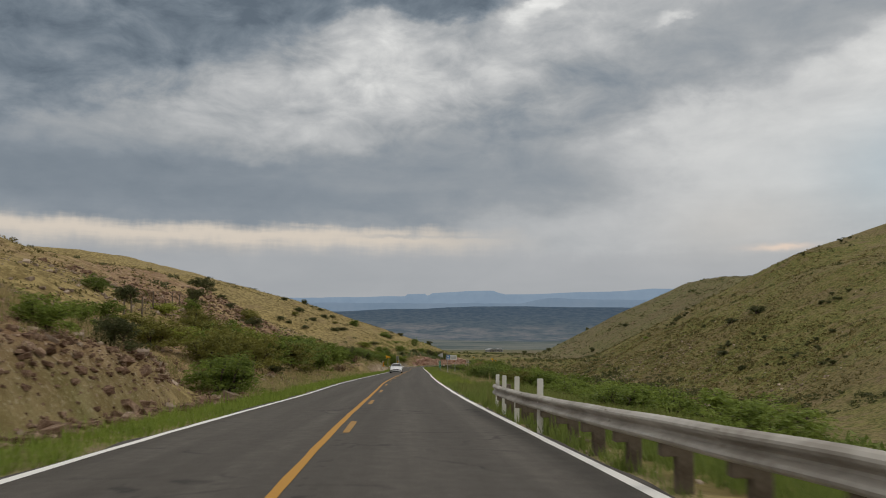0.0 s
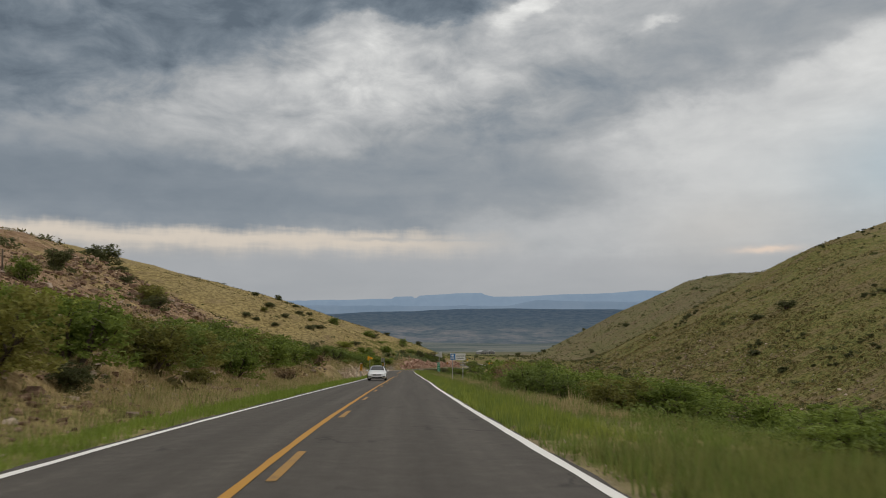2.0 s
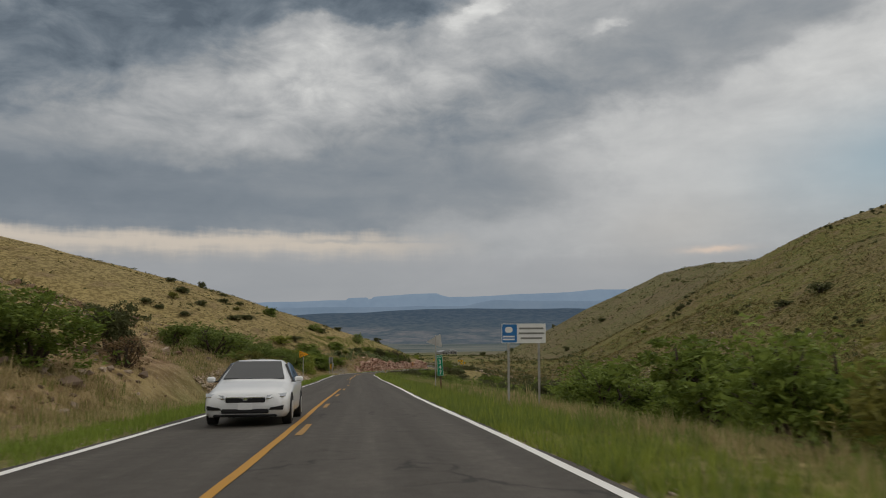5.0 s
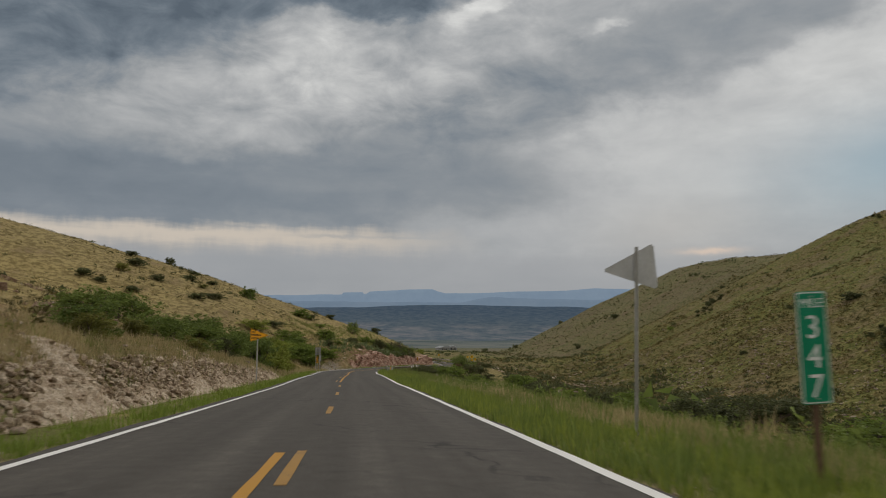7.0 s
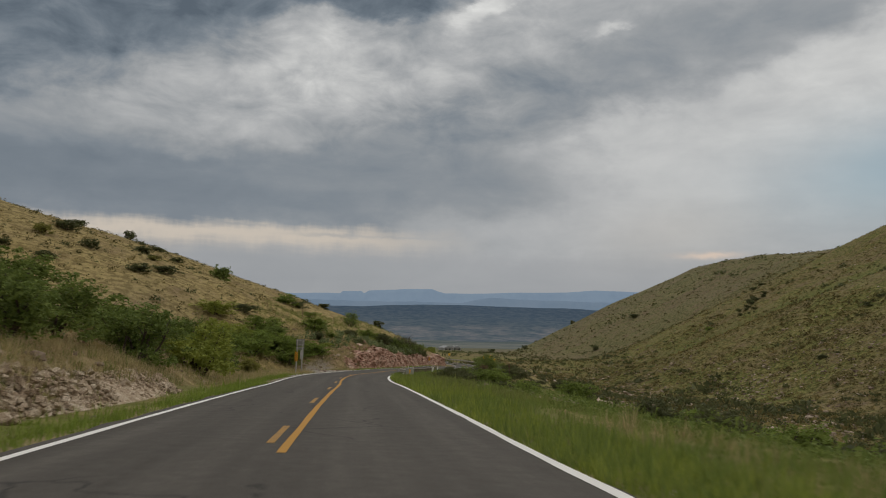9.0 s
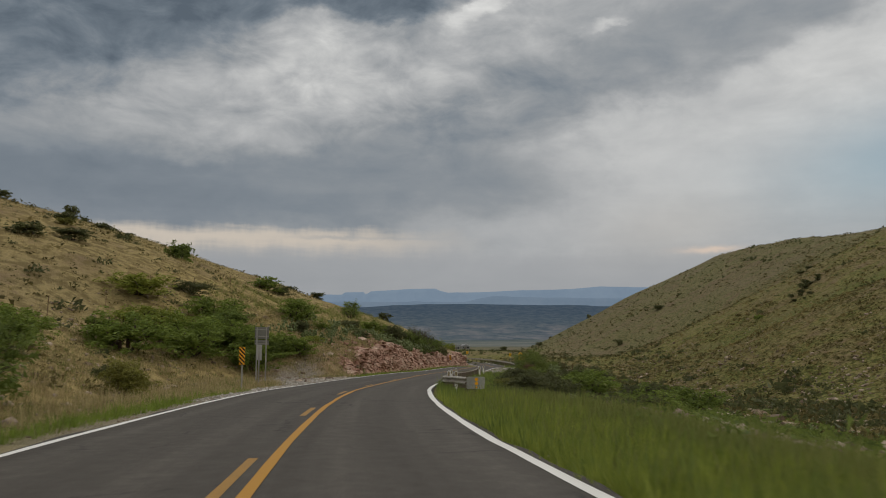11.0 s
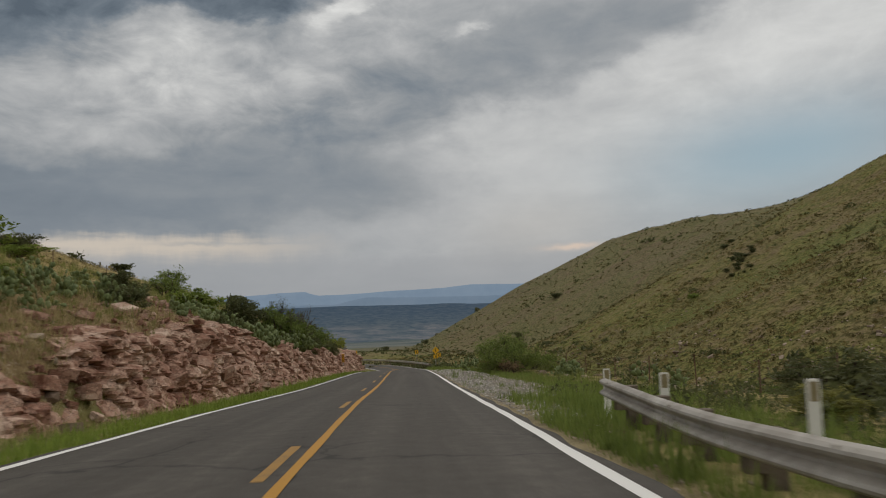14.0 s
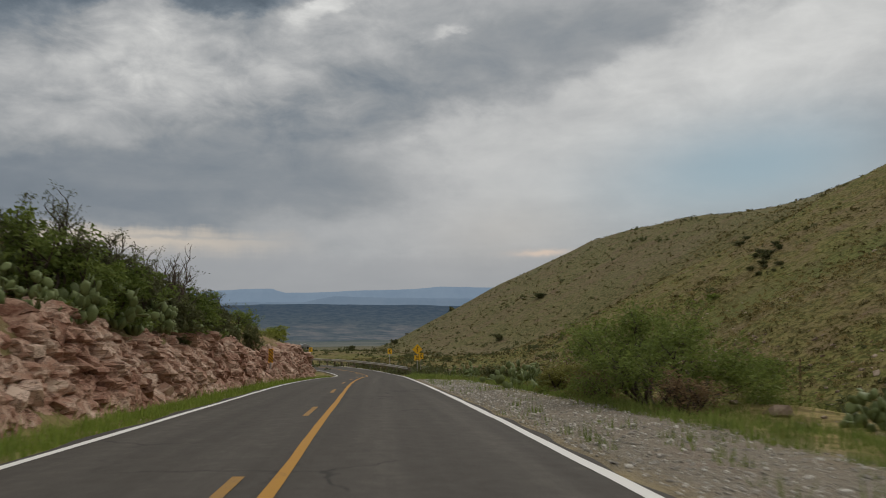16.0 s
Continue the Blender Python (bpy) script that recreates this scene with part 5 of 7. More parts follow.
thicket([  # edge of the red rock cut
    ("b", 171, -36, 3.74, 1.48), ("b", 172, -24, 4.21, 1.41), ("c", 172, -11.5, 1.6, 0.8), ("b", 174, -13.5, 2.4, 1.3), ("a", 179, -15.2, 4.8, 2.3),
    ("a", 180, -13, 2.4, 0.9), ("b", 184, -9.6, 2, 1), ("b", 189, -11.6, 2.2, 1.3), ("b", 196.5, -9, 2.2, 1), ("b", 200, -15, 3.4, 1.8), ("b", 203, -9.4, 2.2, 1),
])
thicket([  # top of the red rock cut
    ("a", 205, -24, 3.4, 1.1), ("b", 210.5, -10.6, 3.6, 2.8), ("a", 211, -14, 3.8, 2.2), ("e", 213, -8.6, 3.8, 3), ("f", 214, -8.3, 3.2, 2.5), ("f", 217, -8.0, 3.0, 2.5),
    ("b", 217.5, -9, 3.4, 2.6), ("b", 218, -30, 4, 1.8), ("b", 220.5, -8.0, 3.2, 2.7), ("b", 221, -8.8, 3.2, 2.5), ("b", 223, -6.9, 1.2, 1.2), ("b", 224, -14, 3.6, 2),
    ("b", 225, -9.2, 3.2, 2.4), ("b", 225, -8.0, 2.8, 2.0), ("f", 228, -8.0, 3.6, 2.5), ("e", 229, -21.5, 3.6, 2.2), ("b", 229, -8.8, 3, 2.2),
    ("b", 231.5, -8.0, 3.2, 2.1), ("b", 233, -9, 3, 2.4), ("e", 236, -23, 4, 2.6), ("b", 236, -7.2, 1.3, 1.3), ("b", 238, -8.8, 2.6, 1.8), ("b", 241, -7, 1.6, 1.8),
])
thicket([  # top of the red rock cut, further on
    ("b", 243, -9.6, 2.4, 1.6), ("e", 248, -8.8, 2.8, 2.2), ("c", 268, -9, 2.4, 1.6), ("a", 275, -11, 3.4, 1.8),
])
thicket([  # ravine edge by the first guardrail
    ("a", -118, 11, 3.0, 1.3), ("a", -108, 9.4, 2.4, 1.2), ("a", -100, 12, 3.4, 1.5), ("a", -93, 10, 3.2, 1.3), ("a", -86, 12.5, 3.8, 1.8), ("a", -84, 15, 3.6, 1.7),
    ("a", -78, 14, 3.8, 1.7), ("a", -72, 18, 4.4, 2.0), ("a", -66, 13, 3.2, 1.5), ("a", -60, 16, 4.2, 2.0),
])
thicket([  # brush by the verge, green and dead
    ("a", -54, 20, 4.6, 2.4), ("a", -48, 14, 3.8, 1.9), ("d", -47, 12, 3.6, 1.9), ("a", -43, 16, 4.6, 2.4), ("a", -41, 16, 4.6, 2.6), ("a", -40, 12.5, 3.4, 1.9),
    ("a", -38, 14.5, 4.6, 2.6), ("f", -38, 10.2, 3.4, 2.0), ("a", -36, 11.5, 4.4, 2.4), ("a", -36, 24, 5, 3.0), ("a", -35, 20, 5, 2.8), ("f", -34.2, 9.4, 3.6, 2.4),
    ("a", -31.6, 9.9, 3.6, 2.3), ("a", -30, 12.5, 4, 2.4), ("a", -29, 15, 4.2, 2.4), ("r", -28.6, 9.2, 2.6, 1.8), ("r", -26.2, 9.5, 3.4, 2.3), ("r", -23, 9.6, 3.4, 2.5),
    ("a", -22, 12.4, 4.2, 2.9), ("a", -20, 12.5, 5.0, 3.4), ("r", -19.5, 10.2, 3.2, 2.4), ("d", -16, 10.6, 3.8, 2.5), ("a", -14, 17, 5, 3.2),
])
thicket([  # brush by the verge, green and dead, further on
    ("d", -11, 11.4, 4.0, 3.2),
])
thicket([  # ravine past the brush
    ("a", -6, 11.4, 4.8, 3.3), ("d", -2, 16, 4.4, 2.8), ("a", 0, 12.0, 5.4, 3.5), ("a", 5, 15.0, 5.4, 3.2), ("a", 14, 12.5, 4.6, 2.6), ("a", 15, 16, 5, 2.6),
    ("a", 19.5, 14, 4.6, 2.4), ("b", 22, 20, 4.6, 2.4), ("a", 28, 16, 4.4, 2.4), ("a", 34, 19, 5.4, 3.0), ("a", 42, 22, 5, 2.6), ("b", 50, 18, 4, 2.2),
    ("a", 55, 26, 5.4, 2.6),
])
thicket([  # ravine floor
    ("b", 64, 22, 4.6, 2.2), ("a", 74, 28, 5.4, 2.6), ("b", 80, 20, 3.6, 1.8), ("a", 90, 26, 5, 2.4), ("b", 99, 20, 3.6, 1.8), ("a", 108, 30, 5.2, 2.4),
    ("b", 116, 23, 4, 2.0), ("a", 126, 30, 5, 2.4), ("b", 134, 13.5, 2.2, 1.0),
])
thicket([  # behind the second guardrail
    ("b", 139, 8.6, 2.4, 1.1), ("b", 141, 10.5, 2.4, 1.1), ("d", 143, 7.6, 1.4, 0.7), ("b", 144, 9.6, 2.9, 1.4), ("b", 147, 9.2, 2.1, 0.9), ("a", 148, 11.5, 3.6, 1.7),
    ("a", 150, 17, 3.8, 1.5), ("b", 151.5, 10.2, 2.4, 1.1), ("b", 153, 8.4, 2.6, 1.2), ("a", 153, 13.5, 4.0, 1.8), ("b", 156, 12.6, 2.9, 1.3), ("a", 157, 9.6, 2.9, 1.5),
])
thicket([  # round the gravel pullout
    ("b", 161, 8.6, 2.4, 1.1), ("a", 162, 13.0, 3.6, 1.6), ("b", 164, 10.4, 2.8, 1.3), ("b", 166, 18, 3.4, 1.3), ("d", 166.5, 8.8, 1.5, 0.7), ("b", 169, 12.6, 2.8, 1.3),
    ("a", 172, 24, 5, 2.6), ("b", 174, 14.4, 3.4, 1.9), ("b", 180, 16, 3.4, 1.8), ("b", 182, 22, 4, 2.0), ("a", 198, 24, 5, 2.4), ("r", 209.5, 8.8, 2.0, 1.3),
    ("r", 216, 8.4, 2.0, 1.2), ("d", 217.5, 8.6, 2.2, 1.2), ("d", 221, 8.4, 2.2, 1.2), ("b", 228, 13, 3, 1.6), ("b", 236, 14, 3, 1.6), ("b", 246, 9.6, 2.0, 1.3),
    ("b", 252, 10.6, 2.2, 1.3), ("b", 262, 9.2, 1.8, 1.1),
])
mesquite("large airy mesquite tree spreading over the fence line", *place(213, 9.3), 6.4, 3.2, 9, 17000, 0.05, LEAF_AIRY, 5, 0.22, 0.42)
for k, (y, u, wide, tall) in enumerate(((218, -8.3, 3.4, 3.6), (227, -8.4, 3.8, 4.0), (213.5, -9.0, 3.8, 3.4), (239, -8.8, 3.2, 2.8), (234, -10, 3.2, 3.2))):
    mesquite("dark crooked mesquite with sparse leaves above the rock cut", *place(y, u), wide, tall, 4, 3400 if k != 1 else 900, 0.035, LEAF_DARK, 30 + k, 0.34, 0.22)
RIDGE_PLANTS = [  # left-hand ridge: kind, x, y, width, height
    ("b", -31.6, 173.3, 3.8, 1.3), ("b", -42, 166, 3.0, 1.2), ("b", -41, 180.5, 3.2, 1.5), ("d", -48, 180.6, 3.2, 1.6), ("b", -39, 228, 3.4, 1.2),
    ("b", -51.4, 168.5, 3.6, 1.5), ("d", -33.5, 187.3, 2.2, 0.9), ("b", -47.8, 167.6, 2.6, 1.1), ("j", -54.9, 249.5, 2.8, 2.9), ("e", -29.2, 222.4, 5.2, 3.2),
    ("b", -62, 236, 4, 1.6), ("b", -47, 243, 3, 1.3), ("j", 3.5, 268, 3.0, 2.6), ("b", -10, 258, 3.4, 1.8), ("a", -16, 222, 5, 2.6), ("b", -40, 205, 4.4, 2.0),
    ("b", -48, 190, 4, 1.8),
]
RIDGE_PLANTS += [  # far right-hand hill
    ("j", 136, 515, 5, 3.6), ("j", 162, 664, 4, 5), ("j", 120, 640, 5, 3.5), ("b", 172, 553, 9, 3), ("b", 119, 189, 5, 2.2), ("j", 150, 229, 8, 4),
    ("b", 142, 238, 7, 2.5), ("b", 158, 371, 3.4, 1.9), ("b", 161, 374, 3.6, 1.8), ("b", 164, 373, 3.0, 1.8), ("b", 167, 378, 3.2, 1.7), ("b", 155, 369, 2.8, 1.6),
    ("b", 160, 378, 2.6, 1.6), ("b", 152, 370, 2.4, 1.5), ("b", 163, 380, 2.8, 1.6), ("a", 138, 367, 3.6, 1.8), ("b", 177, 407, 5, 1.6), ("b", 183, 411, 4, 1.4),
    ("j", 101, 672, 6, 4),
]
rng = np.random.RandomState(23)
for x0, y0, spread, n in ((166, 193, 8, 10), (123, 204, 6, 6), (129, 181, 6, 7), (125, 137, 5, 6), (121, 147, 4, 4), (136, 145, 7, 6), (120, 106, 5, 5), (114, 157, 4, 3), (154, 363, 4, 5), (112, 240, 5, 4), (140, 262, 7, 5), (268, 362, 16, 9), (236, 358, 8, 5)):
    for _ in range(n):
        w = rng.uniform(1.1, 3.0)
        RIDGE_PLANTS.append(("b", x0 + rng.normal() * spread * 0.55, y0 + rng.normal() * spread * 0.7, w, w * rng.uniform(0.45, 0.65)))
for kind, x, y, wide, tall in RIDGE_PLANTS:
    bush(kind, x, y, wide, tall, fine=False)


# scattered low growth that nobody could count
def scatter(name, label, category, spots, rng, build, mat):
    """build(rng, n) gives vertices per plant (n, k, 3) and faces of one plant."""
    spots = np.asarray(spots)
    v, f = build(rng, len(spots))
    v = v + np.stack([spots[:, 0], spots[:, 1], land_z(spots[:, 0], spots[:, 1])], 1)[:, None, :]
    k = v.shape[1]
    faces = (np.asarray(f)[None] + (np.arange(len(spots)) * k)[:, None, None]).reshape(-1, np.asarray(f).shape[1])
    ob = new(name, mesh_of(name, v.reshape(-1, 3), faces, mat))
    return tagged(ob, label, category, kind="stuff")


def shrublet(size, sprays, leaf=1.0):
    def build(rng, n):
        s = size * rng.lognormal(0, 0.45, (n, 1, 1))
        d = rng.normal(size=(n, sprays, 3))
        d /= np.linalg.norm(d, axis=2)[..., None]
        c = d * rng.uniform(0.35, 1.0, (n, sprays, 1)) * (1.0, 1.0, 0.62)
        c[..., 2] = np.abs(c[..., 2]) * 1.0 + 0.05
        a, b = rng.normal(size=(n, sprays, 3)), rng.normal(size=(n, sprays, 3))
        a *= 0.36 * leaf / np.linalg.norm(a, axis=2)[..., None]
        b *= 0.30 * leaf / np.linalg.norm(b, axis=2)[..., None]
        v = np.stack([c - a, c + b, c + a - 0.3 * b], 2).reshape(n, sprays * 3, 3) * s
        return v, np.arange(sprays * 3).reshape(-1, 3)
    return build


def tuft(tall, wide, blades):
    def build(rng, n):
        h = tall * rng.lognormal(0, 0.38, (n, 1))
        a = rng.uniform(0, 2 * math.pi, (n, blades))
        r = wide * np.sqrt(rng.uniform(0, 1, (n, blades))) * 0.5
        base = np.stack([r * np.cos(a), r * np.sin(a), np.full((n, blades), -0.03)], -1)
        out = a + rng.normal(0, 0.7, (n, blades))
        lean = rng.uniform(0.1, 0.55, (n, blades)) * h
        tip = base + np.stack([lean * np.cos(out), lean * np.sin(out), h * rng.uniform(0.6, 1.1, (n, blades))], -1)
        side = np.stack([-np.sin(out), np.cos(out), 0 * out], -1) * (0.008 + 0.014 * h[..., None])
        return np.stack([base - side, base + side, tip], 2).reshape(n, blades * 3, 3), np.arange(blades * 3).reshape(-1, 3)
    return build


def band(rng, n, y0, y1, u0, u1, power=1.0, clump=0.0, seed=0):
    """Random places in a stretch of verge; clump: how patchy."""
    y = rng.uniform(y0, y1, n * 3)
    u = u0 + (u1 - u0) * rng.uniform(0, 1, n * 3) ** power
    patch = rough_field(y + seed, u * 2 + seed, 4.0) + 0.5 * rough_field(y, u * 1.5 + seed, 1.3)
    keep = rng.uniform(0, 1, n * 3) < 1 - clump + clump * smooth(patch, -0.25, 0.55)
    y, u = y[keep][:n], u[keep][:n]
    x, yy = on_road(y, u)
    return np.stack([x, yy], 1)


def outside(p, *boxes):
    """Drop places that lie in a stretch (y0, y1, u0, u1)."""
    s, c = road_head(p[:, 1])
    u = (p[:, 0] - road_x(p[:, 1])) * c
    ok = np.ones(len(p), bool)
    for y0, y1, u0, u1 in boxes:
        ok &= ~((p[:, 1] > y0) & (p[:, 1] < y1) & (u > u0) & (u < u1))
    return p[ok]


rng = np.random.RandomState(11)
BEHIND_RAIL = (132, 176, 6.2, 16)
PULLOUTS = ((106, 124, -4.4, -3.4), (124, 136, -5.1, -3.4), (168, 175, 3.6, 4.8), (175, 182, 3.6, 6.2), (182, 246, 3.6, 7.3), (136, 147, -5.9, -3.4), (147, 151, -7.0, -3.4), (151, 157, -9.4, -3.4), (157, 164.5, -11.0, -3.4))
p = outside(band(rng, 15000, -135, 275, 3.85, 8.6, 1.35, 0.7, 5), (-136, -95, 3.8, 4.9), (124, 172, 3.8, 5.0), *PULLOUTS)
scatter("verge_grass", "lush green roadside grass beside the asphalt", "grass", p, rng, tuft(0.25, 0.34, 10), GRASS_GREEN)
p = np.concatenate([band(rng, 3200, -135, -94, 4.7, 6.4), band(rng, 1100, 126, 170, 4.9, 6.2), band(rng, 1100, 122, 168, 3.95, 4.35, 1.0, 0.8, 81), band(rng, 1500, 124, 152, 3.95, 4.5, 1.0, 0.5, 84), band(rng, 420, 165, 176, 4.2, 7.0, 1.0, 0.7, 83), band(rng, 500, -135, -94, 3.9, 4.2, 1.0, 0.85, 82)])
scatter("verge_grass", "green grass grown up round the guardrail posts", "grass", p, rng, tuft(0.26, 0.30, 8), GRASS_GREEN)
p = np.concatenate([band(rng, 2800, 172, 244, 7.4, 10.5, 1.0, 0.4, 71), band(rng, 200, 170, 240, 3.9, 7.6, 1.0, 0.9, 72)])
scatter("verge_grass", "low green grass along the edge of the gravel", "grass", p, rng, tuft(0.2, 0.36, 9), GRASS_GREEN)
p = outside(np.concatenate([band(rng, 6500, -135, 275, 5.2, 14, 1.0, 0.8, 31), band(rng, 5000, 92, 130, 4.2, 10, 1.0, 0.4, 32), band(rng, 5000, -105, -72, 4.2, 10, 1.0, 0.4, 33)]), BEHIND_RAIL, *PULLOUTS)
scatter("verge_grass", "tall yellowing seed grass on the right verge", "grass", p, rng, tuft(0.26, 0.36, 9), GRASS_MIX)
p = outside(np.concatenate([band(rng, 2600, -60, 78, 6.2, 10, 1.0, 0.6, 77), band(rng, 800, -60, 10, 7.2, 8.6, 1.0, 0.6, 78), band(rng, 160, -29, -26.5, 7.7, 8.7)]), *PULLOUTS)
scatter("dry_grass", "tall straw-coloured dry grass", "grass", p, rng, tuft(0.27, 0.30, 10), GRASS_DRY)
p = np.concatenate([band(rng, 6500, 90, 128, 3.8, 6.8, 1.2, 0.3, 34), band(rng, 6500, -70, 90, 3.85, 6.2, 1.3, 0.55, 36)])
scatter("verge_grass", "short bright green grass close to the white line", "grass", p, rng, tuft(0.22, 0.34, 9), GRASS_BRIGHT)
p = outside(band(rng, 15000, -135, 275, -5.4, -3.8, 1.0, 0.35, 9), (16, 96, -5.3, -4.65), *PULLOUTS)
scatter("verge_grass", "short green grass along the left edge", "grass", p, rng, tuft(0.21, 0.36, 8), GRASS_FRESH)
p = outside(np.concatenate([band(rng, 2500, 98, 150, -12, -5.2, 1.0, 0.5, 38), band(rng, 4200, 18, 96, -10, -6.6, 1.0, 0.55, 39), band(rng, 4200, 158, 186, -18, -7.5, 1.0, 0.6, 29), band(rng, 11000, -135, 178, -22, -6.2, 1.3, 0.75, 13), outside(band(rng, 10000, -135, 10, -13, -5.6, 1.0, 0.8, 14), (-140, -90, -8.6, 0)), band(rng, 4000, 105, 180, -18, -6.0, 1.0, 0.4, 15)]), *PULLOUTS)
scatter("dry_grass", "straw-coloured dry bunch grass on the left bank", "grass", p, rng, tuft(0.27, 0.38, 7), GRASS_DRY)
p = outside(band(rng, 7000, -135, 10, -13, -5.8, 1.0, 0.8, 44), (-140, -90, -8.6, 0))
scatter("dry_grass", "grey-green bunch grass on the left bank", "grass", p, rng, tuft(0.24, 0.38, 7), GRASS_MIX)
p = outside(np.concatenate([band(rng, 6000, 98, 182, -24, -5.6, 1.1, 0.5, 16), band(rng, 300, 98, 150, -9, -4.4, 1.0, 0.6, 18), band(rng, 1800, 18, 96, -10, -6.6, 1.0, 0.6, 48), band(rng, 1300, 158, 184, -17, -7, 1.0, 0.7, 19)]), *PULLOUTS)
scatter("verge_grass", "yellow-green grass on the slope beside the pullout", "grass", p, rng, tuft(0.22, 0.4, 8), GRASS_MIX)
p = band(rng, 8000, 95, 250, -62, -12, 1.0, 0.45, 91)
scatter("dry_grass", "straw-coloured bunch grass dotting the upper slope", "grass", p, rng, tuft(0.30, 0.6, 6), GRASS_DRY)
p = band(rng, 4000, 176, 270, -26, -8.5, 1.2, 0.6, 3)
scatter("dry_grass", "dry grass above the red rock cut", "grass", p, rng, tuft(0.42, 0.36, 9), GRASS_MIX)
p = band(rng, 2800, -135, 175, 9, 24, 1.0, 0.5, 55)
scatter("ravine_weeds", "tangled green weeds in the ravine", "weeds", outside(p, BEHIND_RAIL), rng, shrublet(0.5, 36, 0.29), LEAF_AIRY)
p = band(rng, 2000, -135, 175, 8, 26, 1.2, 0.6, 66)
scatter("ravine_weeds", "pale seeding weeds in the ravine", "weeds", outside(p, BEHIND_RAIL), rng, shrublet(0.45, 34, 0.29), LEAF_AIRY)
p = band(rng, 3600, -135, 175, 22, 44, 1.0, 0.5, 57)
scatter("ravine_weeds", "green weeds on the ravine floor", "weeds", p, rng, shrublet(0.6, 20, 0.5), LEAF_AIRY)
p = band(rng, 900, 132, 182, 6.6, 16, 1.0, 0.5, 58)
scatter("ravine_weeds", "dark tangled growth behind the guardrail", "weeds", p, rng, shrublet(0.42, 40, 0.3), LEAF_DARK)


def hillside(rng, n, x0, x1, y0, y1, clump, size, seed, low=-40.0):
    x, y = rng.uniform(x0, x1, n * 3), rng.uniform(y0, y1, n * 3)
    keep = rng.uniform(0, 1, n * 3) < 1 - clump + clump * (rough_field(x + seed, y, size) + 0.4 * rough_field(x, y + seed, size / 3))
    return np.stack([x[keep][:n], y[keep][:n]], 1)


p = hillside(rng, 17000, 62, 250, 60, 470, 0.6, 18, 5)
scatter("hill_tussocks", "tawny grass tussocks dotting the far slope", "grass", p, rng, shrublet(0.42, 8, 1.2), LEAF_TUSSOCK)
p = hillside(rng, 16000, 60, 250, 60, 470, 0.5, 12, 8)
scatter("hill_tussocks", "pale straw grass tussocks dotting the far slope", "grass", p, rng, shrublet(0.4, 8, 1.1), LEAF_STRAW)
p = hillside(rng, 9000, 36, 150, 110, 400, 0.4, 11, 9)
scatter("hill_tussocks", "pale straw grass tussocks on the near flank of the hill", "grass", p, rng, shrublet(0.42, 12, 0.85), LEAF_STRAW)
p = hillside(rng, 9000, 36, 150, 110, 400, 0.45, 14, 6)
scatter("hill_tussocks", "brown-olive grass tussocks on the near flank of the hill", "grass", p, rng, shrublet(0.5, 12, 0.9), LEAF_TUSSOCK)
p = hillside(rng, 5000, 90, 300, 430, 700, 0.3, 30, 15)
scatter("hill_tussocks", "tawny tussocks on the farthest slope", "grass", p, rng, shrublet(0.55, 8, 1.2), LEAF_TUSSOCK)
p = hillside(rng, 900, 58, 260, 40, 640, 0.9, 38, 25)
scatter("hill_scrub", "dark scrub strewn over the far slope", "shrubs", p, rng, shrublet(0.9, 22, 1.0), LEAF_DARK)
p = hillside(rng, 3600, 34, 100, 40, 330, 0.7, 14, 35)
scatter("ravine_scrub", "dark green scrub along the foot of the hill", "shrubs", p, rng, shrublet(0.72, 16, 0.95), LEAF_DARK)
p = hillside(rng, 10000, -95, -10, -110, 262, 0.5, 16, 45)
scatter("hill_tussocks", "dry tussocks on the left-hand slope", "grass", outside(p, (-200, 400, -9, 20)), rng, shrublet(0.33, 9, 0.75), LEAF_TUSSOCK)
p = hillside(rng, 8000, -95, -10, -110, 262, 0.5, 12, 47)
scatter("hill_tussocks", "pale straw tussocks on the left-hand slope", "grass", outside(p, (-200, 400, -9, 20)), rng, shrublet(0.3, 9, 0.75), LEAF_STRAW)
p = hillside(rng, 6000, -95, -12, -110, 262, 0.6, 9, 46)
scatter("hill_tussocks", "small dark tufts on the left-hand slope", "grass", outside(p, (-200, 400, -10, 20)), rng, shrublet(0.2, 8, 0.75), LEAF_DARK)
p = hillside(rng, 420, -95, -13, -90, 262, 0.7, 25, 85)
scatter("hill_scrub", "dark scrub strewn over the dry slope", "shrubs", outside(p, (-200, 400, -11, 20)), rng, shrublet(0.6, 40, 0.6), LEAF_DARK)
p = hillside(rng, 1500, -40, 200, 300, 700, 0.5, 30, 95)
scatter("valley_scrub", "scrub on the lower ground beyond the bend", "shrubs", p[land_z(p[:, 0], p[:, 1]) < -20], rng, shrublet(1.0, 16), LEAF_DARK)



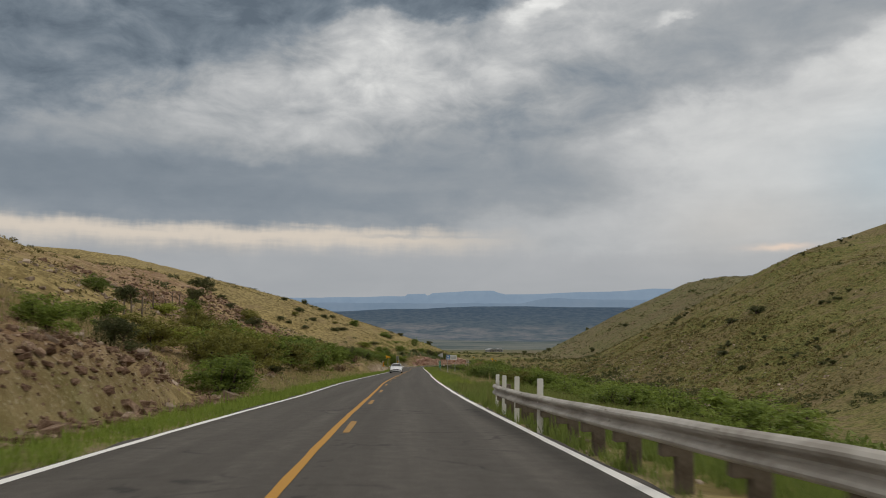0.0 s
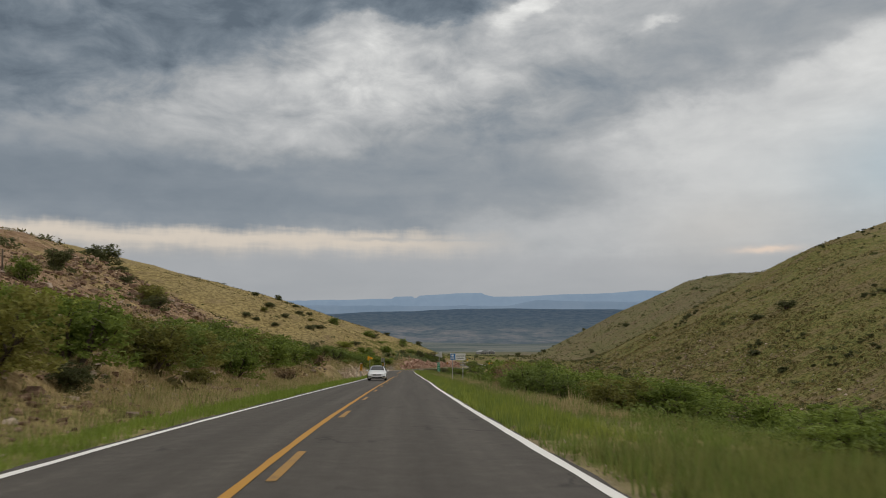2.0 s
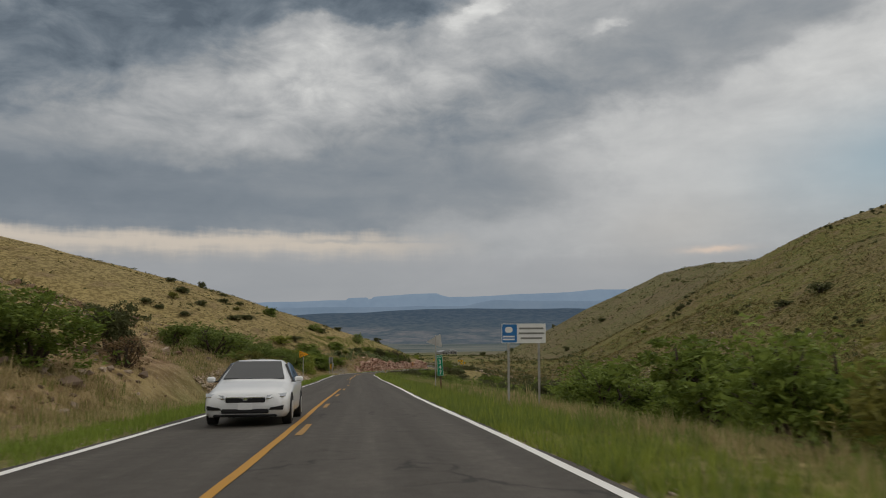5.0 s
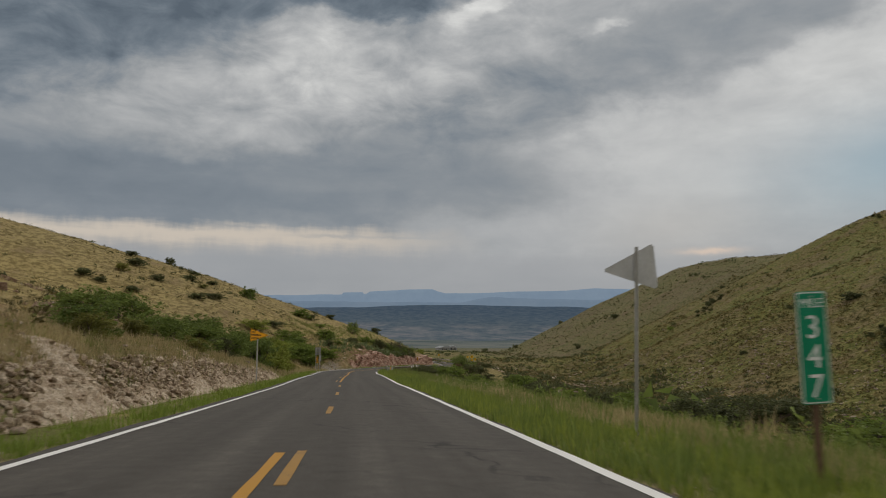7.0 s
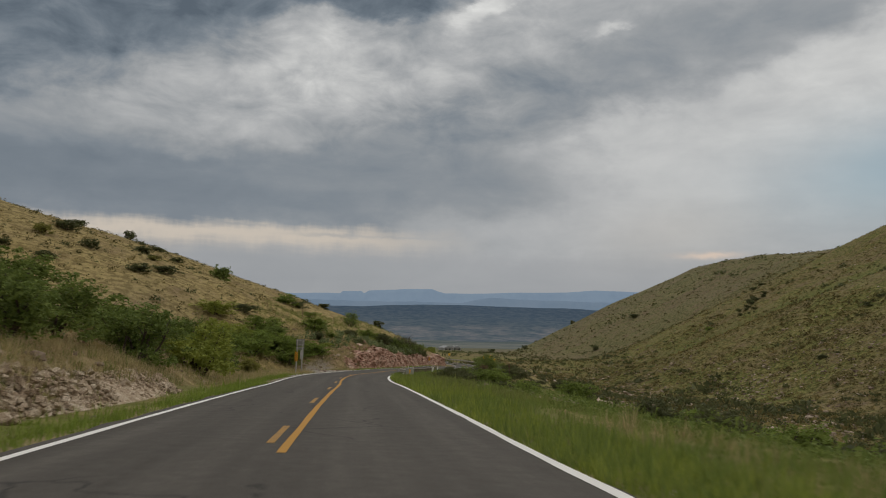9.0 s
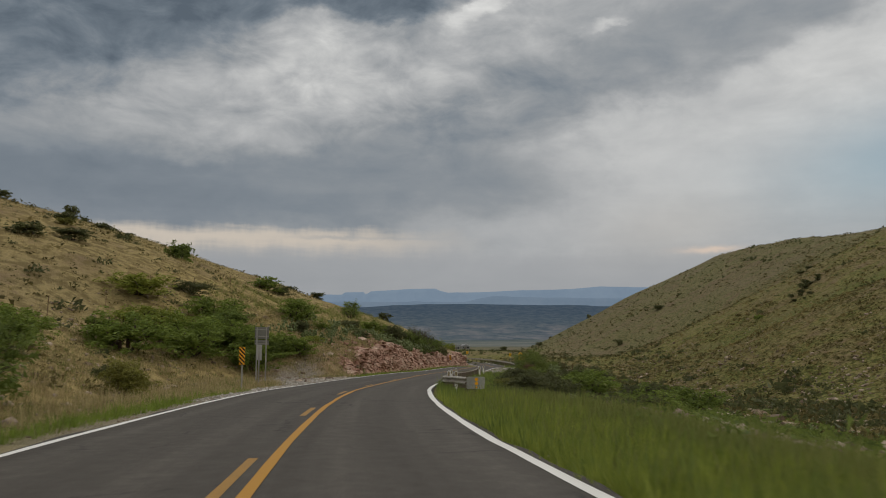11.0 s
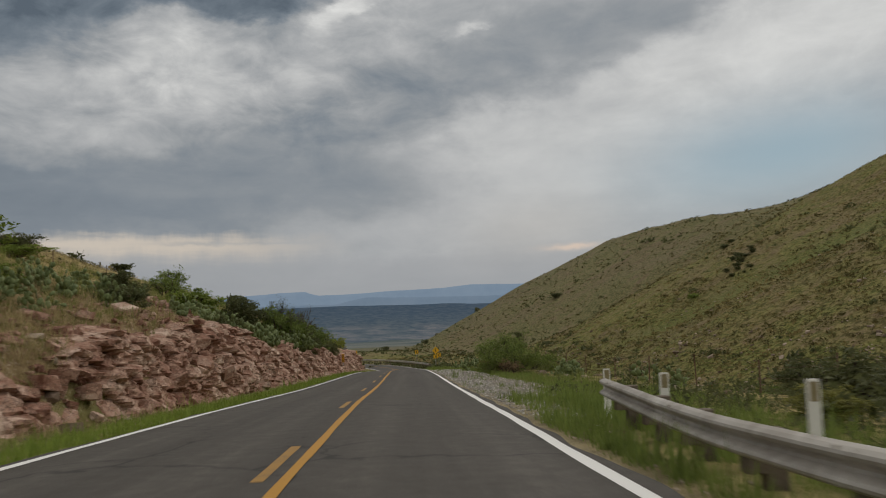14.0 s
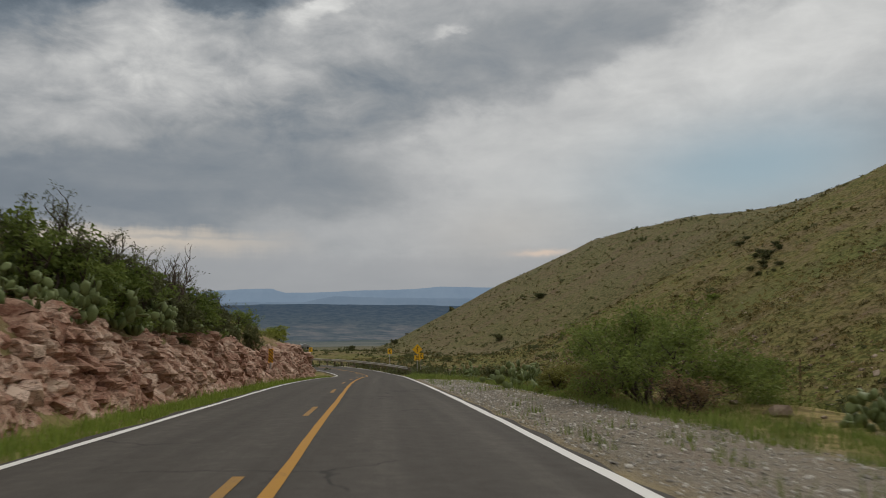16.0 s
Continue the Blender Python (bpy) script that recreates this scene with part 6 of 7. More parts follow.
def boulder(size):
    """Twenty-sided stones, squashed and knocked about."""
    g = (1 + 5 ** 0.5) / 2
    ico = np.array([(-1, g, 0), (1, g, 0), (-1, -g, 0), (1, -g, 0), (0, -1, g), (0, 1, g), (0, -1, -g), (0, 1, -g), (g, 0, -1), (g, 0, 1), (-g, 0, -1), (-g, 0, 1)]) / 1.9
    sides = [(0, 11, 5), (0, 5, 1), (0, 1, 7), (0, 7, 10), (0, 10, 11), (1, 5, 9), (5, 11, 4), (11, 10, 2), (10, 7, 6), (7, 1, 8),
             (3, 9, 4), (3, 4, 2), (3, 2, 6), (3, 6, 8), (3, 8, 9), (4, 9, 5), (2, 4, 11), (6, 2, 10), (8, 6, 7), (9, 8, 1)]

    def build(rng, n):
        s = size * rng.lognormal(0, 0.38, (n, 1, 1)) * rng.uniform(0.6, 1.2, (n, 1, 3)) * (1, 1, 0.65)
        return ico[None] * rng.uniform(0.7, 1.2, (n, 12, 1)) * s, sides
    return build


# ---- rocks ----
p = hillside(rng, 1500, 34, 92, 70, 330, 0.85, 16, 61)
scatter("hill_stones", "pale stones cropping out on the lower slope of the hill", "stones", p, rng, boulder(0.3), STONE)
p = band(rng, 330, 112, 142, 9, 22, 1.0, 0.7, 66)
scatter("hill_stones", "pale stones on the ravine edge outside the bend", "stones", p, rng, boulder(0.26), STONE)
p = hillside(rng, 900, 60, 210, 60, 420, 0.9, 24, 62)
scatter("hill_stones", "pale stones strewn over the hill", "stones", p, rng, boulder(0.28), STONE)
p = np.concatenate([band(rng, 1500, 100, 178, -26, -6.2, 1.0, 0.8, 63), band(rng, 900, -120, 15, -24, -6.2, 1.0, 0.85, 64), band(rng, 500, 20, 98, -24, -7.2, 1.0, 0.8, 65)])
scatter("slope_rubble", "brown rubble lying between the grass on the slope", "stones", p, rng, boulder(0.14), STONE)
def rock_shape(rng, square=0.6):
    """A broken block about one metre across: the hull of a jittered box."""
    bm = bmesh.new()
    for sx in (-1, 1):
        for sy in (-1, 1):
            for sz in (-1, 1):
                bm.verts.new([0.5 * s * rng.uniform(square, 1.0) + rng.uniform(-0.07, 0.07) for s in (sx, sy, sz)])
    for _ in range(7):
        d = rng.normal(size=3)
        d /= np.abs(d).max()
        bm.verts.new(d * 0.5 * rng.uniform(0.8, 1.04))
    bmesh.ops.convex_hull(bm, input=bm.verts, use_existing_faces=False)
    loose = [v for v in bm.verts if not v.link_faces]
    bmesh.ops.delete(bm, geom=loose, context="VERTS")
    return bm


def rock_meshes(seed, n, mat, square=0.6):
    rng = np.random.RandomState(seed)
    out = []
    for _ in range(n):
        bm = rock_shape(rng, square)
        me = bpy.data.meshes.new("rock")
        bmesh.ops.recalc_face_normals(bm, faces=bm.faces)
        bm.to_mesh(me)
        bm.free()
        me.materials.append(mat)
        out.append(me)
    return out


def joined_rocks(name, label, shapes, mats, mat, category="rocks"):
    """Many rocks in one mesh; shapes: templates, mats: a pose for each."""
    data = []
    for me in shapes:
        me.calc_loop_triangles()
        data.append((np.array([v.co for v in me.vertices]), np.array([t.vertices for t in me.loop_triangles])))
    verts, faces, base = [], [], 0
    for k, m in enumerate(mats):
        v, f = data[k % len(data)]
        m = np.array(m)
        verts.append(v @ m[:3, :3].T + m[:3, 3])
        faces.append(f + base)
        base += len(v)
    return tagged(new(name, mesh_of(name, np.concatenate(verts), np.concatenate(faces), mat)), label, category, kind="stuff")


def at_face(y, f):
    """Offset from the centre line of the cut face at a share f of its height."""
    lo, hi = 0.0, 1.0
    for _ in range(20):
        mid = (lo + hi) / 2
        lo, hi = (mid, hi) if mid * mid * (3 - 2 * mid) < f else (lo, mid)
    return -(float(bank_foot(y)) + 1.7 * lo)


def face_poses(rng, y0, y1, course, width, deep, tilt, keep=0.4):
    """Rows of blocks laid up a cut face; each with its pose and station."""
    out, z = [], course * 0.25
    while z < 4.2:
        y = y0 + rng.uniform(0, width)
        while y < y1:
            w = width * rng.lognormal(0, 0.5)
            tall = float(bank_step(y)) * (0.94 + 0.10 * float(rough_field(y, 3, 3.5)))
            if z < tall and rng.uniform() < keep:
                u = at_face(y, min(z / tall, 0.97)) - 0.05
                x, yy = place(y, u + rng.uniform(-0.10, 0.22))
                zz = float(road_z(y)) - 0.1 + z + float(left_slope(y)) * 0.2
                h = course * rng.uniform(0.8, 1.45)
                m = Matrix.LocRotScale((x, yy, zz), Euler((radians(tilt + rng.normal() * 12), radians(rng.normal() * 14), radians(heading(y) + rng.normal() * 30))), (deep * rng.uniform(0.8, 1.5), w * 1.12, h * 1.1))
                out.append((y, m))
            y += w * 0.94
        z += course * rng.uniform(0.85, 1.1)
    return out


def rock_face(name, label, shapes, poses, y0, y1, mat, limit=300):
    """The nearest blocks are parts; the rest are joined into one mesh."""
    x, yy = place(y0, -7.0)
    face = thing(name, label, "rock face", x, yy, height(x, yy))
    inv = face.matrix_world.inverted()
    near = [(y, m) for y, m in poses if y0 <= y <= y1]
    near.sort(key=lambda e: -max(e[1].to_scale()))
    for k, (_, m) in enumerate(near[:limit]):
        o = new("rock", shapes[k % len(shapes)])
        o.parent, o.matrix_local = face, inv @ m
    rest = [m for _, m in near[limit:]] + [m for y, m in poses if not y0 <= y <= y1]
    if rest:
        joined_rocks("broken_rock", "smaller broken blocks filling the rock face", shapes, rest, mat)
    return face


def cracked(a, b, size_a, size_b, seed, jump, tip, notch=0.0):
    """Depth of a face broken into facets: nearest-seed cells, each set back and tipped by chance."""
    r = np.random.RandomState(seed)
    table = r.rand(97, 41, 5)
    ca, cb = a / size_a, b / size_b
    ia, ib = np.floor(ca).astype(int), np.floor(cb).astype(int)
    best, second, depth = np.full(a.shape, 1e9), np.full(a.shape, 1e9), np.zeros(a.shape)
    for da in (-1, 0, 1):
        for db in (-1, 0, 1):
            t = table[(ia + da) % 97, (ib + db) % 41]
            sa, sb = ia + da + 0.1 + 0.8 * t[..., 0], ib + db + 0.1 + 0.8 * t[..., 1]
            d = np.abs(ca - sa) ** 1.6 + np.abs(cb - sb) ** 1.6
            own = jump * (t[..., 2] - 0.5) + tip * ((t[..., 3] - 0.5) * (ca - sa) * size_a + (t[..., 4] - 0.5) * (cb - sb) * size_b)
            second = np.minimum(second, np.maximum(d, best))
            depth, best = np.where(d < best, own, depth), np.minimum(d, best)
    return depth - notch * (1 - smooth(second - best, 0.0, 0.22))


def broken_face(name, label, y0, y1, cell_a, cell_b, mat, seed, dip=0.0, top_extra=0.15, lean=1.15, rugged=1.0):
    """The bedrock of a cut: one faceted sheet from the verge up to the crest, folded back over it."""
    ys = np.arange(y0, y1, 0.1)
    hs = np.arange(-0.25, 4.2 if y0 > 100 else 2.6, 0.085)
    Y, H = np.meshgrid(ys, hs, indexing="ij")
    ends = smooth(Y, y0, y0 + 5) * (1 - smooth(Y, y1 - 4, y1))
    tall = (bank_step(Y) + top_extra + 0.35 * rough_field(Y, Y * 0, 2.7) + 0.2 * rough_field(Y, Y * 0 + 9, 0.9)) * (0.25 + 0.75 * ends)
    f = np.clip(H / np.maximum(tall, 0.2), 0, 1)
    S = Y + dip * H
    depth = rugged * cracked(S, H, cell_a, cell_b, seed, 0.40, 0.5, 0.30) + cracked(S + 3, H, cell_a * 0.38, cell_b * 0.4, seed + 1, 0.13, 0.5, 0.06) + rugged * cracked(S + 1, H, 4.2, 1.6, seed + 2, 0.5, 0.2) + 0.3 * rough_field(Y, H, 2.6) + 0.05 * rough_field(Y * 7, H * 7, 1.0)
    over = np.clip(H - tall, 0, None)
    v = bank_foot(Y) - 0.15 + lean * f - depth * ends * np.clip(H + 0.4, 0, 1) * (1 - 0.7 * np.clip(over * 3, 0, 1)) + over * 1.3 + 1.2 * (1 - ends)
    Z = road_z(Y) - 0.12 + np.minimum(H, tall) + np.where(over > 0, 0.3 * over + 0.12 * rough_field(Y, H * 3, 0.6) - 0.25 * smooth(over, 0.6, 1.4), 0)
    s, c = road_head(Y)
    X, YY = road_x(Y) - v * c, Y + v * s
    ob = new(name, mesh_of(name, np.stack([X, YY, Z], -1).reshape(-1, 3), grid_faces(len(ys), len(hs)), mat))
    return tagged(ob, label, "rock face", kind="structure")


broken_face("red_bedrock", "fractured reddish-pink bedrock of the road cut", 164, 277, 0.95, 0.46, RED_ROCK, 31)
broken_face("pale_bedrock", "crumbling pale layered bedrock of the low bank", 19, 92, 0.30, 0.15, PALE_ROCK, 51, 0.45, -0.1, 1.7, 0.24)
rng = np.random.RandomState(5)
RED_SHAPES, PALE_SHAPES, STONE_SHAPES = rock_meshes(1, 12, RED_ROCK, 0.72), rock_meshes(2, 12, PALE_ROCK, 0.6), rock_meshes(3, 10, STONE, 0.5)
PEBBLES = []
for k in range(6):
    bm = bmesh.new()
    bmesh.ops.create_icosphere(bm, subdivisions=1, radius=0.5)
    bmesh.ops.delete(bm, geom=[v for v in bm.verts if v.co.z < -0.3], context="VERTS")
    for v in bm.verts:
        v.co *= rng.uniform(0.75, 1.15)
    me = bpy.data.meshes.new("pebble")
    bm.to_mesh(me)
    bm.free()
    me.materials.append(GRAVEL)
    PEBBLES.append(me)
red = face_poses(rng, 165, 264, 0.42, 0.75, 0.55, 0, 0.11)
red += [(y, Matrix.LocRotScale((*place(y, at_face(y, f) + rng.uniform(-0.05, 0.35)), float(road_z(y)) - 0.1 + f * float(bank_step(y))), Euler(rng.uniform(-0.6, 0.6, 3)), (0.34 * s, 0.44 * s, 0.22 * s)))
        for y, f, s in zip(rng.uniform(172, 264, 260), rng.uniform(0.0, 1.0, 260), rng.lognormal(0, 0.35, 260))]
rock_face("red_rock_cut", "fractured reddish-pink rock face of a road cut", RED_SHAPES, red, 166, 240, RED_ROCK)
pale = face_poses(rng, 18, 92, 0.12, 0.15, 0.16, -14, 0.3)
pale += [(y, Matrix.LocRotScale((*place(y, at_face(y, f) + rng.uniform(-0.1, 0.3)), float(road_z(y)) - 0.1 + f * float(bank_step(y))), Euler(rng.uniform(-0.7, 0.7, 3)), (0.12 * s, 0.15 * s, 0.07 * s)))
         for y, f, s in zip(rng.uniform(18, 92, 5400), rng.uniform(0.0, 1.0, 5400), rng.lognormal(0, 0.45, 5400))]
rock_face("pale_rock_cut", "low crumbling bank of pale layered rock and rubble", PALE_SHAPES, pale, 26, 80, PALE_ROCK)


def strewn_poses(rng, spots, size, sink=0.3, flat=0.6):
    z = land_z(spots[:, 0], spots[:, 1])
    out = []
    for (x, y), zz in zip(spots, z):
        s = size * rng.lognormal(0, 0.45)
        out.append(Matrix.LocRotScale((x, y, zz + s * flat * (0.5 - sink)), Euler((rng.normal() * 0.25, rng.normal() * 0.25, rng.uniform(0, 6.28))), (s * rng.uniform(0.7, 1.4), s, s * flat)))
    return out


p = np.concatenate([band(rng, 1500, -135, -40, -13, -5.9, 1.0, 0.5, 21), band(rng, 1200, -135, -88, -9, -5.6, 1.0, 0.5, 29)])
joined_rocks("rubble", "reddish rubble strewn over the bank foot", STONE_SHAPES, strewn_poses(rng, p, 0.15), RUBBLE)
p = np.concatenate([band(rng, 3600, -135, -88, -10.5, -5.5, 1.0, 0.7, 64), band(rng, 1500, -88, 14, -9, -5.6, 1.0, 0.8, 65)])
joined_rocks("rubble", "small tan and reddish stones on the bank", PEBBLES, strewn_poses(rng, p, 0.095, 0.3, 0.6), RUBBLE)
p = np.concatenate([band(rng, 1500, -50, 14, -34, -14, 1.0, 0.8, 62), band(rng, 900, 20, 120, -40, -9, 1.0, 0.9, 63)])
joined_rocks("rubble", "brown broken rock strewn over the steep bank", STONE_SHAPES, strewn_poses(rng, p, 0.34, 0.3, 0.55), RUBBLE)
p = band(rng, 1700, -135, 30, -32, -8, 1.1, 0.8, 22)
joined_rocks("rubble", "pale stones lying on the dry slope", STONE_SHAPES, strewn_poses(rng, p, 0.20), STONE)
p = band(rng, 420, 168, 196, -12, -7.0, 1.0, 0.8, 23)
joined_rocks("rubble", "flat reddish stones on the slope beside the pullout", RED_SHAPES, strewn_poses(rng, p, 0.2, 0.3, 0.5), RED_ROCK)
p = np.concatenate([band(rng, 12000, 168, 246, 3.9, 7.8, 1.0, 0.25, 24), band(rng, 2500, 166, 240, 3.9, 5.0)])
joined_rocks("gravel", "coarse grey-tan gravel of the right-hand pullout", PEBBLES, strewn_poses(rng, p, 0.037, 0.3, 0.6), GRAVEL, "gravel")
p = np.concatenate([band(rng, 700, 124, 136, -5.0, -3.8), band(rng, 900, 136, 147, -5.9, -3.8), band(rng, 1500, 147, 157, -8.6, -3.8), band(rng, 1700, 156, 165, -11, -3.8)])
joined_rocks("gravel", "loose gravel of the left-hand pullout", PEBBLES, strewn_poses(rng, p, 0.045, 0.3, 0.6), GRAVEL, "gravel")
p = np.concatenate([band(rng, 1800, -130, 166, 3.8, 4.6, 1.0, 0.3, 26), band(rng, 900, -130, 270, -5.0, -4.0, 1.0, 0.3, 27)])
joined_rocks("gravel", "small loose stones along the asphalt edge", PEBBLES, strewn_poses(rng, p, 0.05, 0.3, 0.6), STONE, "gravel")
p = np.concatenate([hillside(rng, 2200, 66, 128, 90, 420, 0.75, 16, 4), hillside(rng, 2600, 36, 110, 150, 330, 0.7, 9, 14)])
joined_rocks("hill_rocks", "pale rocks scattered over the foot of the hill", STONE_SHAPES, strewn_poses(rng, p, 0.36), STONE)
p = outside(hillside(rng, 260, 30, 75, 150, 330, 0.5, 16, 8), (0, 400, -60, 22))
joined_rocks("hill_rocks", "pale rock outcrops beyond the ravine edge", PALE_SHAPES, strewn_poses(rng, p, 0.5), PALE_ROCK)
for k in range(46):
    x, y = place(rng.uniform(176, 212), rng.uniform(10.6, 12.6))
    b = new("boulder", STONE_SHAPES[k % 10] if k % 3 else PALE_SHAPES[k % 12])
    b.matrix_basis = strewn_poses(rng, np.array([[x, y]]), 0.2, 0.25, 0.6)[0]
    tagged(b, "pale weathered boulder at the edge of the pullout", "boulder", "boulders along the pullout")
for y, u, s in ((186, -6.1, 0.3), (171.5, -6.2, 0.45), (169.6, -6.4, 0.3), (27, -5.7, 0.3), (33, -5.6, 0.25), (-100, -6.4, 0.4), (-92, -6.2, 0.35), (-70, -6.6, 0.25), (-62, -6.3, 0.32), (-61, -6.1, 0.28), (-61.6, -6.6, 0.3), (-40, -6.6, 0.26)):
    x, yy = place(y, u)
    b = new("boulder", STONE_SHAPES[int(abs(y)) % 10])
    b.matrix_basis = strewn_poses(rng, np.array([[x, yy]]), s, 0.25, 0.6)[0]
    tagged(b, "loose stone fallen at the foot of the bank", "boulder", "stones below the bank")

# ---- prickly pears ----
def pad_mesh():
    bm = bmesh.new()
    bmesh.ops.create_icosphere(bm, subdivisions=1, radius=0.5)
    for v in bm.verts:
        z = v.co.z + 0.5
        v.co.x *= 0.78 * (0.72 + 0.42 * z)
        v.co.y *= 0.17
        v.co.z = z
    me = bpy.data.meshes.new("pad")
    bm.to_mesh(me)
    bm.free()
    me.materials.append(PAD)
    me.polygons.foreach_set("use_smooth", [True] * len(me.polygons))
    return me


PAD_MESH = pad_mesh()


def prickly_pear(seed, pads):
    r = np.random.RandomState(seed)
    ob = tagged(new("prickly_pear"), "prickly pear cactus with stacked grey-green pads", "cactus")
    tops = [(Matrix.Translation((r.uniform(-0.5, 0.5), r.uniform(-0.5, 0.5), -0.03)), 0) for _ in range(7)]
    for k in range(pads):
        base, level = tops[k] if k < 7 else tops[r.randint(min(len(tops), 7 + k))]
        if level > 3:
            base, level = tops[r.randint(7)]
        s = 0.34 * r.uniform(0.75, 1.15) * 0.94**level
        m = base @ pose(0, 0, 0, r.normal() * 16, r.normal() * 26, r.uniform(0, 180))
        o = new("pad", PAD_MESH)
        o.parent, o.matrix_local = ob, m @ Matrix.Diagonal((s, s, s, 1))
        tops.append((m @ Matrix.Translation((r.uniform(-0.08, 0.08), 0, s * 0.93)), level + 1))
    return ob


PEARS = [prickly_pear(k, 44) for k in (3, 4)]
spots = [  # slope above the first of the cut: station, offset, size
    (183, -9.4, 1.2), (185.5, -11.0, 1.3), (187, -10.4, 1.1), (189.5, -9.0, 1.3), (193, -15, 1.4), (175, -11.8, 1.2), (172, -12.4, 1.1), (170, -14.5, 1.2),
    (194, -9.0, 1.3), (197.5, -8.4, 1.5), (200.5, -8.3, 1.4), (203.5, -8.2, 1.6), (204.8, -7.9, 1.2), (178, -10.2, 1.1), (180.5, -11.6, 1.2), (168, -15.5, 1.1),
    (163, -17.4, 1.2), (176.5, -14, 1.2), (188, -8.6, 1.1), (191.5, -8.3, 1.2), (194, -18, 1.4), (201, -12, 1.4),
]
spots += [  # crest of the cut
    (206, -8.4, 1.6), (209, -8.2, 1.4), (213, -8.3, 1.5), (218, -8.2, 1.4), (223, -8.2, 1.3), (229, -8.3, 1.3), (236, -8.1, 1.2), (240, -8.1, 1.2), (207.4, -7.8, 1.3),
    (210.6, -7.9, 1.3), (212, -7.5, 1.2), (214.6, -7.9, 1.4), (216.2, -7.6, 1.3), (219.6, -7.8, 1.3), (221.4, -7.6, 1.2), (225.2, -7.8, 1.3), (233, -7.8, 1.2),
    (208, -11, 1.4), (213, -7.6, 1.7), (215.4, -7.5, 1.8), (217.6, -7.4, 1.7), (220, -7.5, 1.7), (223, -7.4, 1.5),
]
spots += [  # beside the gravel
    (205.2, 12.2, 1.15), (204.3, 11.8, 1.2), (206.2, 12.6, 1.1), (203.4, 12.2, 1.0), (207.0, 12.0, 1.0), (256, 8.4, 1.5), (258, 8.0, 1.3), (228, 8.4, 1.3),
    (225.4, 7.4, 1.25), (226.6, 8.2, 1.2), (231, 9.0, 1.1), (193, 15.2, 1.2), (197, 14.8, 1.2),
]
rng = np.random.RandomState(73)
for _ in range(44):
    y = rng.uniform(172, 216)
    spots.append((y, -rng.uniform(8.6 if y > 182 else 10.5, 15.5), rng.uniform(0.9, 1.5)))
for k, (y, u, s) in enumerate(spots):
    x, yy = place(y, u)
    m = Matrix.LocRotScale((x, yy, height(x, yy)), Euler((0, 0, k * 1.3)), (1.12 * s,) * 3 if u > 0 else ((0.92 * s,) * 3 if y > 195 else (0.8 * s,) * 3))
    if k < 2:
        PEARS[k].matrix_basis = m
    else:
        seed = PEARS[k % 2]
        keep = seed.matrix_basis.copy()
        seed.matrix_basis = Matrix()
        copy_thing(seed, m)
        seed.matrix_basis = keep

# ---- oncoming car ----
CAR_WHITE = material("white_car_paint", 0.25, 0.0, 0.6)[0]
CAR_WHITE.node_tree.nodes["Principled BSDF"].inputs["Base Color"].default_value = (0.80, 0.81, 0.82, 1)
CAR_WHITE.node_tree.nodes["Principled BSDF"].inputs["Coat Weight"].default_value = 0.6
CAR_GLASS = material("tinted_car_glass", 0.05, 0.0, 0.7)[0]
CAR_GLASS.node_tree.nodes["Principled BSDF"].inputs["Base Color"].default_value = (0.015, 0.018, 0.02, 1)
CAR_BLACK = material("black_car_plastic", 0.5)[0]
CAR_BLACK.node_tree.nodes["Principled BSDF"].inputs["Base Color"].default_value = (0.012, 0.012, 0.013, 1)
CHROME = material("chrome", 0.12, 1.0)[0]
CHROME.node_tree.nodes["Principled BSDF"].inputs["Base Color"].default_value = (0.75, 0.76, 0.78, 1)
LAMP = material("headlamp_lens", 0.08, 0.3, 0.8)[0]
LAMP.node_tree.nodes["Principled BSDF"].inputs["Base Color"].default_value = (0.55, 0.58, 0.62, 1)
TYRE = grained("tyre_rubber", (0.012, 0.012, 0.012), (0.03, 0.03, 0.03), 12.0, 0.9, local=True)

SECTIONS = [  # along, half width, sill, shoulder, top, half width at the top
    (0.00, 0.66, 0.34, 0.50, 0.62, 0.58), (0.06, 0.80, 0.24, 0.55, 0.70, 0.68), (0.22, 0.88, 0.20, 0.62, 0.77, 0.72), (0.60, 0.915, 0.19, 0.70, 0.85, 0.74), (1.20, 0.925, 0.19, 0.80, 0.94, 0.76),
    (1.42, 0.925, 0.19, 0.84, 1.01, 0.75), (1.80, 0.925, 0.19, 0.87, 1.23, 0.66), (2.20, 0.925, 0.19, 0.89, 1.42, 0.57), (2.60, 0.925, 0.19, 0.90, 1.465, 0.56), (3.20, 0.925, 0.19, 0.91, 1.45, 0.56),
    (3.70, 0.92, 0.20, 0.92, 1.33, 0.58), (4.20, 0.91, 0.22, 0.94, 1.10, 0.66), (4.65, 0.88, 0.25, 0.90, 1.03, 0.68), (4.82, 0.82, 0.30, 0.80, 0.97, 0.64), (4.88, 0.74, 0.36, 0.70, 0.90, 0.58)]


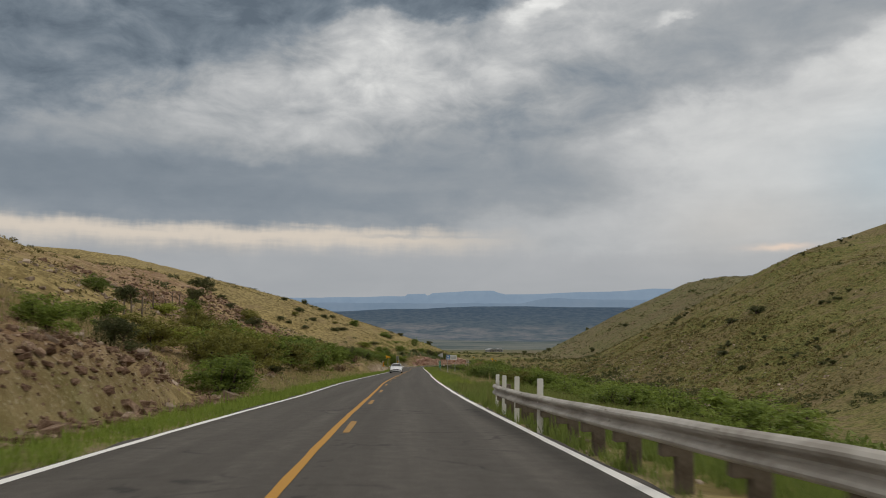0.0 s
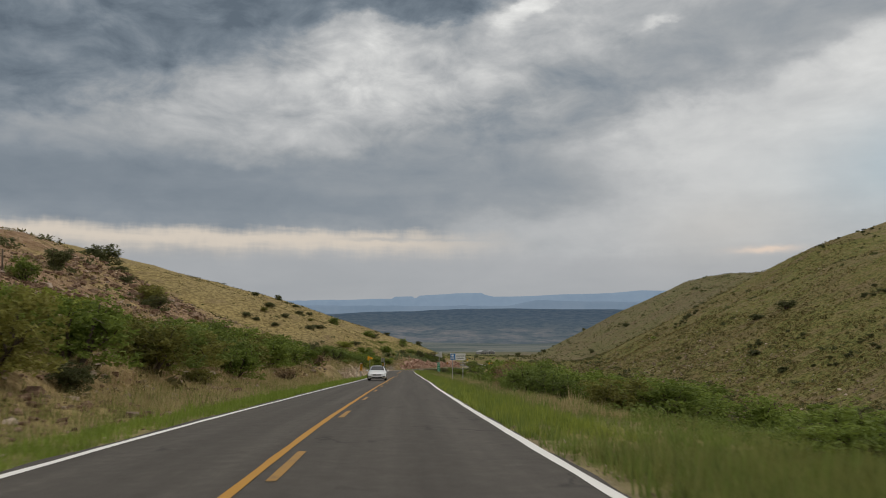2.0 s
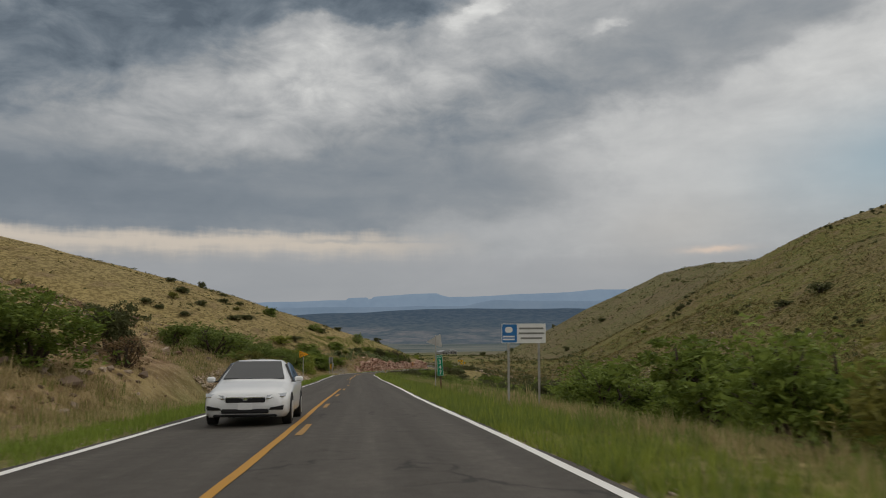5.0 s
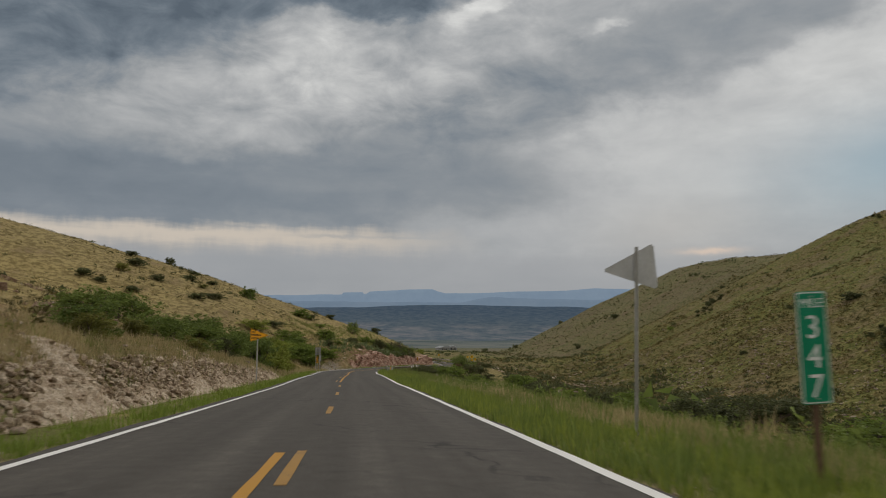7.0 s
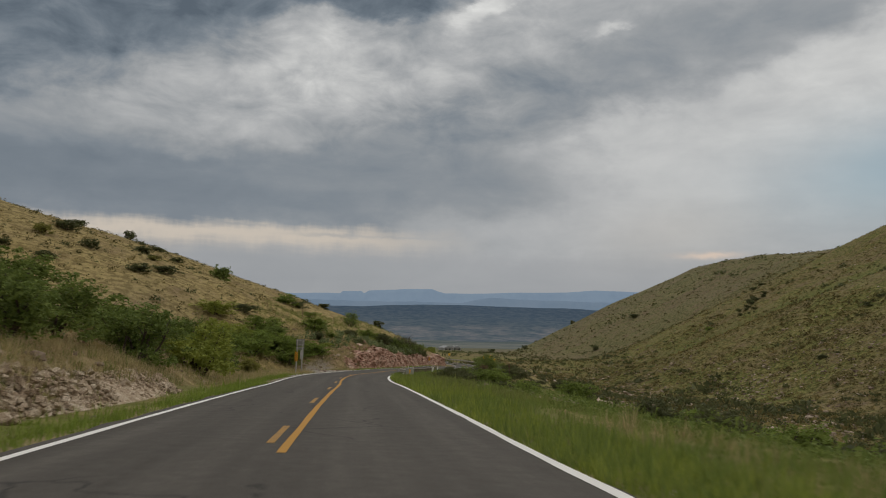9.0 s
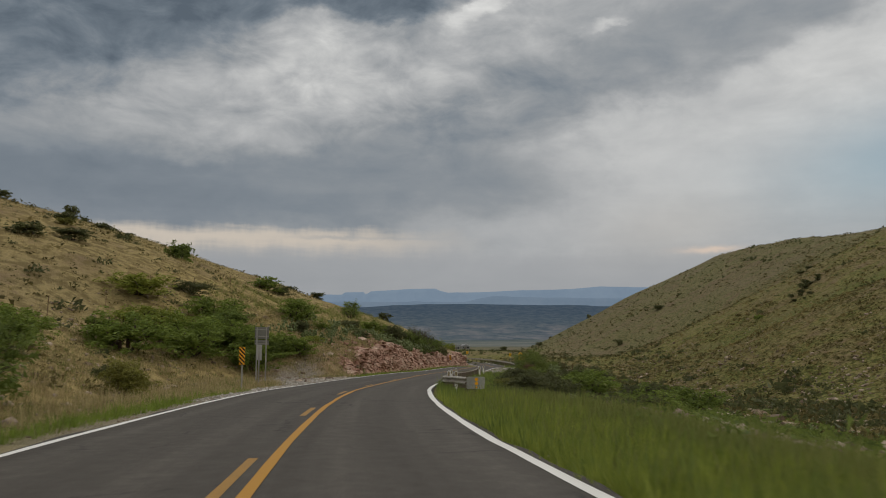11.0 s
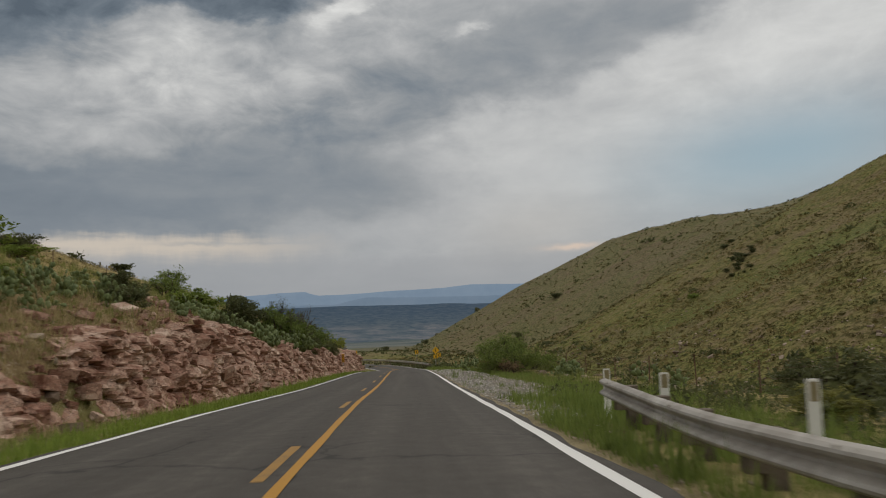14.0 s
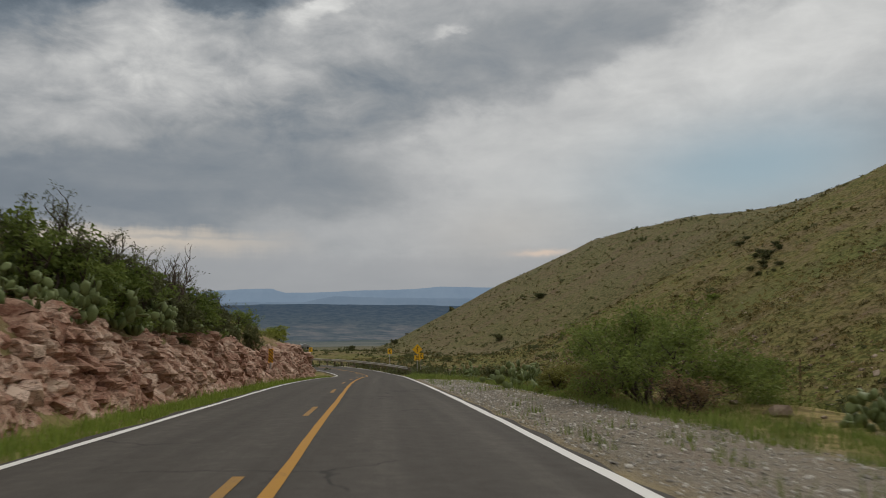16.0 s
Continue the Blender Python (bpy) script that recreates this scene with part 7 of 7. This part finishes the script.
def car_body():
    bm, rings = bmesh.new(), []
    for y, w, lo, sh, top, wt in SECTIONS:
        half = [(w * 0.90, lo), (w * 0.985, lo + 0.10), (w, (lo + sh) / 2), (w * 0.995, sh - 0.05), (w * 0.965, sh + 0.01), (wt + (w - wt) * 0.16, top - 0.04 - 0.12 * max(0, top - sh - 0.2)), (wt * 0.93, top - 0.005), (wt * 0.45, top + 0.012)]
        pts = [(x, z) for x, z in half] + [(-x, z) for x, z in reversed(half)]
        rings.append([bm.verts.new((x, y, z)) for x, z in pts])
    n = len(rings[0])
    for a, b in zip(rings, rings[1:]):
        for k in range(n):
            bm.faces.new((a[k], a[(k + 1) % n], b[(k + 1) % n], b[k]))
    bm.faces.new(rings[0]), bm.faces.new(rings[-1][::-1])
    return bm


def patch(corners, thick=0.012):
    """A slightly thick pane between four corners."""
    bm = bmesh.new()
    c = [Vector(p) for p in corners]
    n = (c[1] - c[0]).cross(c[3] - c[0]).normalized() * thick
    a, b = [bm.verts.new(p + n) for p in c], [bm.verts.new(p - n) for p in c]
    bm.faces.new(a), bm.faces.new(b[::-1])
    for i in range(4):
        bm.faces.new((a[i], b[i], b[(i + 1) % 4], a[(i + 1) % 4]))
    return bm


cx, cy = place(-6.0, -1.52)
slope = math.degrees(math.atan2(float(road_z(-1.0) - road_z(-6.0)), 5.0))
car = thing("car", "white mid-size saloon car coming uphill in the other lane", "car", cx, cy, float(road_z(-6.0)) + 0.035, heading(-4))
car.rotation_euler.x = radians(slope)
part("body", car_body(), CAR_WHITE, car, "white painted body", True)
part("windscreen", patch([(-0.70, 1.40, 1.01), (0.70, 1.40, 1.01), (0.55, 2.17, 1.41), (-0.55, 2.17, 1.41)], 0.022), CAR_GLASS, car)
part("rear_window", patch([(0.60, 4.14, 1.13), (-0.60, 4.14, 1.13), (-0.53, 3.68, 1.35), (0.53, 3.68, 1.35)], 0.022), CAR_GLASS, car)
for s in (-1, 1):
    part("side_window", patch([(s * 0.865, 1.75, 0.95), (s * 0.865, 2.75, 0.965), (s * 0.645, 2.75, 1.40), (s * 0.655, 2.25, 1.36)], 0.03), CAR_GLASS, car)
    part("side_window", patch([(s * 0.865, 2.82, 0.965), (s * 0.85, 3.85, 0.98), (s * 0.68, 3.55, 1.33), (s * 0.645, 2.82, 1.40)], 0.03), CAR_GLASS, car)
    lamp = part("headlight", patch([(s * 0.42, 0.005, 0.585), (s * 0.84, 0.16, 0.64), (s * 0.86, 0.20, 0.715), (s * 0.46, 0.03, 0.665)], 0.03), LAMP, car, "clear headlight lens")
    part("daytime_strip", patch([(s * 0.45, -0.03, 0.588), (s * 0.82, 0.12, 0.635), (s * 0.82, 0.12, 0.648), (s * 0.45, -0.03, 0.603)], 0.012), CHROME, lamp)
    part("fog_surround", patch([(s * 0.50, -0.012, 0.36), (s * 0.80, 0.03, 0.36), (s * 0.82, 0.03, 0.45), (s * 0.55, -0.012, 0.41)], 0.03), CAR_BLACK, car)
    mirror = part("wing_mirror", box((0.20, 0.11, 0.13), (s * 1.02, 1.62, 1.00), 0.035), CAR_WHITE, car)
    part("mirror_arm", box((0.14, 0.05, 0.03), (s * 0.90, 1.63, 0.95), 0.01), CAR_BLACK, mirror)
    for y in (0.93, 3.75):
        wheel = tube([(s * 0.72, y, 0.325), (s * 0.74, y, 0.325), (s * 0.92, y, 0.325), (s * 0.935, y, 0.325)], [0.29, 0.325, 0.325, 0.29], 20)
        wheel = part("wheel", wheel, TYRE, car, "black tyre")
        rim = part("rim", tube([(s * 0.90, y, 0.325), (s * 0.945, y, 0.325)], [0.215, 0.205], 16), STEEL, wheel, "alloy rim")
        arch = bmesh.new()
        for k in range(9):
            a0, a1 = radians(20 * k), radians(20 * (k + 1))
            q = [arch.verts.new((s * 0.930, y + r * math.cos(a), 0.325 + r * math.sin(a))) for r, a in ((0.35, a0), (0.39, a0), (0.39, a1), (0.35, a1))]
            arch.faces.new(q)
        bmesh.ops.remove_doubles(arch, verts=arch.verts, dist=0.001)
        bmesh.ops.solidify(arch, geom=arch.faces[:], thickness=0.02)
        part("wheel_arch", arch, CAR_BLACK, car)
part("grille", box((0.84, 0.05, 0.12), (0, -0.005, 0.575), 0.02), CAR_BLACK, car)
part("grille_bar", box((0.80, 0.03, 0.035), (0, -0.035, 0.625), 0.01), CHROME, car)
part("emblem", box((0.11, 0.02, 0.08), (0, -0.05, 0.60), 0.015), CHROME, car)
part("lower_intake", box((1.02, 0.05, 0.10), (0, 0.005, 0.335), 0.025), CAR_BLACK, car)
part("splitter", box((1.36, 0.10, 0.05), (0, 0.07, 0.235), 0.02), CAR_BLACK, car)
part("number_plate", box((0.31, 0.015, 0.15), (0, -0.025, 0.44), 0.005), SIGN_WHITE, car)

# ---- wire fences ----
def fence(label, stations_at, tall, mat, strands, timber=False):
    pts = [place(y, u) for y, u in stations_at]
    ob = thing("wire_fence", label, "fence", *pts[0], height(*pts[0]))
    inv = ob.matrix_world.inverted()
    heads = []
    for k, (x, y) in enumerate(pts):
        z = height(x, y) - 0.15
        h = tall * (1 + 0.08 * math.sin(k * 2.3)) + 0.15
        if timber:
            bm = tube([(0, 0, 0), (0.02, 0, h * 0.5), (0.01, 0.02, h)], [0.075, 0.07, 0.06], 7)
        else:
            bm = box((0.05, 0.012, h), (0, 0, h / 2))
            add_box(bm, (0.012, 0.045, h), (0, 0.02, h / 2))
            add_box(bm, (0.054, 0.05, 0.12), (0, 0.01, h - 0.06))
        p = part("post", bm, mat, ob)
        p.matrix_local = inv @ pose(x, y, z, 2.2 * math.sin(k * 1.7), 2.5 * math.cos(k * 2.1), 20 * k)
        heads.append((x, y, z, h))
    for f in strands:
        for a, b in zip(heads, heads[1:]):
            line = [(a[0], a[1], a[2] + a[3] * f), ((a[0] + b[0]) / 2, (a[1] + b[1]) / 2, (a[2] + a[3] * f + b[2] + b[3] * f) / 2 - 0.04), (b[0], b[1], b[2] + b[3] * f)]
            bm = tube(line, 0.005, 3)
            bm.transform(inv)
            part("wire", bm, RUST, ob)
    return ob


fence("rusty steel post and wire fence along the gravel pullout", [(y, 14.6 - 0.03 * (y - 176)) for y in (172.5, 176.5, 181.5, 187.5, 193.8, 200, 206.5, 212.5, 219, 225, 231.5, 238)], 1.45, RUST, (0.3, 0.55, 0.8, 0.95))
fence("leaning old timber post fence on the dry slope", [(-66, -20), (-64.6, -20.4), (-62, -20.8), (-59, -21.0), (-52, -22.4), (-45, -23.5), (-36, -25.5), (-27, -27.5)], 1.6, TIMBER, (0.5, 0.8), True)
fence("steel post fence on the slope above the pullout", [(150, -24), (158, -24.5), (166, -25), (174, -24.5), (182, -24), (190, -23.6), (198, -23), (206, -22), (214, -21.5)], 1.4, RUST, (0.4, 0.65, 0.9))
fence("steel post fence across the dry slope beside the bend", [(108, -17), (116, -17.6), (124, -18.4), (132, -20)], 1.4, RUST, (0.4, 0.65, 0.9))

# ---- small houses in the valley ----
HOUSE_WALL = grained("pale_house_wall", (0.26, 0.255, 0.25), (0.33, 0.325, 0.32), 0.5, 0.9, bump=0.0)
HOUSE_ROOF = grained("light_metal_roof", (0.26, 0.27, 0.285), (0.36, 0.365, 0.37), 0.4, 0.6, bump=0.0)
rng = np.random.RandomState(77)
for k in range(4):
    x, y = 70 + 5.5 * k + rng.uniform(-4, 4), 700 + rng.uniform(-25, 110)
    w, d, h = rng.uniform(6, 10), rng.uniform(5, 7), rng.uniform(2.2, 3)
    house = thing("house", "small pale house on the valley floor", "house", x, y, height(x, y) - 0.3, rng.uniform(-30, 30), "houses in the valley")
    part("wall", box((w, d, h), (0, 0, h / 2)), HOUSE_WALL, house)
    roof = plate([(-w / 2 - 0.4, h), (w / 2 + 0.4, h), (0, h + 1.8)], d + 0.8)
    part("roof", roof, HOUSE_ROOF, house)
    for wx in (-w / 4, w / 4):
        part("window", box((1.4, 0.1, 1.2), (wx, -d / 2 - 0.02, h * 0.55)), CAR_GLASS, house)
    part("door", box((1.0, 0.1, 2.0), (0, -d / 2 - 0.02, 1.0)), TIMBER, house)
